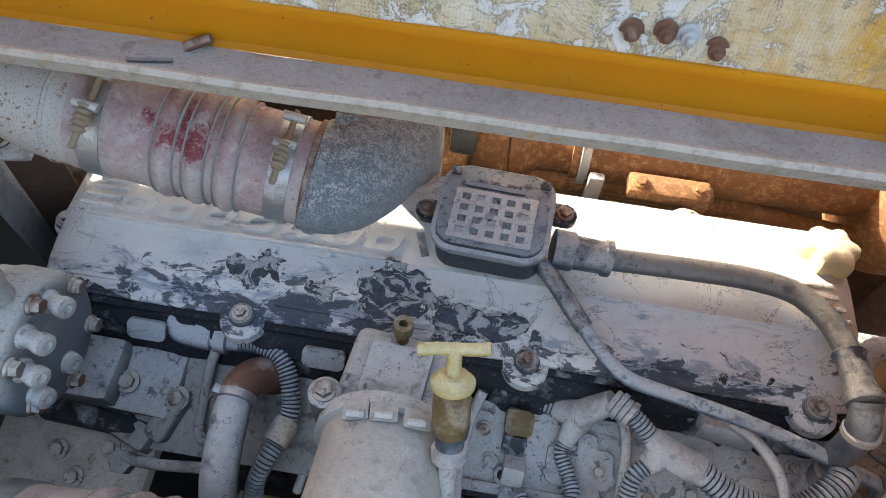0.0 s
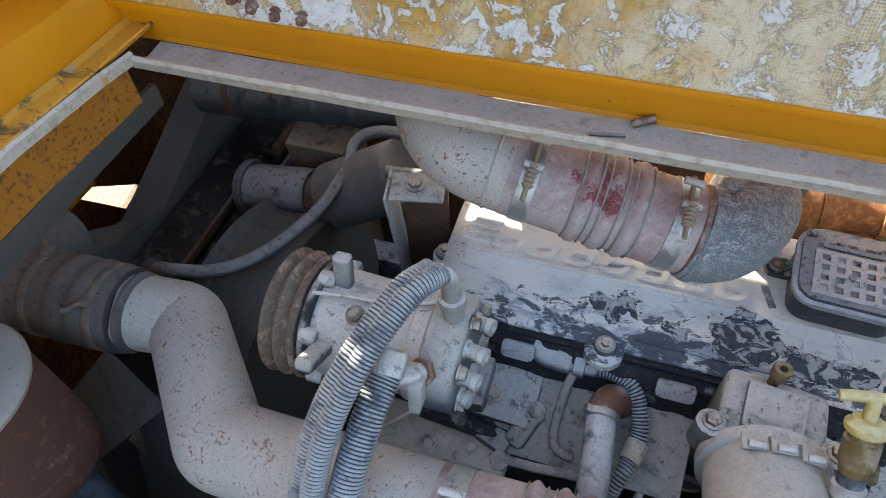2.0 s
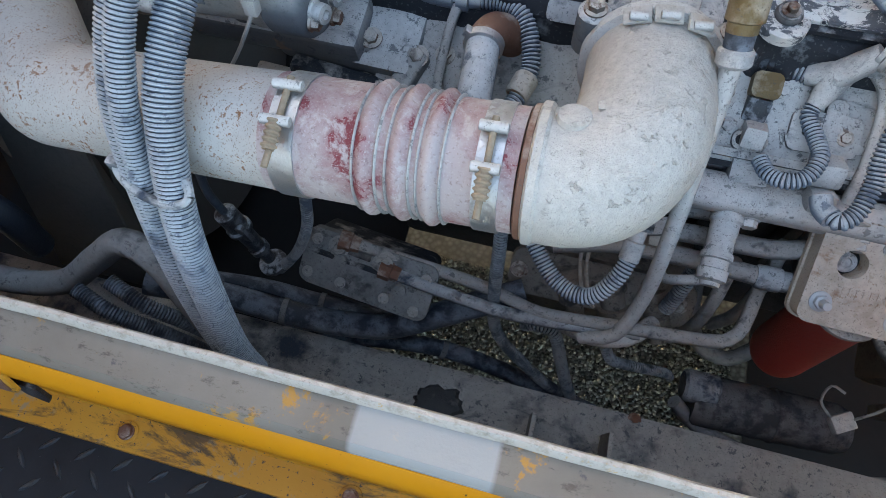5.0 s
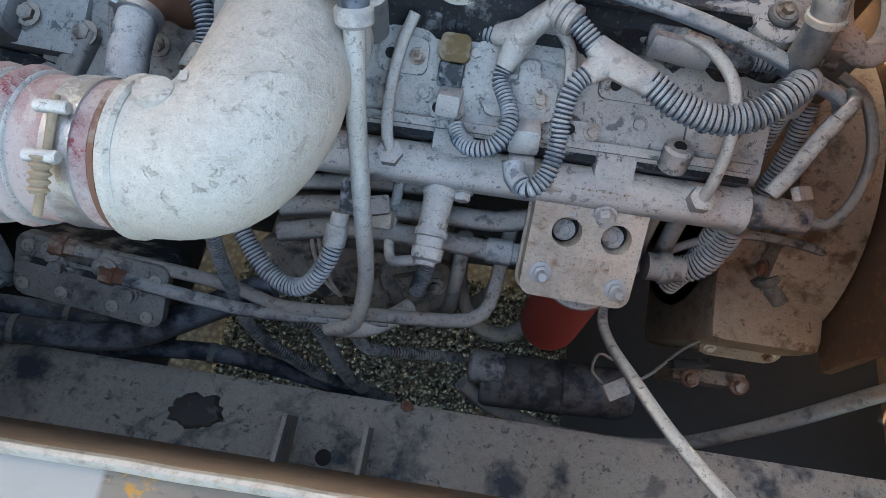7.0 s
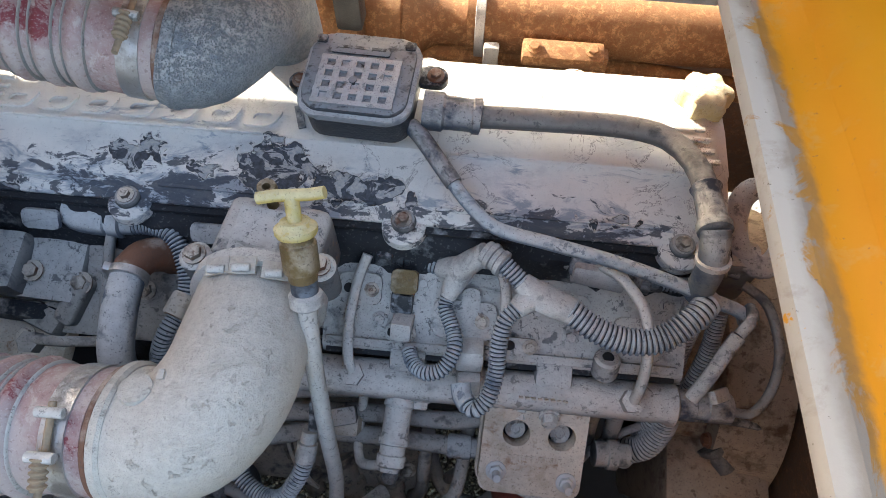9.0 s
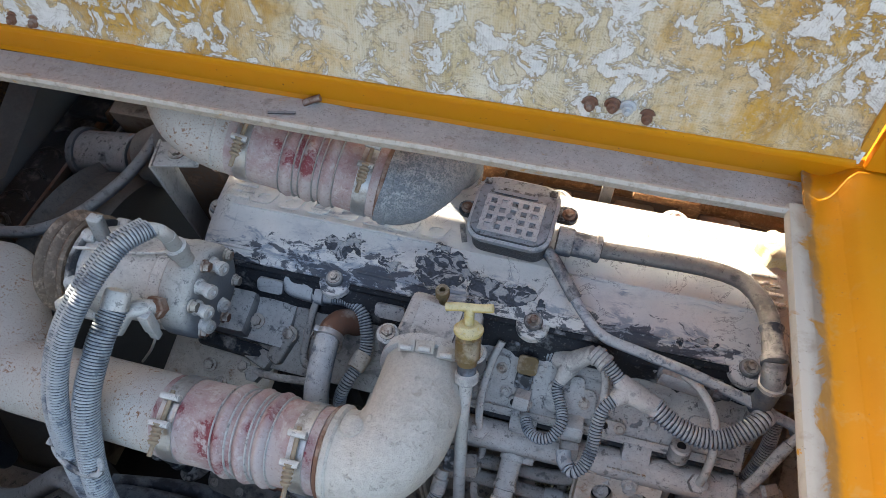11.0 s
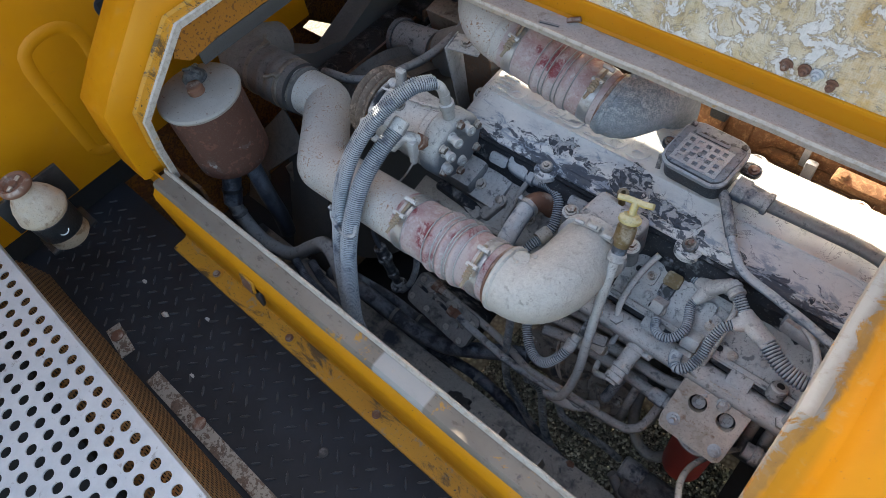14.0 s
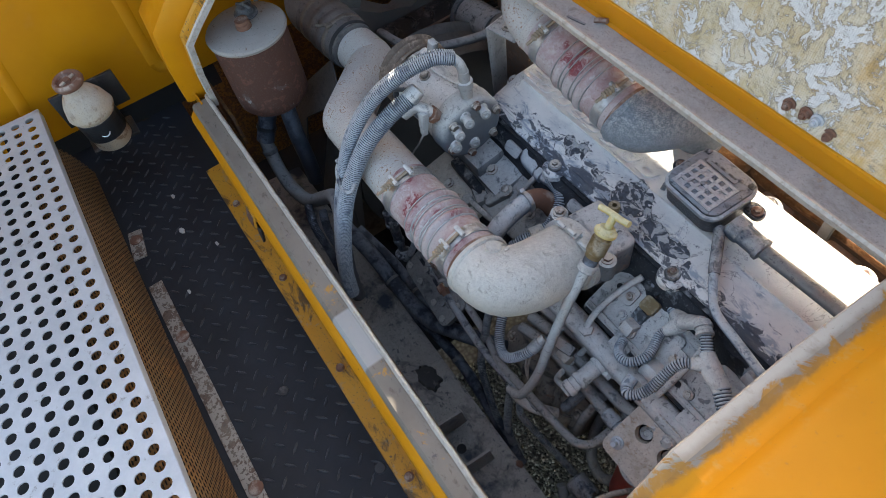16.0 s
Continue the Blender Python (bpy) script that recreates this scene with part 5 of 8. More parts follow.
    part("chip_scar", box((0.012, 0.045, 0.003), pose(-0.182, 0.13, 0.4175, 4, 0, 20), 0.001), M["frame_blue"], c)


rocker_cover()


def breather_box():
    b = thing("breather_box", (-0.08, 0.16, 0.42), "black plastic breather box with a waffle-pattern lid, dusty", "box")
    m = Matrix.Translation((-0.078, 0.155, 0.438)) @ Euler((radians(7), radians(-2), radians(-4))).to_matrix().to_4x4()
    W, D = 0.172, 0.152
    part("body", prism(rounded(W - 0.012, D - 0.012, 0.03), 0.052, m, 0.0), M["plastic_black"], b)
    part("lid_rim", prism(rounded(W, D, 0.034), 0.012, m @ pose(0, 0, 0.05), 0.004, top_only=False), M["rib_dust"], b)
    part("lid", prism(rounded(W - 0.014, D - 0.014, 0.03), 0.012, m @ pose(0, 0, 0.058), 0.005), M["lid_dust"], b)
    # walls of the waffle
    z = 0.070
    for i in range(6):
        part("waffle_rib", box((0.0105, 0.084, 0.005), m @ pose(-0.055 + i * 0.022, -0.018, z + 0.0015), 0.001), M["rib_dust"], b)
    for j in range(5):
        part("waffle_rib", box((0.122, 0.0085, 0.0052), m @ pose(0, -0.057 + j * 0.0195, z + 0.0016), 0.001), M["rib_dust"], b)
    for i in range(5):
        for j in range(4):
            if (i * 2 + j) % 5 == 0:
                part("dust_pad", box((0.013, 0.0115, 0.0015), m @ pose(-0.044 + i * 0.022, -0.047 + j * 0.0195, z), 0), M["rib_dust"], b, "pale dust caked in a waffle pocket")
    part("raised_mark", prism(rounded(0.09, 0.022, 0.004), 0.003, m @ pose(-0.005, 0.042, z), 0.001), M["lid_dust"], b)
    for i in range(3):
        part("print_bar", box((0.022, 0.005, 0.001), m @ pose(-0.03 + i * 0.026, 0.042, z + 0.0034), 0), M["plastic_black"], b)
    for x, y in ((-0.068, 0.055), (0.068, 0.055)):
        part("raised_mark", prism(rounded(0.016, 0.014, 0.003), 0.003, m @ pose(x, y, z), 0.001), M["plastic_black"], b)
    for x, y, px, py in ((0.098, 0.045, 0.034, 0.188), (-0.098, 0.01, -0.185, 0.165)):
        part("ear", prism(rounded(0.05, 0.036, 0.016), 0.012, m @ pose(x, y, 0.010), 0.003), M["plastic_black"], b)
        p = m @ Vector((x + (0.006 if x > 0 else -0.006), y, 0.022))
        bolt(b, tuple(p), (0, -0.1, 1), 0.009, 0.010, M["copper_rust"])
    part("pin", lathe([(0, 0.006), (0.006, 0.006), (0.007, 0.003)], m @ Vector((-0.005, -0.018, z)), m.to_3x3() @ Vector((0, 0, 1)), 12), M["lid_dust"], b)


# darker than rib_dust, so the waffle pockets carry their shade in colour
dusty("lid_dust", (0.03, 0.038, 0.05), (0.28, 0.31, 0.34), 0.75, rough=0.55, grain=60, patches=60.0)
breather_box()


def breather_pipe():
    p = thing("breather_pipe", (0.2, 0.13, 0.42), "blue-grey dusty breather pipe with rubber boots beside the rocker cover", "pipe")
    part("boot", lathe([(0, 0.030), (0.03, 0.030), (0.034, 0.026), (0.075, 0.025), (0.078, 0.028), (0.088, 0.028), (0.09, 0.022)], (0.014, 0.132, 0.455), (1, 0.0, -0.06), 20), M["frame_blue"], p)
    part("pipe", tube([(0.095, 0.132, 0.449), (0.20, 0.138, 0.446), (0.32, 0.140, 0.444), (0.385, 0.122, 0.446), (0.418, 0.075, 0.452), (0.428, 0.025, 0.458)], 0.0175, 16), M["rubber_grey"], p)
    part("sleeve", lathe([(0, 0.019), (0.004, 0.0225), (0.012, 0.019), (0.06, 0.020), (0.066, 0.024), (0.078, 0.024), (0.08, 0.018)], (0.427, 0.03, 0.458), (0.05, -1, 0.05), 18), M["frame_blue"], p)
    part("elbow", tube([(0.431, -0.045, 0.462), (0.434, -0.062, 0.448), (0.44, -0.075, 0.41), (0.445, -0.08, 0.34)], 0.0205, 16, 0.01), M["frame_blue"], p)
    part("clamp", lathe([(0, 0.024), (0.008, 0.024)], (0.437, -0.072, 0.432), (0.1, -0.3, -1), 18), M["steel_pipe"], p)
    c = thing("oil_filler_cap", (0.455, 0.225, 0.42), "chalky yellow lobed oil filler cap on the rocker cover", "cap")
    bm = lathe([(0, 0.040), (0.018, 0.041), (0.030, 0.036), (0.036, 0.022), (0.037, 0.0)], (0.455, 0.228, 0.418), (0, 0, 1), 36)
    for v in bm.verts:
        d = Vector((v.co.x - 0.455, v.co.y - 0.228, 0))
        v.co += d * 0.13 * math.cos(6 * math.atan2(d.y, d.x))
    part("body", bm, M["cap_yellow"], c)
    part("neck", cyl((0.455, 0.228, 0.40), (0.455, 0.228, 0.42), 0.030), M["rubber"], c)


breather_pipe()


# ---- charge-air hoses and pipes ----
def ringed(profile_pts, radius, rings, n=32, material=None, bm=None, ring_r=0.010, ring_w=0.013):
    """A hose with raised rings at parts of its length."""
    path = even_path(profile_pts, 0.004)
    L = sum((b - a).length for a, b in zip(path, path[1:]))
    radii, s = [], 0.0
    for i, p in enumerate(path):
        r = radius
        for c in rings:
            d = abs(s / L - c) * L
            if d < ring_w:
                r += ring_r * math.cos(d / ring_w * math.pi / 2)
        radii.append(r)
        if i + 1 < len(path):
            s += (path[i + 1] - p).length
    return sweep(bm or bmesh.new(), path, radii, n)


def clamp_band(parent, centre, direction, r, width=0.026, bolt_dir=(0, 0, 1), label="", metal="steel_bright"):
    """A T-bolt band clamp: strap, trunnions and the long bolt with its nut and spring."""
    d, up = Vector(direction).normalized(), Vector(bolt_dir)
    up = (up - d * up.dot(d)).normalized()
    c = Vector(centre)
    strap = part("strap", lathe([(0, r), (0.0, r + 0.0022), (width, r + 0.0022), (width, r)], c - d * (width / 2), d, 40), M[metal], parent, label or "steel strap")
    t = d.cross(up)
    q = c + up * (r + 0.011)
    for s in (-0.018, 0.03):
        part("trunnion", cyl(q + t * s - d * (width * 0.55), q + t * s + d * (width * 0.55), 0.0065, 12, 0.001), M["steel_pipe"], parent)
    part("clamp_bolt", cyl(q + t * -0.03 - up * 0.001, q + t * 0.085 - up * 0.012, 0.0042, 10), M["rope"], parent)
    path = even_path([q + t * 0.03, q + t * 0.065 - up * 0.007], 0.0018)
    part("spring", sweep(bmesh.new(), path, [0.0098 if i % 4 < 2 else 0.0072 for i in range(len(path))], 12), M["rope"], parent)
    return strap


UPR, UPL = V(-0.371, 0.126, 0.550), V(-0.624, 0.123, 0.599)
LOA, LOB = V(-0.604, -0.378, 0.380), V(-0.334, -0.375, 0.398)


def upper_hose():
    d = (UPR - UPL).normalized()
    h = thing("charge_hose", UPL, "dusty dark-red silicone charge-air hose with bright band clamps", "hose", "charge-air hoses")
    part("hose", ringed([UPL - d * 0.02, UPL.lerp(UPR, 0.5), UPR + d * 0.03], 0.0745, (0.40, 0.53, 0.66), ring_r=0.0075, ring_w=0.0125), M["silicone_red"], h)
    for s in (0.355, 0.445, 0.485, 0.575, 0.615, 0.705):
        c = UPL - d * 0.02 + d * ((UPR - UPL).length + 0.05) * s
        part("wire_ring", lathe([(0, 0.0765), (0.0015, 0.079), (0.003, 0.0765)], c, d, 40), M["steel_pipe"], h)
    clamp_band(h, UPL + d * 0.012, d, 0.075, 0.028, (0, -0.25, 0.95))
    clamp_band(h, UPR - d * 0.005, d, 0.075, 0.028, (0, -0.05, 0.99))
    part("gasket_ring", lathe([(0, 0.076), (0.002, 0.079), (0.009, 0.079), (0.011, 0.076)], UPR + d * 0.026, d, 40), M["copper_rust"], h)
    e = thing("charge_elbow", UPR, "rough blue-grey cast aluminium charge elbow", "pipe elbow")
    path = [UPR + d * 0.035, UPR + d * 0.062, UPR + V(0.092, 0.020, -0.002), UPR + V(0.118, 0.065, -0.004), UPR + V(0.126, 0.115, -0.016), UPR + V(0.127, 0.155, -0.05), UPR + V(0.127, 0.175, -0.13)]
    fine = even_path(path, 0.012)
    n = len(fine)
    part("body", sweep(bmesh.new(), fine, [0.0795 if i < 2 else 0.077 - 0.012 * i / n for i in range(n)], 36), M["elbow_grey"], e)
    part("rim", lathe([(0, 0.0815), (0.003, 0.083), (0.012, 0.083), (0.016, 0.080)], UPR + d * 0.036, d, 40), M["elbow_grey"], e)
    part("boss", lathe([(0, 0.018), (0.02, 0.017), (0.022, 0.012)], UPR + V(0.072, 0.042, 0.052), (0, 0.6, 0.8), 18), M["elbow_grey"], e)
    part("boss_bolt", hex_bolt(UPR + V(0.072, 0.0555, 0.070), (0, 0.6, 0.8), 0.007, 0.007, 1.3), M["bolt"], e)
    for k in range(4):
        part("print_bar", box((0.016, 0.0045, 0.002), pose(*(UPR + V(0.086 + 0.011 * k, 0.062 + 0.003 * k, 0.0735 - 0.0008 * k)), -32, 4, -20), 0.0005), M["rubber_dark"], e)
    p = thing("charge_pipe", UPL, "off-white steel charge pipe spotted with rust", "pipe")
    path = even_path([UPL - d * 0.005, UPL + V(-0.065, 0.002, 0.012), UPL + V(-0.125, 0.022, 0.024), UPL + V(-0.175, 0.08, 0.03), UPL + V(-0.20, 0.18, 0.02), UPL + V(-0.21, 0.32, 0.0)], 0.015)
    part("body", sweep(bmesh.new(), path, 0.0735, 34), M["pipe_rust_spots"], p)
    part("weld", lathe([(0, 0.074), (0.003, 0.076), (0.006, 0.074)], UPL - d * 0.05, d, 36), M["pipe_rust_spots"], p)


upper_hose()

BEND2, BEND1, CUFF, CUFFL = V(-1.008, -0.362, 0.318), V(-1.232, -0.142, 0.278), V(-1.345, -0.172, 0.312), V(-1.53, -0.185, 0.316)


def lower_hose():
    d = (LOB - LOA).normalized()
    h = thing("intake_hose", LOA, "dusty faded-red silicone intake hose with rusty band clamps", "hose", "charge-air hoses")
    part("hose", ringed([LOA - d * 0.012, LOA.lerp(LOB, 0.5), LOB + d * 0.03], 0.0775, (0.43, 0.56, 0.68), ring_r=0.0085, ring_w=0.011), M["silicone_red"], h)
    for s in (0.385, 0.475, 0.515, 0.605, 0.635, 0.725):
        c = LOA - d * 0.012 + d * ((LOB - LOA).length + 0.042) * s
        part("wire_ring", lathe([(0, 0.080), (0.0015, 0.082), (0.003, 0.080)], c, d, 40), M["steel_pipe"], h)
    clamp_band(h, LOA + d * 0.018, d, 0.078, 0.034, (0, -0.1, 1))
    clamp_band(h, LOB - d * 0.002, d, 0.078, 0.030, (0, -0.25, 0.96))
    part("gasket_ring", lathe([(0, 0.079), (0.002, 0.0825), (0.008, 0.0825), (0.010, 0.079)], LOB + d * 0.032, d, 40), M["copper_rust"], h)
    p = thing("intake_pipe", BEND2, "cranked off-white intake pipe speckled with brown rust", "pipe")
    seg = [LOA + d * 0.004, BEND2, BEND1, CUFF]
    path = []
    for i, q in enumerate(seg):
        if 0 < i < 3:
            a, b = (seg[i - 1] - q).normalized(), (seg[i + 1] - q).normalized()
            for k in range(7):
                t = k / 6
                path.append(q + a * 0.016 * (1 - t) ** 2 + b * 0.016 * t**2)
        else:
            path.append(q)
    fine = []
    for a, b in zip(path, path[1:]):
        n = max(1, int((b - a).length / 0.03))
        fine += [a.lerp(b, k / n) for k in range(n)]
    part("body", sweep(bmesh.new(), fine + [path[-1]], 0.0765, 36), M["pipe_rust_spots"], p)
    q = thing("intake_coupling", CUFFL, "dark dusty rubber coupling hose tied with dirt-caked straps on intake pipe", "hose")
    dd = (CUFF - CUFFL).normalized()
    part("hose", ringed([CUFF + dd * 0.02, CUFF.lerp(CUFFL, 0.5), CUFFL, CUFFL - dd * 0.02], 0.087, (0.30, 0.52), ring_r=0.004, ring_w=0.020), M["hose_dusty"], q)
    side = dd.cross(Vector((0, 0, 1))).normalized()
    over = side.cross(dd).normalized()
    for base, turn in ((CUFF - dd * 0.028, 0.5), (CUFFL + dd * 0.015, -0.5)):
        part("strap", lathe([(0, 0.0872), (0.003, 0.0895), (0.017, 0.0895), (0.020, 0.0872)], base, dd, 36), M["strap_dirty"], q, "dirt-caked tie strap")
        out = over * math.cos(turn) + side * math.sin(turn)
        tail = [base + dd * (0.010 - 0.022 * k * 0.5) + out * (0.092 + 0.004 * math.sin(k * 2.1)) + side * 0.010 * k * (1 if turn > 0 else -1) for k in range(4)]
        part("strap_tail", tube(tail, 0.006, 8, 0.008), M["strap_dirty"], q)
        part("buckle", box((0.022, 0.026, 0.012), Matrix.Translation(base + dd * 0.010 + out * 0.092), 0.004), M["strap_dirty"], q)
    part("collar", lathe([(0, 0.0765), (0.004, 0.082), (0.012, 0.082), (0.016, 0.0765)], CUFF + dd * 0.028, dd, 36), M["hose_dusty"], q)
    a = thing("air_duct", CUFFL, "dark grey moulded air-cleaner duct elbow", "duct")
    part("body", sweep(bmesh.new(), even_path([CUFFL + dd * 0.0, CUFFL - dd * 0.06, CUFFL - dd * 0.13 + V(0, 0.03, -0.02), CUFFL - dd * 0.17 + V(0, 0.10, -0.06), CUFFL - dd * 0.18 + V(0, 0.2, -0.12)], 0.015), 0.086, 32), M["shroud_grey"], a)


lower_hose()


def white_elbow():
    d = (LOB - LOA).normalized()
    e = thing("intake_elbow", LOB, "thickly dusted pale cast intake elbow leading into the manifold", "pipe elbow")
    path = [LOB + d * 0.04, LOB + d * 0.085, LOB + V(0.125, 0.018, 0.012), LOB + V(0.152, 0.066, 0.016), LOB + V(0.158, 0.13, 0.010), LOB + V(0.156, 0.200, -0.006)]
    fine = even_path(path, 0.01)
    n = len(fine)
    part("body", sweep(bmesh.new(), fine, [0.0815 + 0.002 * math.sin(math.pi * i / n) for i in range(n)], 40), M["white_dust"], e)
    part("rim", lathe([(0, 0.083), (0.003, 0.087), (0.012, 0.087), (0.016, 0.083)], LOB + d * 0.041, d, 40), M["white_dust"], e)
    part("boss", lathe([(0, 0.02), (0.008, 0.019), (0.010, 0.014)], LOB + V(0.075, 0.03, 0.081), (0, 0.25, 1), 20), M["white_dust"], e)
    for k in range(6):
        part("print_bar", box((0.008, 0.013, 0.002), pose(*(LOB + V(0.10 + 0.0135 * k, 0.050 + 0.0005 * k, 0.091)), -12, 0, 12), 0.0006), M["white_dust"], e)
    end, dn = path[-1], (path[-1] - path[-2]).normalized()
    part("flange", lathe([(0, 0.085), (0.004, 0.089), (0.012, 0.089), (0.016, 0.085)], end - dn * 0.01, dn, 36), M["white_dust"], e)
    t = thing("throttle_body", end, "grey cast inlet housing with clamp lugs and a copper stub", "housing")
    part("body", box((0.15, 0.12, 0.13), Matrix.Translation(end + V(0.004, 0.075, -0.02)) @ Euler((0, 0, radians(-6))).to_matrix().to_4x4(), 0.02, seg=3), M["cast"], t)
    part("top_plate", box((0.085, 0.075, 0.014), Matrix.Translation(end + V(0.0, 0.07, 0.052)) @ Euler((radians(8), 0, radians(-6))).to_matrix().to_4x4(), 0.004), M["cast"], t)
    for s in (-1, 1):
        q = end + V(0.085 * s, 0.03, 0.048)
        part("lug", lathe([(-0.06, 0.022), (0.0, 0.022), (0.004, 0.018)], q, (0, 0, 1), 20), M["cast"], t)
        bolt(t, q + V(0, 0, 0.004), (0, 0, 1), 0.0115, 0.013, M["bolt"], 1.35)
    part("clamp_strap", lathe([(0, 0.0893), (0.001, 0.0925), (0.020, 0.0925), (0.021, 0.0893)], end - dn * 0.012, dn, 40), M["sleeve"], t)
    for x, z in ((-0.035, 0.080), (0.0, 0.090), (0.04, 0.082)):
        part("clamp_tab", box((0.034, 0.024, 0.005), Matrix.Translation(end + V(x, 0.0, z + 0.004)) @ Euler((0.1, x * 8, 0.1)).to_matrix().to_4x4(), 0.002), M["white_dust"], t)
        part("clamp_pin", cyl(end + V(x - 0.010, -0.008, z + 0.010), end + V(x + 0.012, -0.006, z + 0.010), 0.0055, 10, 0.001), M["sleeve"], t)
    part("stub_pipe", lathe([(0, 0.0085), (0.07, 0.0085), (0.072, 0.0135), (0.088, 0.0145), (0.094, 0.013), (0.0935, 0.006), (0.08, 0.005)], V(-0.18, -0.05, 0.39), (0.02, -0.02, 1), 16), M["brass_dark"], t)
    part("cable_lug", box((0.03, 0.02, 0.02), pose(-0.145, -0.065, 0.415, 0, 0, 20), 0.004), M["white_dust"], t)


white_elbow()


def dipstick():
    s = thing("dipstick", (-0.1, -0.2, 0.4), "yellow T-handle oil dipstick in a pale dusty tube", "dipstick")
    top, ring = V(-0.106, -0.132, 0.588), V(-0.094, -0.206, 0.468)
    d = (top - ring).normalized()
    side = V(1, 0.10, 0.06).normalized()
    bm = bmesh.new()
    sweep(bm, [top - side * 0.040 + V(0, 0, -0.004), top - side * 0.02, top, top + side * 0.02, top + side * 0.040 + V(0, 0, 0.004)], 0.0075, 12)
    part("handle", bm, M["yellow_plastic"], s, "yellow T handle")
    part("stem", cyl(top, top - d * 0.035, 0.009, 12), M["yellow_plastic"], s)
    part("cap", lathe([(0, 0.024), (0.004, 0.026), (0.010, 0.026), (0.013, 0.021), (0.018, 0.018)], top - d * 0.050, d, 22), M["yellow_plastic"], s)
    part("neck", lathe([(0, 0.018), (0.012, 0.019), (0.014, 0.0225), (0.05, 0.0225), (0.052, 0.019), (0.062, 0.019)], top - d * 0.112, d, 20), M["brass_dark"], s)
    part("grip", lathe([(0, 0.017), (0.035, 0.0175), (0.04, 0.016)], ring + d * 0.012, d, 18), M["rubber_dark"], s)
    part("collar", lathe([(0, 0.018), (0.004, 0.0215), (0.018, 0.0215), (0.022, 0.018)], ring - d * 0.010, d, 18), M["sleeve"], s)
    part("tube", tube([ring, V(-0.09, -0.26, 0.36), V(-0.083, -0.315, 0.22), V(-0.08, -0.36, 0.08), V(-0.10, -0.40, -0.03), V(-0.15, -0.40, -0.09)], 0.0125, 14), M["steel_pipe"], s)
    part("foot", tube([V(-0.19, -0.36, -0.15), V(-0.13, -0.395, -0.085), V(-0.07, -0.38, -0.09), V(-0.02, -0.33, -0.12)], 0.017, 12), M["steel_pipe"], s)


dipstick()


# ---- front end: compressor, canister, fan side ----
dusty("head_dark", (0.10, 0.11, 0.125), (0.44, 0.43, 0.41), 0.80, settle_shade=0.75, patches=30.0)


def compressor():
    c = thing("ac_compressor", (-0.8, -0.13, 0.3), "dusty grey cast air-conditioning compressor with a rusty belt pulley", "compressor")
    o, ax = V(-0.966, -0.135, 0.425), V(1, 0.0, 0.0)
    prof = [(s * 0.84, r) for s, r in [(0, 0.086), (0.002, 0.108), (0.006, 0.110), (0.010, 0.106), (0.020, 0.094), (0.030, 0.106), (0.036, 0.110), (0.042, 0.106), (0.052, 0.094), (0.062, 0.106), (0.068, 0.109), (0.074, 0.104), (0.076, 0.07)]]
    part("pulley", lathe(prof, o, ax, 48), M["pulley_rust"], c, "rusty two-groove pulley")
    part("hub", lathe([(0, 0.03), (-0.006, 0.028), (-0.012, 0.012)], o, ax, 20), M["bolt"], c)
    b = V(-0.900, -0.135, 0.425)
    part("clutch_plate", lathe([(0, 0.099), (0.003, 0.103), (0.012, 0.103), (0.015, 0.096)], b, ax, 44), M["cast_dark"], c)
    part("body", lathe([(0, 0.088), (0.02, 0.094), (0.05, 0.093), (0.13, 0.090), (0.16, 0.090), (0.165, 0.095), (0.19, 0.095)], b + ax * 0.012, ax, 40), M["steel_pipe"], c)
    part("rear_head", lathe([(0, 0.095), (0.004, 0.099), (0.05, 0.098), (0.058, 0.092), (0.062, 0.080), (0.063, 0.0)], b + ax * 0.20, ax, 40), M["head_dark"], c)
    for k in range(6):
        a = radians(20 + 60 * k)
        q = b + V(0, math.cos(a) * 0.096, math.sin(a) * 0.096)
        part("ear", cyl(q + ax * 0.005, q + ax * 0.034, 0.0145, 14, 0.003), M["steel_pipe"], c)
        q = b + V(0.262, math.cos(a) * 0.08, math.sin(a) * 0.08)
        part("bolt", hex_bolt(q, ax, 0.011, 0.014, 1.25), M["bolt"], c)
    for y, z, s in ((0.02, 0.092, 1), (-0.085, 0.055, 1)):
        q = b + V(0.055, y, z)
        bm = box((0.03, 0.022, 0.075), Matrix.Translation(q + V(-0.01, y * 0.25, z * 0.22)) @ Euler((-math.atan2(y, z), 0, 0)).to_matrix().to_4x4(), 0.008, seg=3)
        part("mount_ear", bm, M["cast"], c)
    part("mount_ear", box((0.07, 0.05, 0.05), Matrix.Translation(b + V(0.12, 0.01, -0.11)), 0.01), M["cast"], c)
    bolt(c, b + V(0.085, -0.03, 0.086), (0, -0.3, 0.95), 0.0125, 0.012, M["bolt"], 1.3)
    part("wire", tube([b + V(0.01, -0.02, 0.105), b + V(0.06, -0.01, 0.102), b + V(0.13, 0.0, 0.098), b + V(0.20, 0.02, 0.10)], 0.0035, 8), M["steel_pipe"], c)
    # ports and fittings on the rear head
    for y, z, l in ((-0.052, 0.032, 0.042), (-0.02, 0.06, 0.045), (0.035, 0.055, 0.04), (-0.062, -0.018, 0.03), (0.0, -0.05, 0.02)):
        q = b + V(0.255, y, z)
        part("port", lathe([(0, 0.016), (0.012, 0.016), (0.014, 0.0125), (l - 0.012, 0.0125), (l - 0.010, 0.0145), (l, 0.014), (l + 0.001, 0.007), (l - 0.006, 0.006)], q, V(1, -0.25, 0.12), 14), M["steel_pipe"], c)
    v = b + V(0.235, 0.008, 0.10)
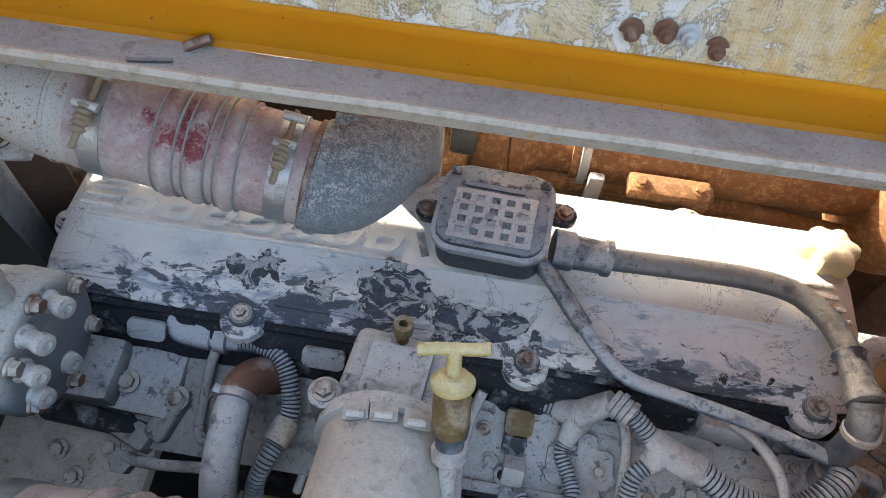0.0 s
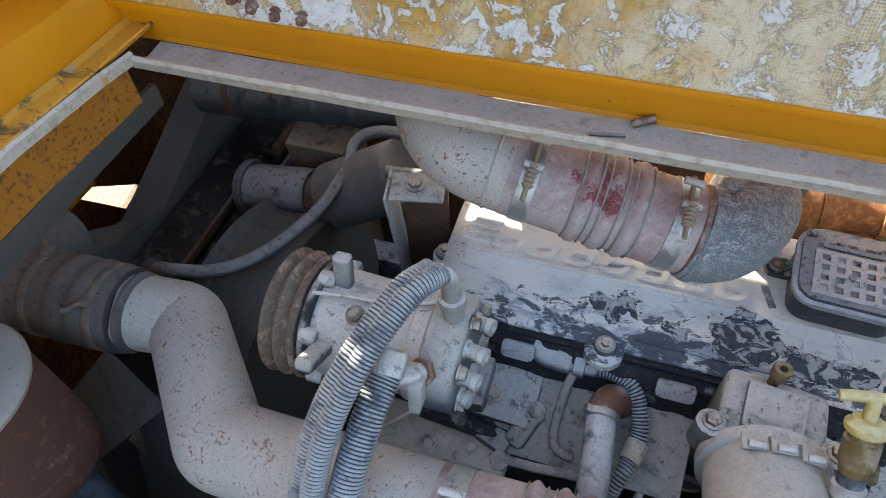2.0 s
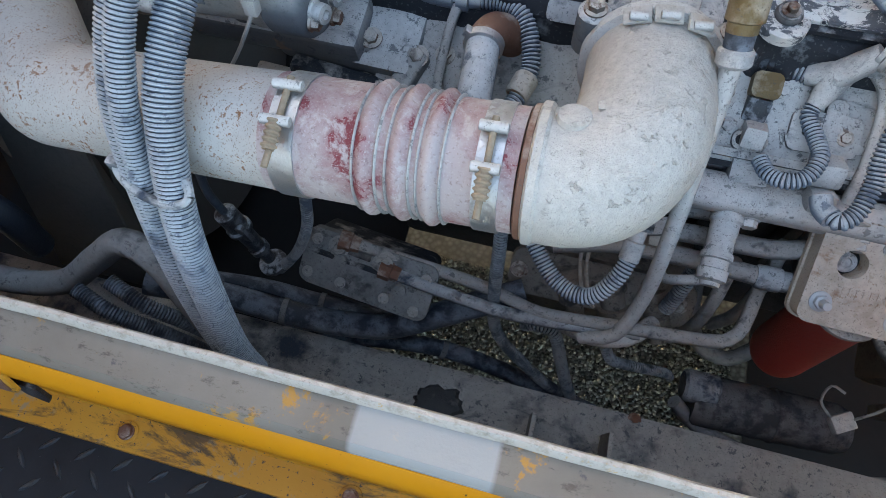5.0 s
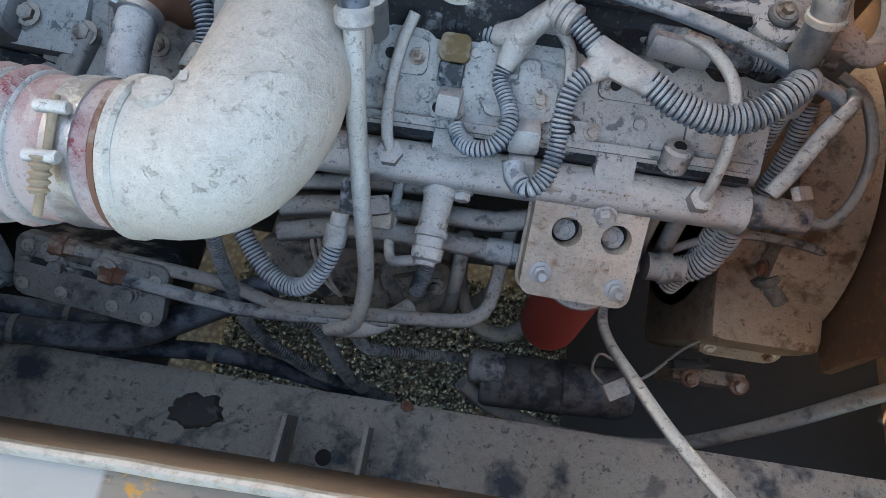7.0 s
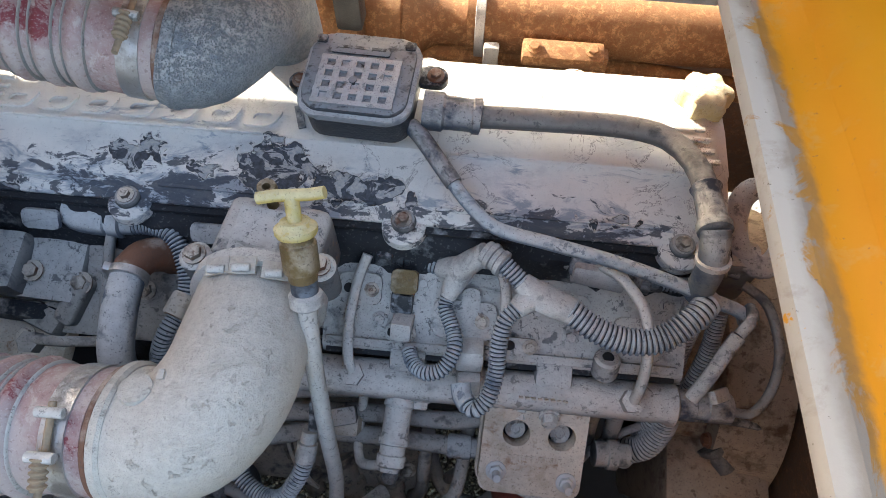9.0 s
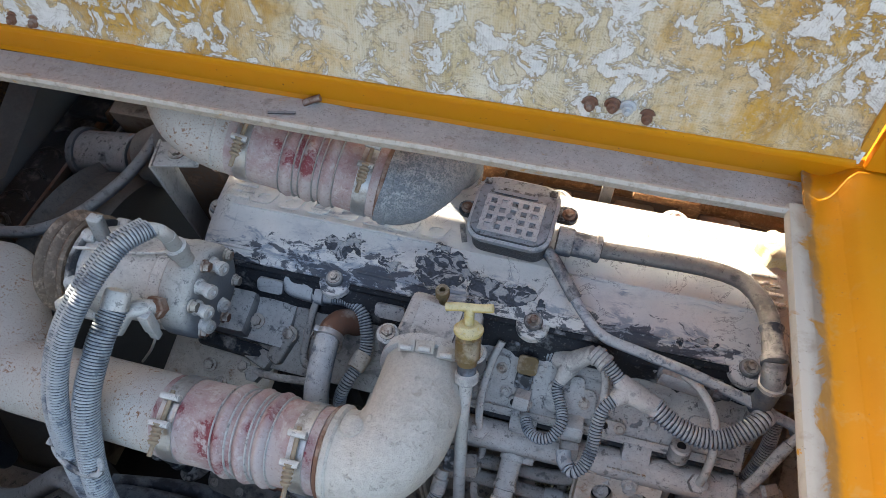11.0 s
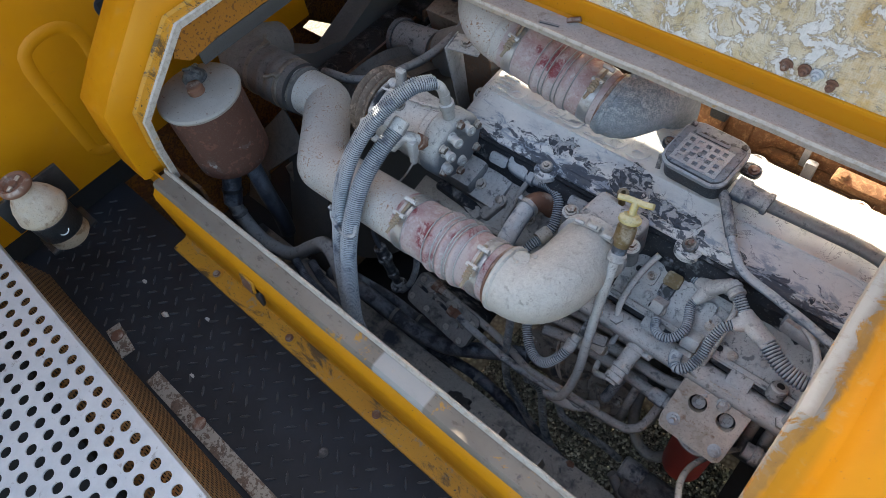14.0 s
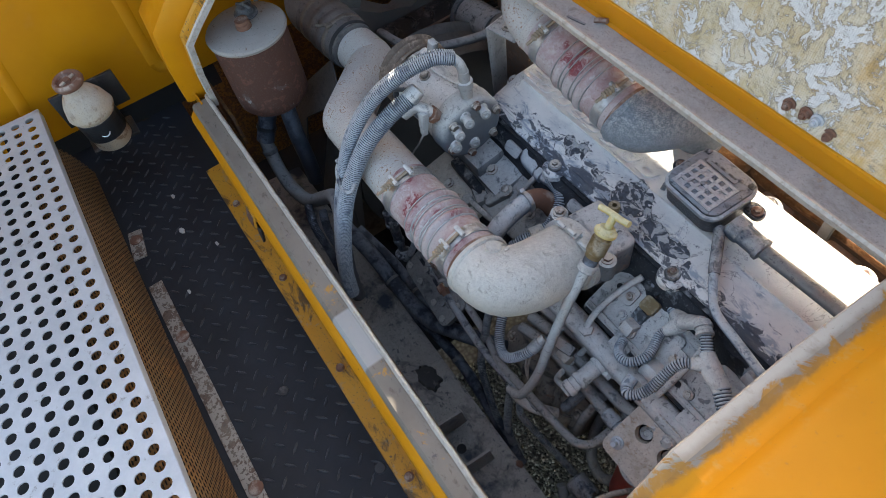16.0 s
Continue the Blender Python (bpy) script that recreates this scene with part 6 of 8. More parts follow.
    part("fitting", lathe([(0, 0.017), (0.03, 0.017), (0.032, 0.021), (0.052, 0.021), (0.054, 0.015), (0.085, 0.0145)], v, (0, -0.05, 1), 16), M["steel_pipe"], c)
    # block joining the second fitting
    part("fitting", lathe([(0, 0.022), (0.02, 0.023), (0.022, 0.019), (0.03, 0.019)], b + V(0.215, -0.085, 0.07), (0, -0.6, 0.8), 6), M["copper_rust"], c)
    part("hose_end", tube([b + V(0.215, -0.098, 0.088), b + V(0.205, -0.112, 0.108), b + V(0.185, -0.125, 0.105), b + V(0.17, -0.155, 0.085)], 0.0165, 14, 0.008), M["steel_pipe"], c)
    part("hose_end", tube([v + V(0, -0.004, 0.08), v + V(-0.003, -0.010, 0.108), v + V(-0.02, -0.02, 0.122), v + V(-0.045, -0.03, 0.122)], 0.0135, 14, 0.008), M["steel_pipe"], c)
    part("plug", box((0.022, 0.020, 0.05), pose(-0.680, -0.258, 0.508, -8, 0, 0), 0.003), M["sleeve"], c)
    part("plug", box((0.018, 0.016, 0.03), pose(-0.684, -0.260, 0.470, -8, 0, 0), 0.003), M["sleeve"], c)
    part("lead", tube([(-0.684, -0.260, 0.46), (-0.70, -0.262, 0.43), (-0.735, -0.262, 0.37), (-0.775, -0.262, 0.31), (-0.815, -0.255, 0.25)], 0.0028, 8, 0.01), M["sleeve"], c)
    part("rating_plate", box((0.03, 0.0015, 0.045), pose(b.x + 0.10, b.y - 0.0915, b.z + 0.01), 0), M["hose_blue"], c)
    k = thing("ac_bracket", (-0.62, -0.08, 0.2), "grey cast compressor bracket bolted to the engine", "bracket")
    part("plate", box((0.24, 0.14, 0.05), pose(-0.64, -0.075, 0.248, 20, 0, -2), 0.012), M["cast"], k)
    part("leg", box((0.30, 0.10, 0.06), pose(-0.76, -0.10, 0.27, 10), 0.015), M["cast"], k)
    for x, y, z in ((-0.60, -0.110, 0.268), (-0.565, -0.03, 0.295), (-0.70, -0.12, 0.262), (-0.70, -0.03, 0.295)):
        bolt(k, (x, y, z), (0, -0.3, 0.95), 0.012, 0.012, M["bolt"])
    part("arm", box((0.20, 0.03, 0.03), pose(-0.63, -0.16, 0.215, 0, 8, 0), 0.008), M["cast_dark"], k)


compressor()


def compressor_hoses():
    a = thing("ac_hose", (-0.72, -0.6, 0), "split corrugated conduit over the compressor hose, pale with dust", "hose", "compressor hoses")
    pts = [(-0.690, -0.140, 0.643), (-0.716, -0.195, 0.652), (-0.750, -0.285, 0.618), (-0.776, -0.365, 0.555), (-0.786, -0.44, 0.46), (-0.776, -0.505, 0.33), (-0.762, -0.555, 0.20), (-0.745, -0.595, 0.06), (-0.735, -0.61, -0.06)]
    loom("conduit", pts, 0.0195, a, 0.0056, 0.0022)
    pts2 = [(p[0] + 0.018, p[1] - 0.006, p[2] + 0.010) for p in pts[:5]] + [(p[0] + 0.008, p[1] - 0.002, p[2]) for p in pts[5:]]
    loom("conduit", pts2, 0.0175, a, 0.0056, 0.0022)
    b = thing("ac_hose", (-0.7, -0.6, 0), "thick corrugated conduit over the compressor hose, pale with dust", "hose", "compressor hoses")
    pts = [(-0.715, -0.270, 0.565), (-0.722, -0.33, 0.54), (-0.728, -0.41, 0.485), (-0.724, -0.475, 0.41), (-0.716, -0.53, 0.32), (-0.712, -0.575, 0.18), (-0.71, -0.605, 0.05), (-0.705, -0.615, -0.06)]
    loom("conduit", pts, 0.0235, b, 0.0056, 0.0022)
    part("cuff", lathe([(0, 0.0245), (0.03, 0.0225), (0.034, 0.019)], pts[0], (0.05, 0.8, 0.5), 18), M["steel_pipe"], b)
    t = thing("cable_tie", (-0.745, -0.49, 0.4), "blue-grey cable tie round both compressor hoses", "cable tie")
    path = []
    for k in range(33):
        a_ = 2 * math.pi * k / 32
        path.append(V(-0.748 + 0.056 * math.cos(a_), -0.492 - 0.012 * math.cos(a_) + 0.024 * math.sin(a_) * 0.9, 0.392 + 0.024 * math.sin(a_) * 0.45))
    part("strap", sweep(bmesh.new(), path, 0.0062, 8, caps=False), M["frame_blue"], t)
    part("head", box((0.02, 0.014, 0.02), pose(-0.803, -0.482, 0.392), 0.003), M["frame_blue"], t)
    h = thing("hanging_connector", (-0.80, -0.38, 0.0), "black dusty plug hanging on its wires below the intake pipe", "connector")
    top, low = V(-0.823, -0.38, 0.06), V(-0.784, -0.382, -0.16)
    part("body", lathe([(0, 0.014), (0.004, 0.021), (0.05, 0.021), (0.054, 0.025), (0.064, 0.025), (0.067, 0.018), (0.13, 0.0165), (0.134, 0.020), (0.15, 0.020), (0.152, 0.014), (0.19, 0.013)], top, low - top, 16), M["plastic_black"], h)
    part("flange", lathe([(0, 0.022), (0.003, 0.030), (0.012, 0.030), (0.015, 0.016)], low + V(-0.004, 0, 0.02), low - top, 18), M["plastic_black"], h)
    part("clip", box((0.016, 0.012, 0.05), Matrix.Translation(top + V(0.028, -0.012, -0.05)) @ Euler((0, -0.18, 0)).to_matrix().to_4x4(), 0.003), M["plastic_black"], h)
    part("lead", tube([top, (-0.832, -0.375, 0.13), (-0.82, -0.36, 0.22), (-0.79, -0.34, 0.30)], 0.008, 10), M["rubber_dark"], h)
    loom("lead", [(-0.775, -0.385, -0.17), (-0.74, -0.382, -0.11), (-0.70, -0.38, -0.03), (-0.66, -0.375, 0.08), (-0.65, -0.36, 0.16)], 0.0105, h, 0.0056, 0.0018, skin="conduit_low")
    g = thing("heater_hose", (-1.0, -0.56, 0.05), "thick plain grey rubber hose looping along the sill", "hose")
    part("hose", tube([(-1.306, -0.576, 0.134), (-1.275, -0.583, 0.06), (-1.20, -0.583, -0.005), (-1.08, -0.564, 0.008), (-0.98, -0.53, 0.095), (-0.905, -0.51, 0.160), (-0.84, -0.525, 0.155), (-0.795, -0.56, 0.07), (-0.775, -0.585, -0.06), (-0.77, -0.59, -0.2)], 0.0235, 16), M["rubber_grey"], g)
    for p, dr in (((-1.293, -0.58, 0.10), (0.35, -0.07, -0.9)),):
        part("clamp", lathe([(0, 0.0245), (0.001, 0.0265), (0.014, 0.0265), (0.015, 0.0245)], p, dr, 24), M["hose_grey"], g)
    for k, (y, z) in enumerate(((-0.60, 0.02), (-0.572, 0.0))):
        u = thing("wiring_conduit", (-0.9, y, z), "thin dark corrugated wiring conduit beside the sill", "conduit", "dark conduits")
        part("conduit", conduit([(-1.02 + 0.05 * k, y + 0.02, 0.05), (-0.95 + 0.05 * k, y, 0.03), (-0.88 + 0.04 * k, y, -0.03), (-0.82 + 0.03 * k, y, -0.12)], 0.0145, 0.0056, 0.002, 12), M["rubber_dark"], u)


compressor_hoses()


def canister():
    c = thing("air_canister", (-1.33, -0.477, 0.25), "brown rusty oil-bath canister with a dusty grey lid and wing bolt", "canister")
    o = (-1.33, -0.477, 0.0)
    part("body", lathe([(0.262, 0.085), (0.268, 0.105), (0.285, 0.117), (0.32, 0.1185), (0.525, 0.1185), (0.53, 0.112)], o, (0, 0, 1), 44), M["can_rust"], c)
    part("lid", lathe([(0.526, 0.118), (0.528, 0.124), (0.536, 0.126), (0.543, 0.122), (0.548, 0.10), (0.549, 0.0)], o, (0, 0, 1), 48), M["can_lid"], c)
    part("stud_nut", lathe([(0, 0.024), (0.014, 0.024), (0.016, 0.021), (0.026, 0.021), (0.028, 0.012)], (-1.322, -0.482, 0.549), (0, 0, 1), 20), M["copper_rust"], c)
    n = thing("wing_nut", (-1.37, -0.455, 0.55), "dusty grey lobed hand nut lying on the canister lid", "nut")
    part("hub", lathe([(0, 0.036), (0.006, 0.037), (0.010, 0.030), (0.022, 0.027), (0.030, 0.020), (0.032, 0.0)], (-1.376, -0.450, 0.5492), (0.1, 0, 1), 22), M["hose_grey"], n)
    for a in (0.4, 2.0, 3.54):
        part("lobe", box((0.030, 0.012, 0.022), Matrix.Translation((-1.374 + 0.014 * math.cos(a), -0.450 + 0.014 * math.sin(a), 0.574)) @ Euler((0, 0.25, a)).to_matrix().to_4x4(), 0.005, seg=3), M["hose_grey"], n)
    part("outlet", tube([(-1.325, -0.50, 0.27), (-1.318, -0.53, 0.22), (-1.306, -0.576, 0.134)], 0.031, 16), M["rubber_dark"], c)
    part("outlet_clamp", lathe([(0, 0.034), (0.012, 0.034)], (-1.313, -0.550, 0.184), (0.13, -0.5, -0.95), 20), M["black_metal"], c)
    part("side_pipe", tube([(-1.26, -0.47, 0.275), (-1.24, -0.48, 0.15), (-1.23, -0.48, 0.02), (-1.25, -0.48, -0.1)], 0.028, 14), M["rubber_dark"], c)
    part("bracket", box((0.10, 0.05, 0.02), pose(-1.45, -0.52, 0.30), 0.003), M["rust_brown"], c)


canister()


def fan_side():
    s = thing("fan_shroud", (-1.05, 0.2, 0), "grey sheet-metal fan shroud round a dark fan opening", "shroud")
    cy, cz, cx, R = 0.055, -0.19, -1.13, 0.41
    part("ring", lathe([(0, R - 0.004), (0.002, R + 0.002), (-0.05, R + 0.003), (-0.06, R), (-0.15, R - 0.004), (-0.18, R + 0.02), (-0.18, R + 0.014), (-0.15, R - 0.010), (-0.06, R - 0.006)], (cx, cy, cz), (1, 0, 0), 72), M["shroud_dark"], s)
    part("back_sheet", box((0.006, 1.2, 0.9), pose(cx - 0.185, 0.25, -0.36), 0), M["shroud_brown"], s)
    f = thing("cooling_fan", (cx - 0.08, cy, cz), "dark engine cooling fan behind the belt pulley", "fan")
    part("hub", cyl((cx - 0.14, cy, cz), (cx - 0.04, cy, cz), 0.10, 28, 0.01), M["black_metal"], f)
    # black disc and blades: the opening's shade is in their colour
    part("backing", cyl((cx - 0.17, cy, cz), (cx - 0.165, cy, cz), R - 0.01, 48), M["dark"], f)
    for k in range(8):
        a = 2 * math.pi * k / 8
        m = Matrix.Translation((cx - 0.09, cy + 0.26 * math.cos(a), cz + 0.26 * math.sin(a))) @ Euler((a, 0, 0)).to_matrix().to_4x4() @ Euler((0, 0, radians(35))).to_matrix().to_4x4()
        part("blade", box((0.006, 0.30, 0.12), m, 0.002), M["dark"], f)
    # side struts of the shroud, slanting grey sheet below the intake pipe
    for pts in ([(-1.34, -0.26, 0.24), (-1.10, -0.33, 0.15), (-1.06, -0.43, -0.10), (-1.06, -0.44, -0.40), (-1.34, -0.46, -0.30)], [(-1.34, -0.46, -0.10), (-1.34, -0.40, 0.10), (-1.20, -0.30, 0.22), (-1.36, -0.24, 0.26), (-1.50, -0.34, 0.10), (-1.50, -0.46, -0.10)]):
        bm = bmesh.new()
        bm.faces.new([bm.verts.new(p) for p in pts])
        part("side_sheet", thick(bm, 0.006), M["shroud_dark"], s)
    r = thing("radiator", (-1.58, 0.45, -0.3), "black finned radiator core with a dusty top tank", "radiator")
    part("tank", box((0.125, 0.62, 0.10), pose(-1.522, 0.34, 0.060), 0.012), M["black_metal"], r)
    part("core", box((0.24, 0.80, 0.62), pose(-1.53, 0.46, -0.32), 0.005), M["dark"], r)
    part("tray", box((0.15, 0.15, 0.03), pose(-1.475, 0.56, 0.122), 0.008), M["black_metal"], r)
    part("tray_lip", box((0.014, 0.15, 0.05), pose(-1.405, 0.56, 0.132, 0, 12, 0), 0.004), M["rust_brown"], r)
    part("bar", box((0.013, 0.60, 0.028), pose(-1.452, 0.33, 0.098), 0.004), M["rust_brown"], r, "rusty edge bar")
    part("bar", box((0.046, 0.60, 0.03), pose(-1.420, 0.33, 0.066), 0.006), M["black_metal"], r)
    part("bar", box((0.010, 0.60, 0.034), pose(-1.391, 0.33, 0.074), 0.003), M["frame_blue"], r)
    part("shelf", box((0.14, 0.36, 0.02), pose(-1.315, 0.24, 0.040, 0, 6, 0), 0.004), M["shroud_brown"], r)
    for k in range(7):
        part("dent_rib", tube([(-1.565, 0.08 + 0.085 * k, 0.110), (-1.54, 0.095 + 0.085 * k, 0.112), (-1.51, 0.092 + 0.085 * k, 0.112), (-1.485, 0.07 + 0.085 * k, 0.110)], 0.006, 8), M["black_metal"], r)
    d = thing("upper_duct", (-1.6, 0.2, 0.2), "smooth dark grey moulded cover beside the radiator", "duct")
    outline = [(-0.06, 0.24), (0.0, 0.205), (0.076, 0.157), (0.14, 0.108), (0.165, 0.098), (0.216, 0.117), (0.385, 0.179), (0.544, 0.245), (0.72, 0.31), (0.72, -0.1), (-0.06, -0.1)]
    turn = Matrix(((0, 0, 1, 0), (1, 0, 0, 0), (0, 1, 0, 0), (0, 0, 0, 1)))
    part("body", prism(outline, 0.105, Matrix.Translation((-1.705, 0, 0)) @ turn, 0.035, seg=4), M["duct_grey"], d)
    part("flap", prism([(0.29, -0.02), (0.41, -0.002), (0.50, -0.06), (0.50, -0.165)], 0.004, Matrix.Translation((-2.06, 0, 0)) @ turn), M["yellow_shaded"], d)
    fh = thing("far_hose", (-1.3, 0.55, 0.3), "dusty brown ringed charge hose running under the hood spine", "hose")
    part("hose", ringed([(-1.62, 0.56, 0.26), (-1.3, 0.56, 0.30), (-0.98, 0.56, 0.34)], 0.072, (0.25, 0.42, 0.58, 0.75), ring_r=0.006, ring_w=0.014), M["hose_grey"], fh)
    part("clamp", lathe([(0, 0.074), (0.001, 0.077), (0.02, 0.077), (0.021, 0.074)], (-1.52, 0.56, 0.2725), (1, 0, 0.125), 30), M["rust_brown"], fh)
    h = thing("radiator_hose", (-1.3, 0.36, 0.1), "dark blue-grey coolant hose with a banded clamp", "hose")
    part("hose", cyl((-1.40, 0.36, 0.115), (-1.215, 0.36, 0.145), 0.068, 28, 0.004), M["rubber"], h)
    part("flange", cyl((-1.418, 0.36, 0.112), (-1.395, 0.36, 0.116), 0.079, 28, 0.003), M["hose_grey"], h)
    part("cuff", cyl((-1.215, 0.36, 0.145), (-1.15, 0.36, 0.155), 0.058, 24, 0.004), M["rust_brown"], h)
    part("neck", cyl((-1.16, 0.36, 0.153), (-0.96, 0.38, 0.27), 0.088, 30, 0.006), M["shroud_grey"], h)
    t = thing("coolant_tube", (-1.2, 0.2, 0.25), "grey rubber tube looping across the radiator", "tube")
    part("tube", tube([(-1.46, 0.03, 0.15), (-1.385, -0.027, 0.245), (-1.263, 0.0, 0.25), (-1.18, 0.077, 0.252), (-1.12, 0.22, 0.255), (-1.10, 0.36, 0.27), (-1.11, 0.43, 0.285), (-1.06, 0.46, 0.31), (-0.95, 0.44, 0.34), (-0.85, 0.42, 0.37)], 0.0155, 12), M["rubber_grey"], t)
    part("tube", tube([(-1.10, 0.35, 0.268), (-1.04, 0.35, 0.29), (-0.95, 0.33, 0.32), (-0.86, 0.31, 0.35)], 0.0155, 12), M["rubber_grey"], t)
    b = thing("pipe_bracket", (-0.82, 0.13, 0.3), "dusty folded steel bracket with one bolt under the charge pipe", "bracket")
    part("top", box((0.10, 0.07, 0.006), pose(-0.815, 0.125, 0.512, 0, 0, 12), 0.002), M["steel_pipe"], b)
    part("leg", box((0.006, 0.08, 0.30), pose(-0.862, 0.12, 0.362, 0, -4, 12), 0.002), M["steel_pipe"], b)
    part("web", box((0.09, 0.006, 0.28), pose(-0.815, 0.155, 0.37, 0, 0, 12), 0.002), M["rust_brown"], b)
    bolt(b, (-0.82, 0.125, 0.516), (0, 0, 1), 0.0125, 0.012, M["bolt"], 1.5)
    p = thing("support_plate", (-1.0, 0.4, 0.2), "dusty flat steel plates and rusty stays behind the fan", "plate")
    part("plate", box((0.17, 0.10, 0.16), pose(-1.235, 0.49, 0.165, 8, 0, 0), 0.008), M["shroud_brown"], p)
    part("stay", box((0.06, 0.5, 0.03), pose(-0.85, 0.55, 0.30, 0, 20, 30), 0.005), M["rust"], p)
    part("stay", box((0.05, 0.6, 0.03), pose(-1.0, 0.62, 0.34, 8, 10, 40), 0.005), M["rust"], p)
    # bulkhead and far sheet added to keep this end dark; gap shows lit ground
    w = thing("bay_wall", (-2.1, 0.2, 0), "plain dark yellow bulkhead added to close the engine bay, with an opening", "wall", kind="structure")
    gap = [(0.335, -0.105), (0.383, -0.096), (0.558, -0.252), (0.456, -0.275)]
    part("sheet", holed([(-0.80, -0.80), (1.2, -0.80), (1.2, 1.0), (-0.80, 1.0)], [gap], 0.02, Matrix.Translation((-2.11, 0, 0)) @ turn), M["yellow_shaded"], w)
    part("far_sheet", box((1.3, 0.02, 1.6), pose(-1.55, 0.95, -0.02), 0), M["rust_brown"], w)


fan_side()


# ---- intake side: rail, filter, looms and pipes ----
def wire(name, pts, r, material, label, category="cable", group="", n=10):
    t = thing(name, pts[len(pts) // 2], label, category, group)
    part("line", tube(pts, r, n, 0.015), M[material], t)
    if category == "hose":
        a, b = Vector(pts[2]), Vector(pts[3])
        part("clamp", lathe([(0, r + 0.0005), (0.001, r + 0.0025), (0.012, r + 0.0025), (0.013, r + 0.0005)], a, b - a, 20), M["hose_grey"], t)
    return t


def fuel_rail():
    f = thing("fuel_rail", (0.15, -0.2, 0.15), "dusty blue-grey tubular fuel rail on two saddles along the engine", "fuel rail")
    part("rail", lathe([(0, 0.028), (0.004, 0.032), (0.62, 0.032), (0.655, 0.032), (0.66, 0.036), (0.668, 0.036), (0.672, 0.030)], (-0.215, -0.203, 0.176), (1, 0.012, -0.012), 26), M["steel_pipe"], f)
    part("sensor", lathe([(0, 0.026), (0.03, 0.026), (0.032, 0.022), (0.05, 0.022), (0.052, 0.025), (0.09, 0.024), (0.092, 0.012)], (0.455, -0.195, 0.170), (1, 0.02, -0.02), 18), M["frame_blue"], f)
    part("end_wire", tube([(0.54, -0.193, 0.168), (0.575, -0.20, 0.17), (0.60, -0.17, 0.20), (0.60, -0.12, 0.25), (0.575, -0.06, 0.285), (0.54, -0.03, 0.29)], 0.008, 10, 0.012), M["rubber_grey"], f)
    for x in (0.02, 0.255):
        part("saddle", box((0.06, 0.06, 0.05), pose(x, -0.165, 0.195, 30), 0.01), M["cast"], f)
    for x in (-0.065, 0.378):
        part("nut", lathe([(0, 0.019), (0.022, 0.019), (0.024, 0.013)], (x, -0.207, 0.195), (0, -0.25, 1), 6), M["steel_pipe"], f)
    for i in range(8):
        part("print_bar", box((0.0065, 0.002, 0.006 + 0.004 * (i % 3)), pose(0.205 + 0.010 * i, -0.2195, 0.2035, 32), 0), M["filter_head"], f)
    for x in (0.045, 0.21):
        part("plug", hex_bolt((x, -0.225, 0.155), (0, -0.9, -0.2), 0.013, 0.016, 1.25), M["steel_pipe"], f)
    part("plug", hex_bolt((0.255, -0.232, 0.165), (0, -0.8, 0.3), 0.013, 0.02, 1.3), M["steel_pipe"], f)
    # pressure regulator
    a, b = V(0.012, -0.225, 0.155), V(0.006, -0.335, 0.118)
    d = (b - a).normalized()
    part("regulator", lathe([(0, 0.024), (0.012, 0.026), (0.016, 0.0225), (0.062, 0.022), (0.066, 0.025), (0.074, 0.025), (0.076, 0.021), (0.09, 0.021), (0.092, 0.024), (0.108, 0.023), (0.112, 0.016), (0.118, 0.015), (0.118, 0.007)], a, d, 22), M["steel_pipe"], f)
    part("return_tube", tube([(-0.052, -0.19, 0.14), (-0.056, -0.225, 0.10), (-0.06, -0.275, 0.06), (-0.052, -0.31, 0.055), (-0.03, -0.322, 0.085), (0.0, -0.325, 0.112)], 0.0085, 10, 0.01), M["steel_pipe"], f)
    for pts in ([(-0.065, -0.208, 0.21), (-0.072, -0.19, 0.235), (-0.075, -0.14, 0.262), (-0.068, -0.087, 0.29), (-0.055, -0.05, 0.315)],
                [(0.378, -0.212, 0.21), (0.380, -0.200, 0.25), (0.376, -0.17, 0.31), (0.365, -0.12, 0.345), (0.335, -0.075, 0.352), (0.305, -0.05, 0.345)],
                [(0.165, -0.19, 0.20), (0.168, -0.15, 0.25), (0.165, -0.08, 0.30), (0.145, -0.045, 0.315), (0.12, -0.04, 0.32)]):
        part("injector_pipe", tube(pts, 0.0085, 12, 0.01), M["steel_pipe"], f)


fuel_rail()


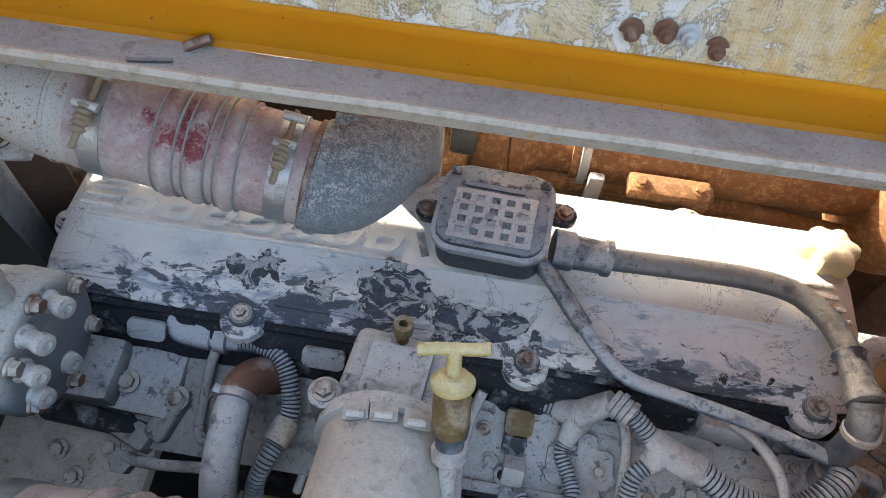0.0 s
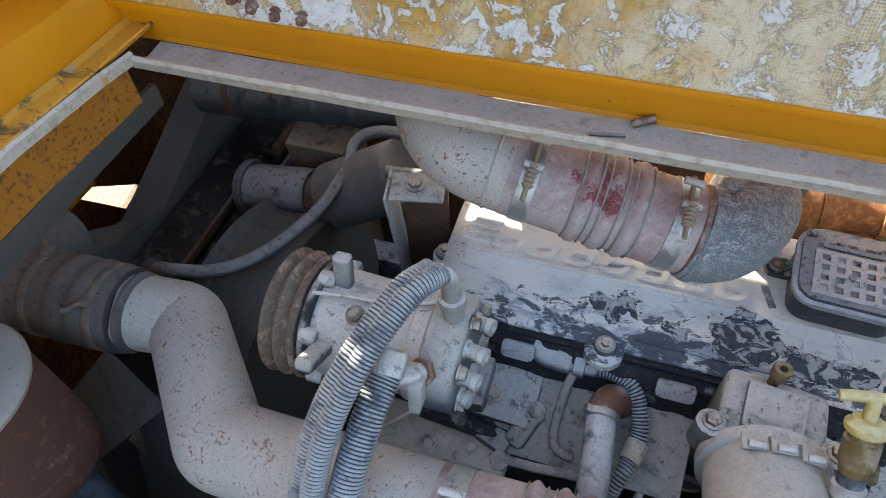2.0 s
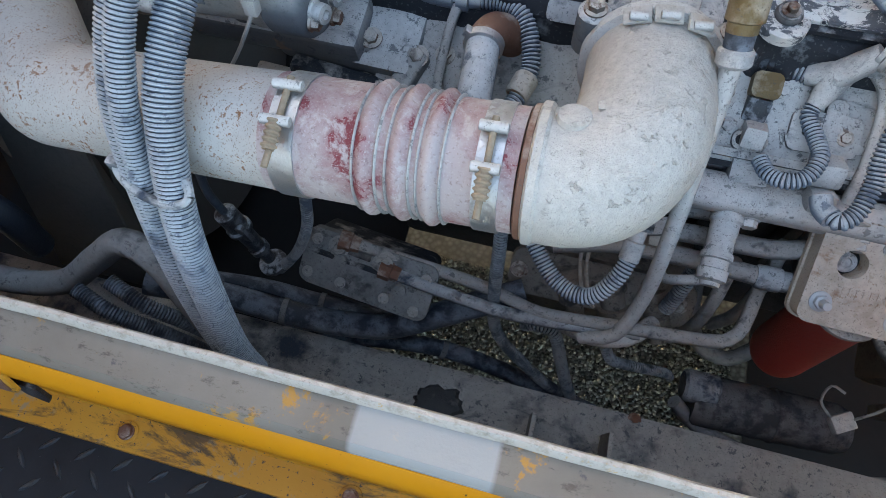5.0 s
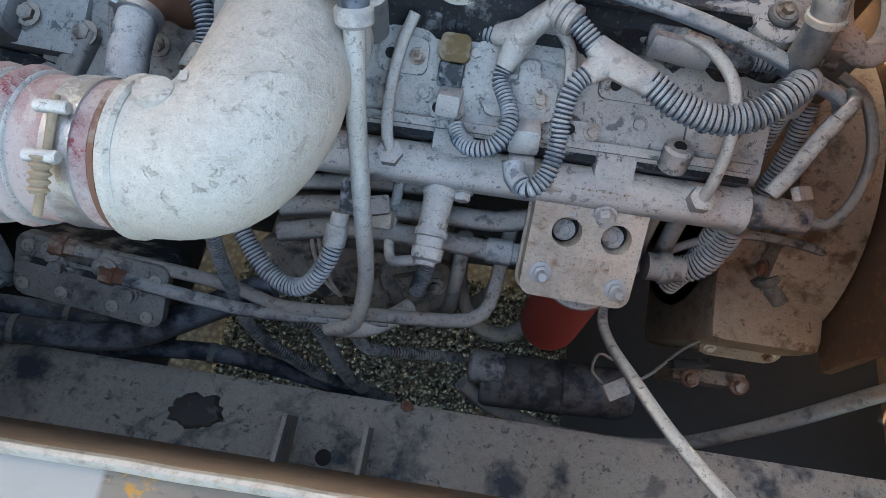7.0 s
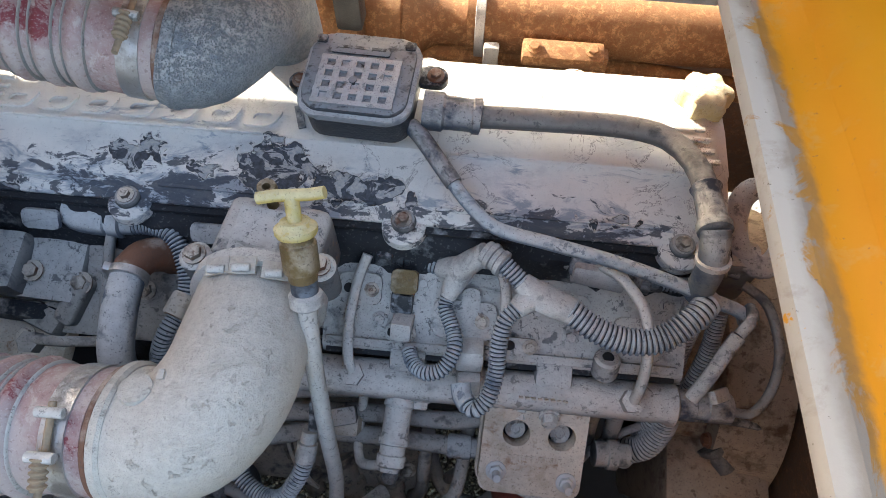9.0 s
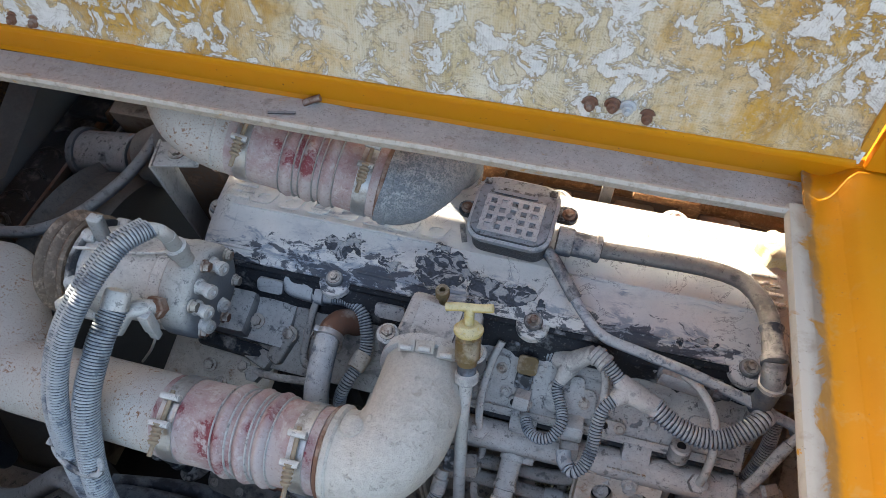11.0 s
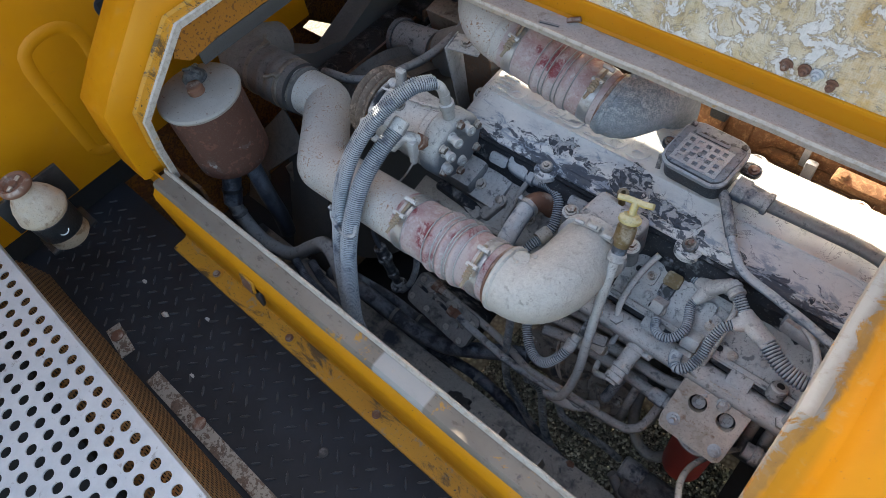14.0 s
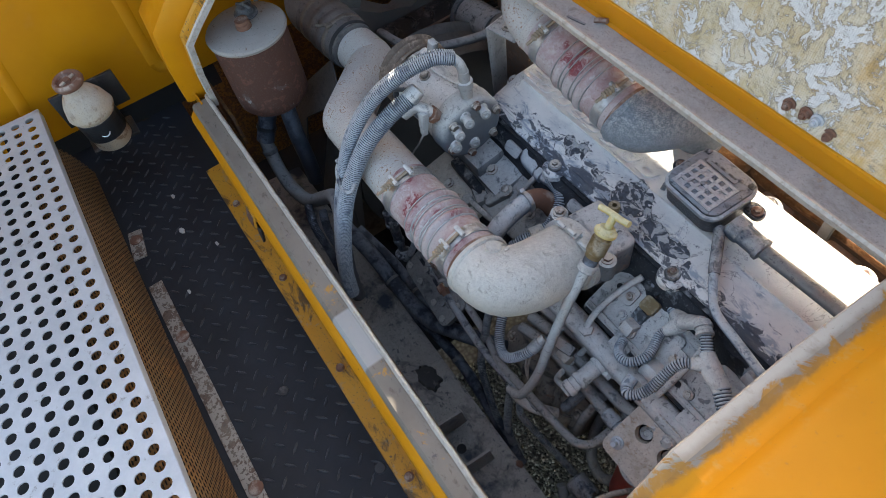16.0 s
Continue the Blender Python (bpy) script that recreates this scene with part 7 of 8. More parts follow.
def filter_head():
    h = thing("filter_head", (0.24, -0.28, 0.1), "rust-freckled cream cast filter head with two round holes", "filter head")
    m = place_at((0.243, -0.277, 0.128), (0.03, -0.62, 0.78), (0, 1, 0))
    x_flip = pose(0, 0, 0, 0, 0, 0)
    up = m.to_3x3() @ Vector((0, 0, 1))
    part("plate", holed(rounded(0.168, 0.165, 0.02, cx=-0.008), [disc(0.0225, 24, -0.038, 0.022), disc(0.0225, 24, 0.036, 0.022)], 0.034, m @ pose(0, 0, -0.032)), M["filter_head"], h, smooth=30)
    part("rim", prism(rounded(0.176, 0.173, 0.022, cx=-0.008), 0.010, m @ pose(0, 0, -0.042), 0.003), M["filter_head"], h)
    for sx in (-1, 1):
        part("hole", lathe([(0, 0.023), (0.002, 0.023)], m @ Vector((0.037 * sx - 0.001, 0.022, -0.0315)), up, 24), M["pit_shade"], h)
        part("socket_bolt", lathe([(0, 0.0165), (0.008, 0.0165), (0.010, 0.013), (0.0105, 0.008), (0.007, 0.007), (0.006, 0.0)], m @ Vector((0.037 * sx - 0.001, 0.020, -0.029)), up, 18), M["steel_pipe"], h)
        q = m @ Vector((0.058 * sx - 0.006, -0.045 - 0.008 * (sx > 0), 0.002))
        part("bolt", hex_bolt(q, m.to_3x3() @ Vector((0, 0, 1)), 0.012, 0.012, 1.4), M["galvanised"], h)
        part("stud", cyl(q, q + (m.to_3x3() @ Vector((0, 0, 1))) * 0.03, 0.007, 12, 0.001), M["galvanised"], h)
    for i in range(8):
        part("raised_mark", box((0.007, 0.012, 0.002), m @ pose(-0.036 + 0.0105 * i, -0.020, 0.0026), 0.0005), M["filter_head"], h)
    part("side_cast", box((0.16, 0.10, 0.10), pose(0.245, -0.215, 0.06), 0.02), M["cast"], h)
    part("tape_tag", box((0.018, 0.004, 0.035), pose(0.162, -0.245, 0.235, 20, 25, 0), 0.001), M["edge_white"], h)
    f = thing("oil_filter", (0.245, -0.285, -0.2), "faded red spin-on filter hanging below the filter head", "filter")
    part("can", lathe([(0, 0.030), (0.004, 0.046), (0.014, 0.054), (0.03, 0.057), (0.26, 0.057), (0.268, 0.060), (0.280, 0.060), (0.282, 0.05)], (0.248, -0.288, -0.235), (0, 0.02, 1), 36), M["filter_red"], f)
    part("rim", lathe([(0, 0.059), (0.003, 0.062), (0.010, 0.062), (0.013, 0.058)], (0.248, -0.283, 0.042), (0, 0.02, 1), 36), M["steel_pipe"], f)


filter_head()


def sleeve_y(parent, centre, arms, r0=0.022, label="pale taped wiring sleeve"):
    """A wrapped branch of the loom: tapered cloth sleeves that meet."""
    bm = bmesh.new()
    for end, r in arms:
        path = even_path([centre, Vector(centre).lerp(Vector(end), 0.5), end], 0.006)
        sweep(bm, path, [r0 + (r - r0) * i / (len(path) - 1) for i in range(len(path))], 14, wob=0.10, flat=0.8)
    return part("sleeve", bm, M["sleeve"], parent, label)


def looms():
    a = thing("wiring_loom", (0.1, -0.12, 0.3), "corrugated engine wiring loom with pale taped branches, dusty", "wiring loom")
    part("connector", box((0.055, 0.038, 0.034), pose(-0.075, -0.028, 0.288, -10, 5, -6), 0.006), M["plastic_black"], a)
    part("connector", box((0.028, 0.044, 0.042), pose(-0.030, -0.034, 0.293, -10, 5, -6), 0.006), M["plastic_black"], a)
    part("connector", lathe([(0, 0.018), (0.02, 0.018), (0.022, 0.015), (0.03, 0.015)], (-0.018, -0.036, 0.294), (1, -0.12, 0), 16), M["plastic_black"], a)
    loom("conduit", [(0.008, -0.038, 0.293), (0.03, -0.042, 0.292), (0.055, -0.05, 0.295), (0.066, -0.055, 0.297)], 0.0135, a, 0.0062)
    sleeve_y(a, (0.092, -0.062, 0.318), (((0.060, -0.052, 0.298), 0.017), ((0.076, -0.098, 0.287), 0.013), ((0.128, -0.056, 0.365), 0.017)), 0.023)
    loom("conduit", [(0.076, -0.094, 0.285), (0.074, -0.112, 0.276), (0.088, -0.145, 0.272), (0.094, -0.175, 0.272), (0.080, -0.205, 0.262), (0.056, -0.212, 0.254), (0.034, -0.198, 0.245), (0.022, -0.172, 0.240)], 0.0125, a, 0.0058)
    part("sensor_plug", box((0.034, 0.046, 0.034), pose(0.008, -0.135, 0.246, -32, 0, -4), 0.006), M["sleeve"], a)
    part("sensor_plug", box((0.036, 0.026, 0.038), pose(0.004, -0.100, 0.262, -32, 0, -4), 0.006), M["plastic_black"], a)
    part("sensor_base", prism(rounded(0.042, 0.038, 0.008), 0.03, place_at((0.006, -0.068, 0.272), (0, -0.52, 0.85), (0, 1, 0)), 0.003), M["brass_dark"], a)
    # tape joint, then the long branch
    for k, r in enumerate((0.0185, 0.0215, 0.0185, 0.0205)):
        c = V(0.126, -0.054, 0.366).lerp(V(0.156, -0.075, 0.366), k / 4)
        part("tape_ring", lathe([(0, r - 0.002), (0.001, r), (0.008, r), (0.009, r - 0.002)], c, (0.8, -0.55, 0.0), 16), M["sleeve"], a)
    loom("conduit", [(0.154, -0.072, 0.366), (0.170, -0.084, 0.360), (0.188, -0.098, 0.352)], 0.0145, a, 0.0062)
    sleeve_y(a, (0.205, -0.108, 0.346), (((0.184, -0.094, 0.354), 0.017), ((0.262, -0.128, 0.335), 0.021), ((0.178, -0.135, 0.340), 0.014)), 0.024)
    loom("conduit", [(0.258, -0.126, 0.336), (0.303, -0.150, 0.328), (0.35, -0.160, 0.325), (0.395, -0.152, 0.332), (0.430, -0.128, 0.348), (0.452, -0.103, 0.350), (0.462, -0.088, 0.325), (0.460, -0.085, 0.29)], 0.0205, a, 0.0075, 0.003)
    loom("conduit", [(0.180, -0.132, 0.341), (0.164, -0.150, 0.332), (0.158, -0.180, 0.310), (0.158, -0.212, 0.286), (0.150, -0.245, 0.266), (0.132, -0.262, 0.256), (0.120, -0.250, 0.250)], 0.0135, a, 0.0062)
    part("boot_end", tube([(0.122, -0.255, 0.250), (0.112, -0.24, 0.245), (0.108, -0.222, 0.248)], 0.0155, 14, 0.008), M["conduit"], a)
    s = thing("pressure_sensor", (0.115, -0.12, 0.24), "dusty grey block sensor plugged into the intake deck", "sensor")
    part("tab", prism(rounded(0.03, 0.06, 0.010), 0.012, place_at((0.113, -0.098, 0.262), (0, -0.52, 0.85), (0, 1, 0)), 0.003), M["cast"], s)
    bolt(s, (0.113, -0.085, 0.280), (0, -0.52, 0.85), 0.0065, 0.006, M["cast"])
    part("body", box((0.044, 0.055, 0.038), pose(0.118, -0.165, 0.236, -30, 0, 2), 0.007), M["sleeve"], s)
    part("body", box((0.038, 0.04, 0.032), pose(0.120, -0.205, 0.216, -30, 0, 2), 0.007), M["sleeve"], s)
    part("stub", cyl((0.165, -0.125, 0.255), (0.166, -0.09, 0.30), 0.004, 8), M["steel_pipe"], s)
    # injector connector under the cover at the far end, and its conduit
    b = thing("injector_connector", (0.35, -0.05, 0.32), "dusty grey injector plug with a corrugated pigtail", "connector")
    part("body", box((0.085, 0.04, 0.038), pose(0.305, -0.048, 0.322, -15, 4, -6), 0.008), M["sleeve"], b)
    part("body", lathe([(0, 0.019), (0.02, 0.019), (0.022, 0.022), (0.036, 0.022), (0.038, 0.017), (0.055, 0.016)], (0.345, -0.052, 0.322), (1, -0.1, 0.02), 16), M["plastic_black"], b)
    loom("conduit", [(0.395, -0.058, 0.324), (0.425, -0.06, 0.326), (0.455, -0.055, 0.32)], 0.0125, b, 0.006)
    part("stub", lathe([(0, 0.016), (0.02, 0.016), (0.022, 0.020), (0.03, 0.018)], (0.262, -0.03, 0.318), (-1, 0.3, 0.1), 14), M["steel_pipe"], b)
    # harness on the front half
    c = thing("front_loom", (-0.4, -0.08, 0.3), "blue-grey angled plug with a corrugated conduit looping to a taupe boot", "wiring loom")
    part("plug", tube([(-0.545, 0.005, 0.335), (-0.545, -0.018, 0.322), (-0.530, -0.030, 0.315), (-0.49, -0.034, 0.316)], 0.0225, 16, 0.008), M["hose_blue"], c)
    part("plug", lathe([(0, 0.0235), (0.025, 0.0235), (0.027, 0.020), (0.030, 0.020), (0.032, 0.0245), (0.05, 0.0245), (0.052, 0.018), (0.07, 0.017)], (-0.505, -0.033, 0.316), (1, -0.02, 0.0), 18), M["hose_blue"], c)
    loom("conduit", [(-0.44, -0.035, 0.316), (-0.405, -0.036, 0.318), (-0.372, -0.048, 0.313), (-0.352, -0.072, 0.298), (-0.340, -0.105, 0.278), (-0.341, -0.132, 0.264)], 0.0155, c, 0.0062)
    part("boot", lathe([(0, 0.018), (0.004, 0.020), (0.035, 0.0195), (0.038, 0.017)], (-0.340, -0.128, 0.268), (-0.25, -0.85, -0.1), 16), M["filter_head"], c)
    loom("conduit", [(-0.348, -0.165, 0.262), (-0.358, -0.19, 0.256), (-0.368, -0.215, 0.235), (-0.372, -0.235, 0.20)], 0.0145, c, 0.0062)
    d = thing("temperature_sensor", (-0.315, -0.02, 0.25), "small dark sensor with a grey lead beside the inlet housing", "sensor")
    part("body", lathe([(0, 0.016), (0.02, 0.016), (0.022, 0.019), (0.035, 0.0185), (0.036, 0.013), (0.05, 0.010)], (-0.315, 0.01, 0.275), (0.05, -0.8, -0.2), 14), M["rubber"], d)
    part("lead", tube([(-0.312, -0.03, 0.263), (-0.305, -0.06, 0.25), (-0.300, -0.10, 0.235), (-0.305, -0.15, 0.21), (-0.32, -0.2, 0.16)], 0.0075, 10), M["steel_pipe"], d)


looms()


def coolant_outlet():
    c = thing("coolant_outlet", (-0.41, -0.12, 0.28), "rust-brown elbow with a blue-grey hose and worm clamp", "hose")
    part("elbow", tube([(-0.375, -0.055, 0.235), (-0.385, -0.068, 0.285), (-0.402, -0.088, 0.312), (-0.410, -0.115, 0.322), (-0.411, -0.135, 0.323)], 0.0275, 20, 0.008), M["copper_rust"], c)
    part("clamp", lathe([(0, 0.0285), (0.001, 0.031), (0.013, 0.031), (0.014, 0.0285)], (-0.411, -0.122, 0.323), (0.0, -1, 0.02), 24), M["steel_bright"], c)
    part("clamp_screw", box((0.02, 0.014, 0.014), pose(-0.432, -0.128, 0.342, 0, 30, 0), 0.003), M["steel_bright"], c)
    part("hose", tube([(-0.411, -0.130, 0.323), (-0.408, -0.165, 0.322), (-0.405, -0.20, 0.315), (-0.402, -0.245, 0.29), (-0.40, -0.28, 0.22)], 0.026, 20, 0.01), M["hose_blue"], c)
    b = thing("fuel_line_bracket", (-0.55, -0.13, 0.2), "dusty cast bracket and banjo fittings with steel fuel lines", "bracket")
    part("arm", box((0.038, 0.085, 0.05), pose(-0.532, -0.135, 0.225, 30, 0, -25), 0.012, seg=3), M["tube_grey"], b)
    part("arm", box((0.07, 0.04, 0.045), pose(-0.585, -0.165, 0.20, 10, 0, -20), 0.010), M["tube_grey"], b)
    bolt(b, (-0.522, -0.118, 0.254), (0, -0.35, 0.93), 0.0125, 0.013, M["bolt"], 1.55)
    part("banjo", lathe([(0, 0.018), (0.022, 0.018), (0.024, 0.014)], (-0.560, -0.222, 0.245), (0, -0.3, 0.95), 6), M["tube_grey"], b)
    part("line", tube([(-0.555, -0.222, 0.262), (-0.50, -0.225, 0.272), (-0.45, -0.222, 0.278), (-0.40, -0.215, 0.265)], 0.0085, 10), M["tube_grey"], b)
    part("line", tube([(-0.470, -0.048, 0.312), (-0.478, -0.075, 0.285), (-0.482, -0.115, 0.25), (-0.480, -0.15, 0.235), (-0.468, -0.168, 0.232), (-0.44, -0.175, 0.235)], 0.0085, 10, 0.01), M["tube_grey"], b)
    for p in ((-0.414, -0.118, 0.252), (-0.345, -0.105, 0.245), (-0.48, -0.10, 0.25), (-0.62, -0.19, 0.19), (-0.70, -0.205, 0.185), (-0.66, -0.24, 0.18)):
        bolt(b, p, (0, -0.4, 0.9), 0.011, 0.011, M["bolt"])
    part("base_plate", box((0.26, 0.13, 0.03), pose(-0.68, -0.205, 0.165, 18, 0, -3), 0.008), M["filter_head"], b)
    part("block", box((0.34, 0.16, 0.03), pose(-0.42, -0.11, 0.228, 30), 0.006), M["tube_grey"], b)


coolant_outlet()


def lower_front():
    # frame rail along the bay
    r = thing("frame_rail", (0, -0.54, -0.4), "blue-grey chassis rail with flaking paint, mud and two gussets", "chassis rail")
    part("top", extrude_profile([(-0.66, -0.245), (-0.655, -0.238), (-0.49, -0.255), (-0.478, -0.263), (-0.478, -0.275), (-0.66, -0.255)], -1.5, 1.4), M["rail_paint"], r)
    part("web", box((2.9, 0.012, 0.36), pose(-0.05, -0.484, -0.45), 0.002), M["rail_paint"], r)
    for x in (-0.205, -0.062):
        part("gusset", prism([(-0.06, 0), (0.04, 0), (0.03, 0.10), (-0.06, 0.115)], 0.008, Matrix.Translation((x, -0.575, -0.247)) @ Matrix(((0, 0, 1, 0), (1, 0, 0, 0), (0, 1, 0, 0), (0, 0, 0, 1))), 0.001), M["rail_paint"], r)
    part("hole", cyl((-0.135, -0.60, -0.2425), (-0.135, -0.60, -0.2415), 0.015, 18), M["pit_shade"], r)
    part("nut", hex_bolt((0.0, -0.486, -0.258), (0, 0.1, 1), 0.009, 0.008, 1.5), M["copper_rust"], r)
    # a flat clot of oily mud on the rail
    bm = bmesh.new()
    hub = bm.verts.new((-0.39, -0.555, -0.236))
    ring, skirt = [], []
    for k in range(40):
        a = 2 * math.pi * k / 40
        q = 0.055 + 0.022 * noise.noise(Vector((3 * math.cos(a), 3 * math.sin(a), 7)))
        ring.append(bm.verts.new((-0.39 + q * 0.8 * math.cos(a), -0.555 + 0.5 * q * math.sin(a), -0.238 - 0.1 * (0.55 * q * math.sin(a)))))
        skirt.append(bm.verts.new((-0.39 + q * math.cos(a), -0.555 + 0.62 * q * math.sin(a), -0.252 - 0.1 * (0.62 * q * math.sin(a)))))
    for k in range(40):
        n = (k + 1) % 40
        bm.faces.new((hub, ring[k], ring[n]))
        bm.faces.new((ring[k], skirt[k], skirt[n], ring[n]))
    part("oily_mud", bm, M["black_metal"], r, "clot of dark oily mud")
    # fuel module plate
    p = thing("fuel_module", (-0.58, -0.37, -0.1), "dusty flat fuel module cover with socket screws", "housing")
    m = place_at((-0.575, -0.372, -0.085), (0.02, -0.62, 0.78), (0, 1, 0))
    m = m @ pose(0, 0, 0, 0, 0, -6)
    part("plate", prism(rounded(0.265, 0.115, 0.02, cx=0.006), 0.022, m, 0.003), M["module_grey"], p)
    part("body", prism(rounded(0.25, 0.10, 0.02), 0.10, m @ pose(0, 0, -0.10), 0.0), M["cast_dark"], p)
    for x, y, k in ((-0.105, 0.035, 0), (-0.108, -0.035, 0), (-0.06, 0.035, 1), (0.03, 0.03, 1), (0.05, -0.035, 0), (0.112, -0.04, 0), (0.118, 0.03, 0), (-0.04, -0.035, 0)):
        q, up = m @ Vector((x, y, 0.022)), m.to_3x3() @ Vector((0, 0, 1))
        if k:
            part("boss", lathe([(0, 0.021), (0.006, 0.021), (0.007, 0.017), (0.012, 0.014), (0.013, 0.008), (0.010, 0.006)], q, up, 20), M["tube_grey"], p)
        else:
            part("screw", lathe([(0, 0.011), (0.004, 0.011), (0.005, 0.009), (0.005, 0.0055), (0.003, 0.005)], q, up, 16), M["tube_grey"], p)
    for x, y, l, mat in ((-0.05, 0.012, 0.022, "module_grey"), (0.075, -0.005, 0.02, "module_grey")):
        q, up = m @ Vector((x, y, 0.02)), m.to_3x3() @ Vector((0.1, 0.05, 1))
        part("union", lathe([(0, 0.017), (0.008, 0.017), (0.009, 0.013), (l, 0.012), (l + 0.001, 0.006)], q, up, 18), M[mat], p)
    part("rib", box((0.22, 0.010, 0.010), m @ pose(0.0, 0.012, 0.025), 0.003), M["cast_dark"], p)
    part("tag", box((0.05, 0.022, 0.0015), m @ pose(-0.02, 0.036, 0.0232), 0), M["black_metal"], p)
    # steel lines running back
    a = thing("fuel_line", (-0.2, -0.36, -0.1), "pair of dented grey steel fuel lines with blue bands", "pipe")
    part("line", tube([(-0.62, -0.345, -0.03), (-0.50, -0.345, -0.055), (-0.37, -0.35, -0.075), (-0.30, -0.36, -0.085), (-0.23, -0.378, -0.075), (-0.10, -0.372, -0.065), (0.06, -0.362, -0.055), (0.098, -0.352, -0.048), (0.118, -0.325, -0.045), (0.125, -0.28, -0.02), (0.128, -0.235, 0.02)], 0.0125, 12), M["tube_grey"], a)
    part("line", tube([(-0.53, -0.375, -0.058), (-0.40, -0.385, -0.075), (-0.30, -0.39, -0.085), (-0.21, -0.388, -0.08), (-0.05, -0.372, -0.075)], 0.0125, 12), M["frame_blue"], a)
    for q, dr in (((-0.545, -0.372, -0.055), (1, -0.1, -0.15)), ((-0.63, -0.345, -0.028), (1, 0, -0.2))):
        part("union", lathe([(0, 0.020), (0.022, 0.020), (0.024, 0.016), (0.04, 0.015)], q, dr, 6), M["copper_rust"], a)
    part("bracket", box((0.05, 0.03, 0.035), pose(-0.085, -0.255, 0.12, 20, 0, 15), 0.006), M["tube_grey"], a)
    # cross tubes between the rail and the block
    t = thing("cross_tubes", (0, -0.25, 0.06), "dusty fuel tubes under the rail with a blue connector", "pipe")
    part("tube", tube([(-0.24, -0.25, 0.06), (-0.15, -0.24, 0.075), (-0.03, -0.235, 0.085), (0.10, -0.235, 0.09), (0.16, -0.225, 0.10)], 0.0165, 14), M["tube_grey"], t)
    part("tube", tube([(-0.24, -0.285, 0.035), (-0.13, -0.268, 0.055), (0.0, -0.268, 0.06), (0.10, -0.27, 0.055)], 0.0165, 14), M["tube_grey"], t)
    part("connector", lathe([(0, 0.018), (0.004, 0.021), (0.04, 0.021), (0.042, 0.018), (0.055, 0.018)], (0.095, -0.27, 0.055), (1, 0, 0), 16), M["frame_blue"], t)
    part("tube", tube([(-0.24, -0.22, 0.09), (-0.1, -0.205, 0.10), (0.05, -0.20, 0.11)], 0.013, 12), M["tube_grey"], t)
    for x, y, z, dz in ((0.06, -0.30, -0.02, 0), (0.132, -0.26, 0.0, 0)):
        part("drop_tube", tube([(x, y + 0.05, z + 0.08), (x - 0.004, y, z), (x - 0.01, y - 0.02, z - 0.1), (x - 0.03, y - 0.02, z - 0.18)], 0.0125, 12), M["tube_grey"], t)
    part("clip", box((0.04, 0.03, 0.05), pose(-0.075, -0.262, 0.095, 25), 0.006), M["filter_head"], t)
    # fuel pump low on the block
    pump = thing("fuel_pump", (-0.1, -0.2, -0.2), "dust-brown cast fuel pump with three screwed delivery valves", "pump")
    part("body", box((0.34, 0.15, 0.20), pose(-0.13, -0.205, -0.20, -12), 0.03, seg=3), M["pump_brown"], pump)
    part("flange", prism(rounded(0.36, 0.10, 0.03), 0.016, place_at((-0.13, -0.272, -0.125), (0, -0.75, 0.66), (0, 0.66, 0.75)), 0.004), M["pump_brown"], pump)
    for x, y, z, r in ((-0.20, -0.29, -0.115, 0.028), (-0.115, -0.30, -0.12, 0.031), (-0.035, -0.295, -0.125, 0.029)):
        part("valve", lathe([(0, r), (0.02, r), (0.024, r * 0.8), (0.055, r * 0.78), (0.058, r * 1.02), (0.078, r * 1.02), (0.084, r * 0.7), (0.115, r * 0.66)], (x, y + 0.03, z + 0.02), (0.35, -0.62, -0.70), 20), M["pump_brown"], pump)
    for x in (-0.29, 0.02):
        bolt(pump, (x, -0.284, -0.114), (0, -0.75, 0.66), 0.012, 0.012, M["bolt"])
    part("drain_hose", tube([(0.05, -0.20, -0.12), (0.07, -0.26, -0.20), (0.11, -0.30, -0.26), (0.17, -0.31, -0.27), (0.21, -0.29, -0.22)], 0.016, 14), M["rubber_grey"], pump)
    # corrugated U loop with plug
    u = thing("loop_loom", (-0.2, -0.35, 0.1), "corrugated loom hanging in a U beside the intake elbow", "wiring loom")
    loom("conduit", [(-0.300, -0.285, 0.115), (-0.272, -0.325, 0.10), (-0.235, -0.365, 0.085), (-0.195, -0.388, 0.085), (-0.160, -0.388, 0.10), (-0.135, -0.362, 0.13), (-0.124, -0.335, 0.15)], 0.0145, u, 0.0062)
    part("plug", lathe([(0, 0.0165), (0.03, 0.0165), (0.032, 0.013), (0.05, 0.013)], (-0.126, -0.338, 0.147), (0.1, 0.75, 0.55), 14), M["sleeve"], u)
    part("plug", box((0.024, 0.022, 0.05), pose(-0.112, -0.275, 0.185, -50), 0.004), M["plastic_black"], u)
    for k in range(2):
        wire("thin_wire", [(-0.19 + 0.012 * k, -0.27, 0.06), (-0.185 + 0.012 * k, -0.30, 0.0), (-0.165 + 0.01 * k, -0.33, -0.05), (-0.14, -0.34, -0.08)], 0.0035, "edge_white", "thin pale wire behind the loop of loom", "wire", "thin wires", 6)
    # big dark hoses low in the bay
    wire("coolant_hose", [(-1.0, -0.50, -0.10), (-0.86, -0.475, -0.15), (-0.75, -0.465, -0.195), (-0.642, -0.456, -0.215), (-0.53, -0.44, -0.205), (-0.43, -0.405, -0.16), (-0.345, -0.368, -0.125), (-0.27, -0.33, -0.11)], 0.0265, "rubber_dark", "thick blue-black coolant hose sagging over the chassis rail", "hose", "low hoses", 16)
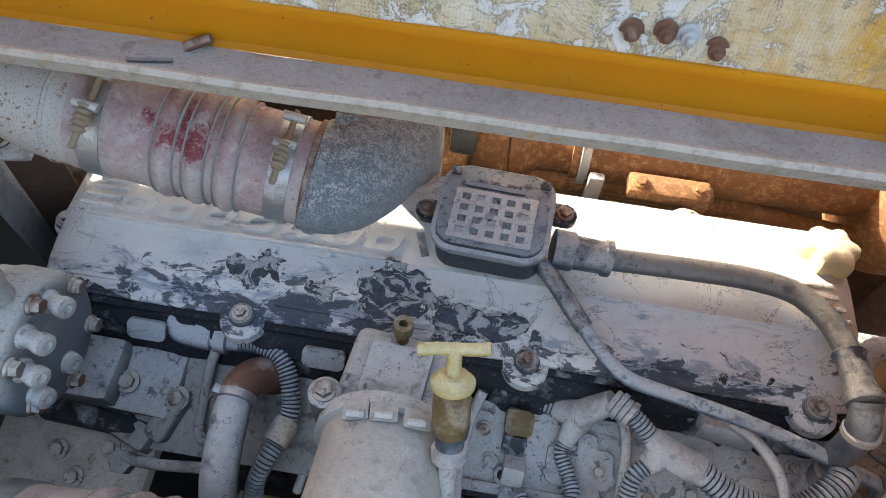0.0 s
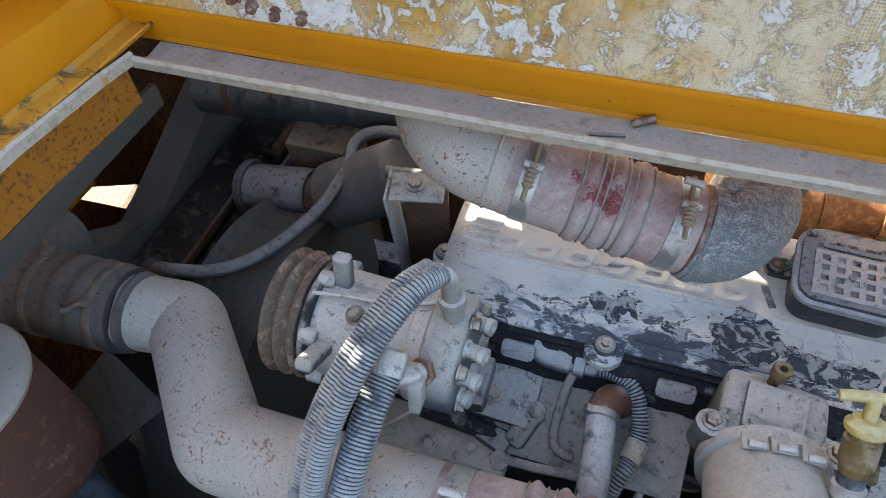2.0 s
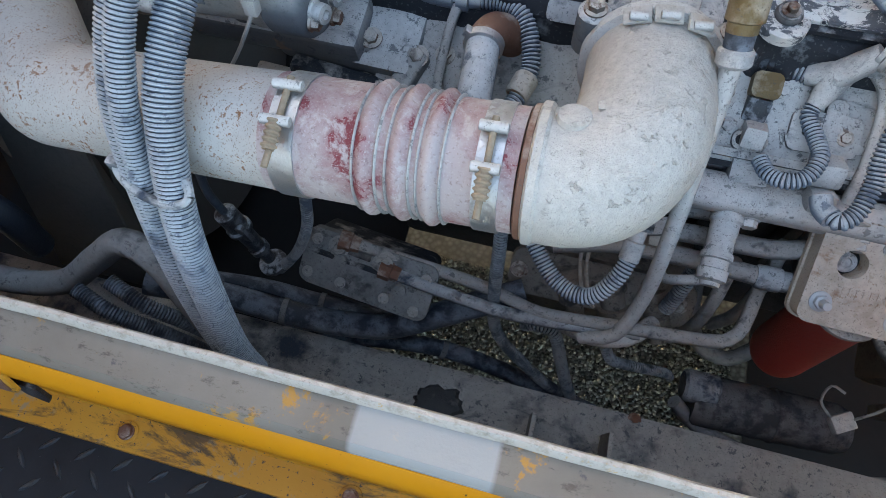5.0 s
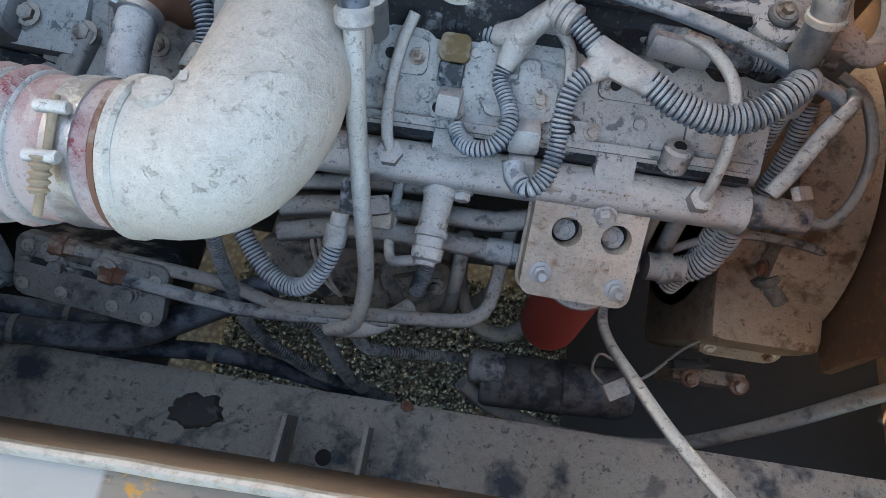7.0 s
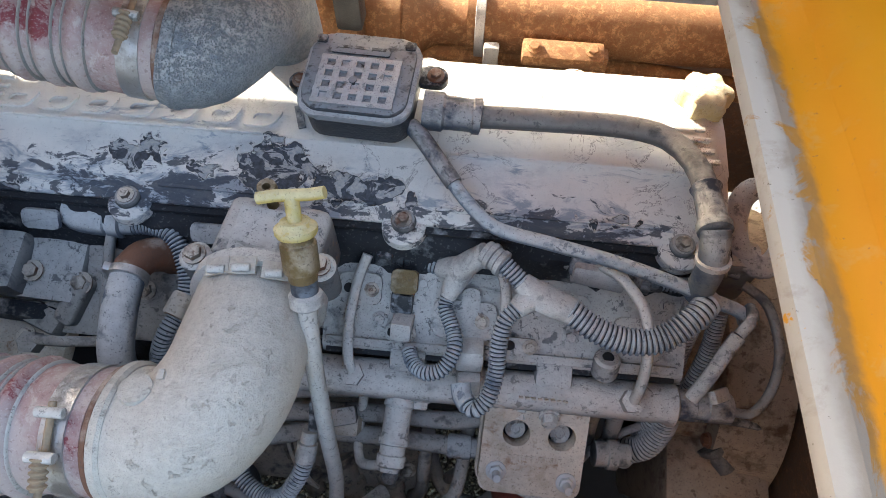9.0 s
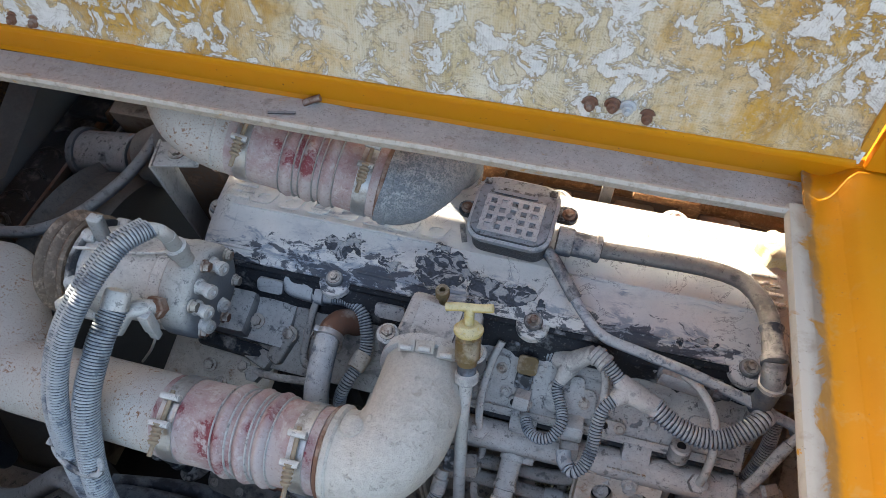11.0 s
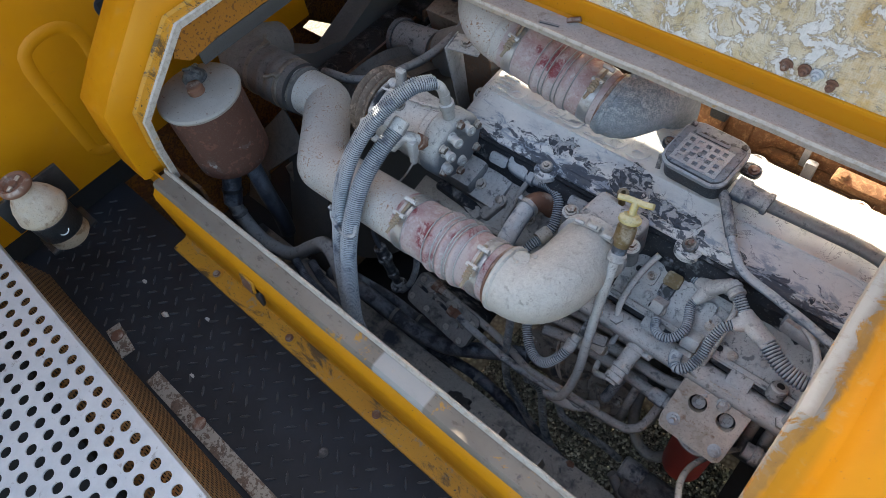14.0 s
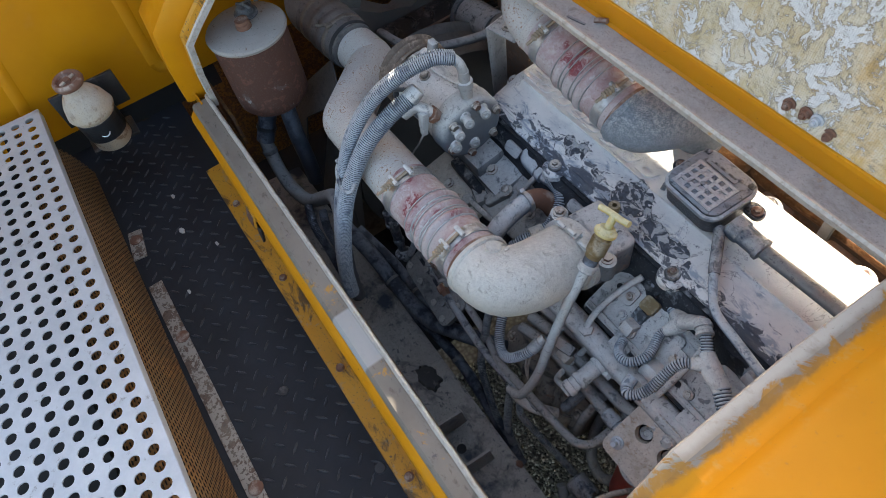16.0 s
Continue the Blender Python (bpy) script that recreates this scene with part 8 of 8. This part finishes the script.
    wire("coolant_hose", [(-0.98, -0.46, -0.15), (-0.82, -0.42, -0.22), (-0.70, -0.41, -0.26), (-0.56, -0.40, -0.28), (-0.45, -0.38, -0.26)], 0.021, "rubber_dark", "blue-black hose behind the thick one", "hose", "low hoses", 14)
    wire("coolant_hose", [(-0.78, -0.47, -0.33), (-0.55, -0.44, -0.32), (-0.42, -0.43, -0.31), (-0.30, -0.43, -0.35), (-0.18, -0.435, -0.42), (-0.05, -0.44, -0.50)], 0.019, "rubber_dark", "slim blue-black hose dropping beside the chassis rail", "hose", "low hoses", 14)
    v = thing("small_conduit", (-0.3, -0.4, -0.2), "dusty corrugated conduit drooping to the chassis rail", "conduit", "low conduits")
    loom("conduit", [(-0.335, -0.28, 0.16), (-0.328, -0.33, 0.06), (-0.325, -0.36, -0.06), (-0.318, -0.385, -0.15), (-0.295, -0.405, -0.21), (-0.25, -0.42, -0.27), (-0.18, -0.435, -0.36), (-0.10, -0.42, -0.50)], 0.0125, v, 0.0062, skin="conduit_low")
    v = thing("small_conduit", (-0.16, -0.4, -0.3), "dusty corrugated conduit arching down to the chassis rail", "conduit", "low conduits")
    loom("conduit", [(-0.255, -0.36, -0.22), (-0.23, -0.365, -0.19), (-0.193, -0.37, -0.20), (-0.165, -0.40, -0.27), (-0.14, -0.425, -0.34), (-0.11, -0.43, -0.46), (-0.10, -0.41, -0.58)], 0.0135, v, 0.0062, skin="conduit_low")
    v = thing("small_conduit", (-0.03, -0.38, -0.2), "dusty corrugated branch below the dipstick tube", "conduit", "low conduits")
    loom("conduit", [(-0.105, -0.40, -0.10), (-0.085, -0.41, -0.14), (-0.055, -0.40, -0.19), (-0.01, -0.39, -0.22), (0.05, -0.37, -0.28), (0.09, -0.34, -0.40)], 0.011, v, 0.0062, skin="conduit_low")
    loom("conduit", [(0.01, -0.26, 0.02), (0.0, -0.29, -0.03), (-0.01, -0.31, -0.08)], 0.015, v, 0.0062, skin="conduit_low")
    # starter motor and cables
    s = thing("starter_motor", (0.3, -0.38, -0.42), "brown-dusted cylindrical starter motor with a blue solenoid", "motor")
    part("body", lathe([(0, 0.052), (0.01, 0.058), (0.17, 0.058), (0.172, 0.061), (0.180, 0.061), (0.182, 0.057), (0.30, 0.055), (0.325, 0.045), (0.33, 0.02)], (0.14, -0.375, -0.40), (1, 0.03, 0.03), 32), M["hose_grey"], s)
    part("solenoid", lathe([(0, 0.03), (0.006, 0.036), (0.07, 0.036), (0.076, 0.03)], (0.11, -0.36, -0.36), (1, 0.02, 0.0), 24), M["frame_blue"], s)
    wire("starter_cable", [(0.10, -0.40, -0.37), (0.18, -0.43, -0.43), (0.35, -0.455, -0.47), (0.55, -0.45, -0.46), (0.72, -0.40, -0.36), (0.86, -0.34, -0.20), (0.95, -0.30, -0.05)], 0.016, "rubber_grey", "thick dusty battery cable along the starter", "cable")
    # flywheel housing
    h = thing("flywheel_housing", (0.7, 0.05, -0.1), "brown rust-stained flywheel housing with a breather stub", "housing")
    part("drum", lathe([(0, 0.26), (0.01, 0.275), (0.07, 0.28), (0.08, 0.31), (0.13, 0.32), (0.20, 0.325), (0.21, 0.30)], (0.50, 0.05, -0.17), (1, 0, 0), 56), M["shroud_brown"], h)
    part("bulge", box((0.20, 0.30, 0.40), pose(0.60, -0.13, -0.22, 14), 0.03), M["shroud_brown"], h)
    part("stub", lathe([(0, 0.030), (0.012, 0.028), (0.02, 0.020), (0.055, 0.019), (0.057, 0.016), (0.05, 0.008)], (0.585, -0.20, -0.025), (0.45, -0.55, -0.35), 18), M["hose_grey"], h)
    part("lug_plate", box((0.15, 0.03, 0.12), pose(0.60, -0.31, -0.36, 10), 0.006), M["shroud_brown"], h)
    for k in range(9):
        a = radians(62 + 17 * k)
        bolt(h, (0.575, 0.05 + 0.295 * math.cos(a), -0.17 + 0.295 * math.sin(a)), (-1, 0, 0), 0.012, 0.012, M["copper_rust"], 1.3)
    part("cover_plate", prism(rounded(0.15, 0.13, 0.02), 0.010, place_at((0.60, -0.275, -0.13), (0, -0.9, 0.42), (0, 0.42, 0.9)), 0.003), M["shroud_brown"], h)
    for sx, sy in ((-0.055, 0.045), (0.055, 0.045), (-0.055, -0.045), (0.055, -0.045)):
        m = place_at((0.60, -0.275, -0.13), (0, -0.9, 0.42), (0, 0.42, 0.9))
        bolt(h, tuple(m @ Vector((sx, sy, 0.010))), (0, -0.9, 0.42), 0.008, 0.007, M["bolt"])
    part("lever", box((0.09, 0.018, 0.02), pose(0.52, -0.33, -0.20, 0, 20, 15), 0.004), M["black_metal"], h)
    for x in (0.56, 0.66):
        bolt(h, (x, -0.33, -0.30), (0, -0.5, 0.85), 0.013, 0.016, M["copper_rust"])
    wire("drain_cable", [(0.73, -0.18, 0.0), (0.62, -0.18, 0.055), (0.50, -0.188, 0.080), (0.42, -0.21, 0.070), (0.35, -0.246, 0.040), (0.30, -0.31, 0.045), (0.278, -0.365, 0.09), (0.268, -0.43, 0.18), (0.272, -0.50, 0.28), (0.30, -0.57, 0.34), (0.36, -0.64, 0.37), (0.44, -0.68, 0.36)], 0.0075, "rubber", "loose thin cable arching across the bay to the sill", "cable")
    # hoses beside the rail end
    g = thing("rail_hoses", (0.46, -0.15, 0.2), "dusty hoses and sleeved plug beside the fuel rail end", "hose")
    loom("conduit", [(0.462, -0.085, 0.300), (0.464, -0.09, 0.24), (0.46, -0.12, 0.18), (0.452, -0.165, 0.15), (0.445, -0.20, 0.10), (0.44, -0.22, 0.02), (0.42, -0.24, -0.05)], 0.0195, g, 0.0075, 0.0018)
    loom("conduit", [(0.505, -0.07, 0.27), (0.505, -0.11, 0.215), (0.492, -0.15, 0.16), (0.48, -0.185, 0.10), (0.47, -0.21, 0.02)], 0.0145, g, 0.006)
    part("collar", lathe([(0, 0.022), (0.002, 0.026), (0.03, 0.025), (0.032, 0.02)], (0.462, -0.083, 0.31), (0, -0.2, -1), 16), M["sleeve"], g)
    part("plug", tube([(0.505, -0.135, 0.325), (0.488, -0.160, 0.305), (0.470, -0.19, 0.275), (0.455, -0.21, 0.25)], 0.0115, 14), M["frame_blue"], g)
    part("lead", tube([(0.505, -0.135, 0.325), (0.525, -0.110, 0.335), (0.53, -0.085, 0.32)], 0.009, 10, 0.01), M["frame_blue"], g)
    part("tape_flags", box((0.04, 0.02, 0.012), pose(0.50, -0.20, 0.245, 20, 30, 30), 0.003), M["sleeve"], g)
    part("coupling", lathe([(0, 0.022), (0.02, 0.022), (0.022, 0.026), (0.038, 0.026), (0.04, 0.02), (0.06, 0.02)], (0.345, -0.262, 0.07), (1, 0.05, -0.05), 14), M["tube_grey"], g)
    loom("conduit", [(0.41, -0.24, 0.02), (0.44, -0.235, 0.05), (0.455, -0.215, 0.09), (0.458, -0.20, 0.12)], 0.0235, g, 0.0075, 0.0025)
    for x in (0.335, 0.375):
        part("drop", tube([(x, -0.20, 0.145), (x, -0.22, 0.08), (x + 0.01, -0.235, 0.0)], 0.014, 12), M["tube_grey"], g)
    k = thing("loose_plug", (0.42, -0.36, -0.25), "loose two-wire plug dangling beside the starter", "connector")
    part("body", box((0.05, 0.035, 0.018), pose(0.40, -0.385, -0.27, 10, 5, 30), 0.004), M["sleeve"], k)
    for q in ([(0.375, -0.38, -0.265), (0.345, -0.36, -0.24), (0.35, -0.335, -0.21), (0.38, -0.34, -0.22)], [(0.42, -0.375, -0.265), (0.46, -0.35, -0.24), (0.50, -0.31, -0.18), (0.54, -0.29, -0.12)]):
        part("lead", tube(q, 0.003, 6, 0.01), M["rubber_grey"], k)
    # lead from breather box along the cover
    w = thing("breather_lead", (0.2, -0.03, 0.4), "blue-grey sleeved lead from the breather box down the engine", "cable")
    part("sleeve", tube([(-0.002, 0.108, 0.444), (0.016, 0.090, 0.442), (0.050, 0.048, 0.432), (0.072, 0.022, 0.424)], 0.0135, 14, 0.01), M["frame_blue"], w)
    part("lead", tube([(0.068, 0.026, 0.424), (0.10, -0.008, 0.413), (0.14, -0.036, 0.403), (0.22, -0.050, 0.396), (0.31, -0.064, 0.386), (0.40, -0.078, 0.365), (0.47, -0.088, 0.338), (0.515, -0.092, 0.318), (0.528, -0.10, 0.30)], 0.0105, 14, 0.012), M["conduit"], w)
    e = thing("lifting_eye", (0.55, 0.08, 0.3), "grey steel lifting eye at the rear of the engine", "bracket")
    ring = [V(0.56 + 0.038 * math.cos(a), 0.055 + 0.062 * math.sin(a), 0.33 + 0.02 * math.sin(a)) for a in [2 * math.pi * k / 28 for k in range(29)]]
    part("eye", sweep(bmesh.new(), ring, 0.019, 12, caps=False, flat=0.6), M["cast"], e)
    part("stem", box((0.06, 0.05, 0.12), pose(0.535, 0.01, 0.26), 0.012), M["cast"], e)
    part("fitting", lathe([(0, 0.02), (0.02, 0.02), (0.022, 0.015), (0.04, 0.015)], (0.50, 0.005, 0.285), (1, -0.3, 0.1), 12), M["frame_blue"], e)


lower_front()


# ---- far side: exhaust, and plain unseen walls added to close the bay to light ----
def far_side():
    x = thing("exhaust_log", (0.25, 0.55, 0.4), "orange-rusted exhaust pipe and muffler behind the engine", "exhaust")
    part("pipe", sweep(bmesh.new(), even_path([(0.06, 0.505, 0.312), (0.2, 0.505, 0.315), (0.43, 0.505, 0.318), (0.66, 0.505, 0.32)], 0.03), 0.062, 28, wob=0.04), M["rust"], x)
    part("muffler", lathe([(0, 0.06), (0.02, 0.13), (0.06, 0.165), (0.4, 0.17), (0.42, 0.12)], (0.62, 0.52, 0.30), (1, 0.03, 0), 36), M["rust"], x)
    part("strap", lathe([(0, 0.064), (0.001, 0.072), (0.018, 0.072), (0.019, 0.064)], (0.075, 0.505, 0.313), (1, 0, 0), 28), M["sleeve"], x, "pale dusty band clamp")
    part("neck", lathe([(0, 0.085), (0.03, 0.072), (0.055, 0.052), (0.12, 0.050), (0.135, 0.060)], (-0.06, 0.505, 0.305), (1, 0, 0.04), 30), M["rust"], x)
    part("elbow_body", lathe([(0, 0.05), (0.015, 0.078), (0.05, 0.088), (0.09, 0.088), (0.10, 0.078)], (-0.155, 0.505, 0.295), (1, 0, 0.04), 32), M["rust"], x)
    part("bracket", box((0.155, 0.045, 0.03), pose(0.245, 0.414, 0.325, 10), 0.008), M["rust"], x)
    part("stay", box((0.045, 0.03, 0.16), pose(0.31, 0.42, 0.25), 0.006), M["rust"], x)
    part("stay", box((0.03, 0.02, 0.12), pose(0.11, 0.42, 0.27), 0.006), M["sleeve"], x, "pale steel stay")
    for bx in (0.19, 0.30):
        bolt(x, (bx, 0.410, 0.341), (0, -0.17, 1), 0.010, 0.008, M["rust"])
    for y, z, r in ((0.455, 0.262, 0.02), (0.475, 0.225, 0.016), (0.62, 0.30, 0.03)):
        part("rod", tube([(-0.05, y, z), (0.2, y + 0.01, z), (0.45, y, z - 0.01), (0.66, y - 0.02, z - 0.015)], r, 12), M["rust"], x)
    for k in range(6):
        part("port", box((0.10, 0.09, 0.07), pose(-0.62 + 0.2 * k, 0.365, 0.25), 0.015), M["rust_brown"], x)
    t = thing("turbocharger", (-0.15, 0.42, 0.5), "rust-brown turbocharger housing and dark fittings behind the charge elbow", "turbocharger")
    part("housing", lathe([(0, 0.05), (0.02, 0.10), (0.07, 0.11), (0.12, 0.09), (0.14, 0.05)], (-0.28, 0.46, 0.33), (0.9, 0.2, 0), 32), M["rust"], t)
    part("collar", lathe([(0, 0.066), (0.002, 0.072), (0.02, 0.072), (0.022, 0.066)], UPR + V(0.122, 0.165, -0.12), (0, 0.25, -1), 28), M["steel_pipe"], t)
    part("valve", box((0.05, 0.05, 0.09), pose(-0.15, 0.40, 0.42), 0.01), M["black_metal"], t)
    # unseen sheets and far rail, added to keep sun and bounce from below
    w = thing("bay_blocker", (0, 0.95, -0.6), "plain dark sheets added to block light under the bay, and a rusty plate", "wall", kind="structure")
    part("sheet", box((3.2, 0.02, 0.75), pose(-0.2, 0.98, -0.42), 0), M["rust_brown"], w)
    part("belly_block", box((1.55, 1.7, 0.01), pose(-1.43, 0.15, -0.70), 0), M["dark"], w)
    part("belly_block", box((1.1, 1.5, 0.01), pose(0.95, 0.2, -0.80), 0), M["dark"], w)
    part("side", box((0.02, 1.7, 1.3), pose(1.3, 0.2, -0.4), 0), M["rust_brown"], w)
    part("far_block", box((2.9, 0.08, 0.34), pose(-0.05, 0.52, -0.42), 0.01), M["frame_blue"], w)
    part("walkway_block", box((1.45, 0.01, 0.80), pose(-1.42, -0.90, -0.43), 0), M["dark"], w)
    # sun reaches this panel, so its shade is in the colour
    part("rust_panel", box((0.02, 0.62, 0.8), pose(0.72, -0.03, 0.30), 0.003), M["rust_shaded"], w)


far_side()
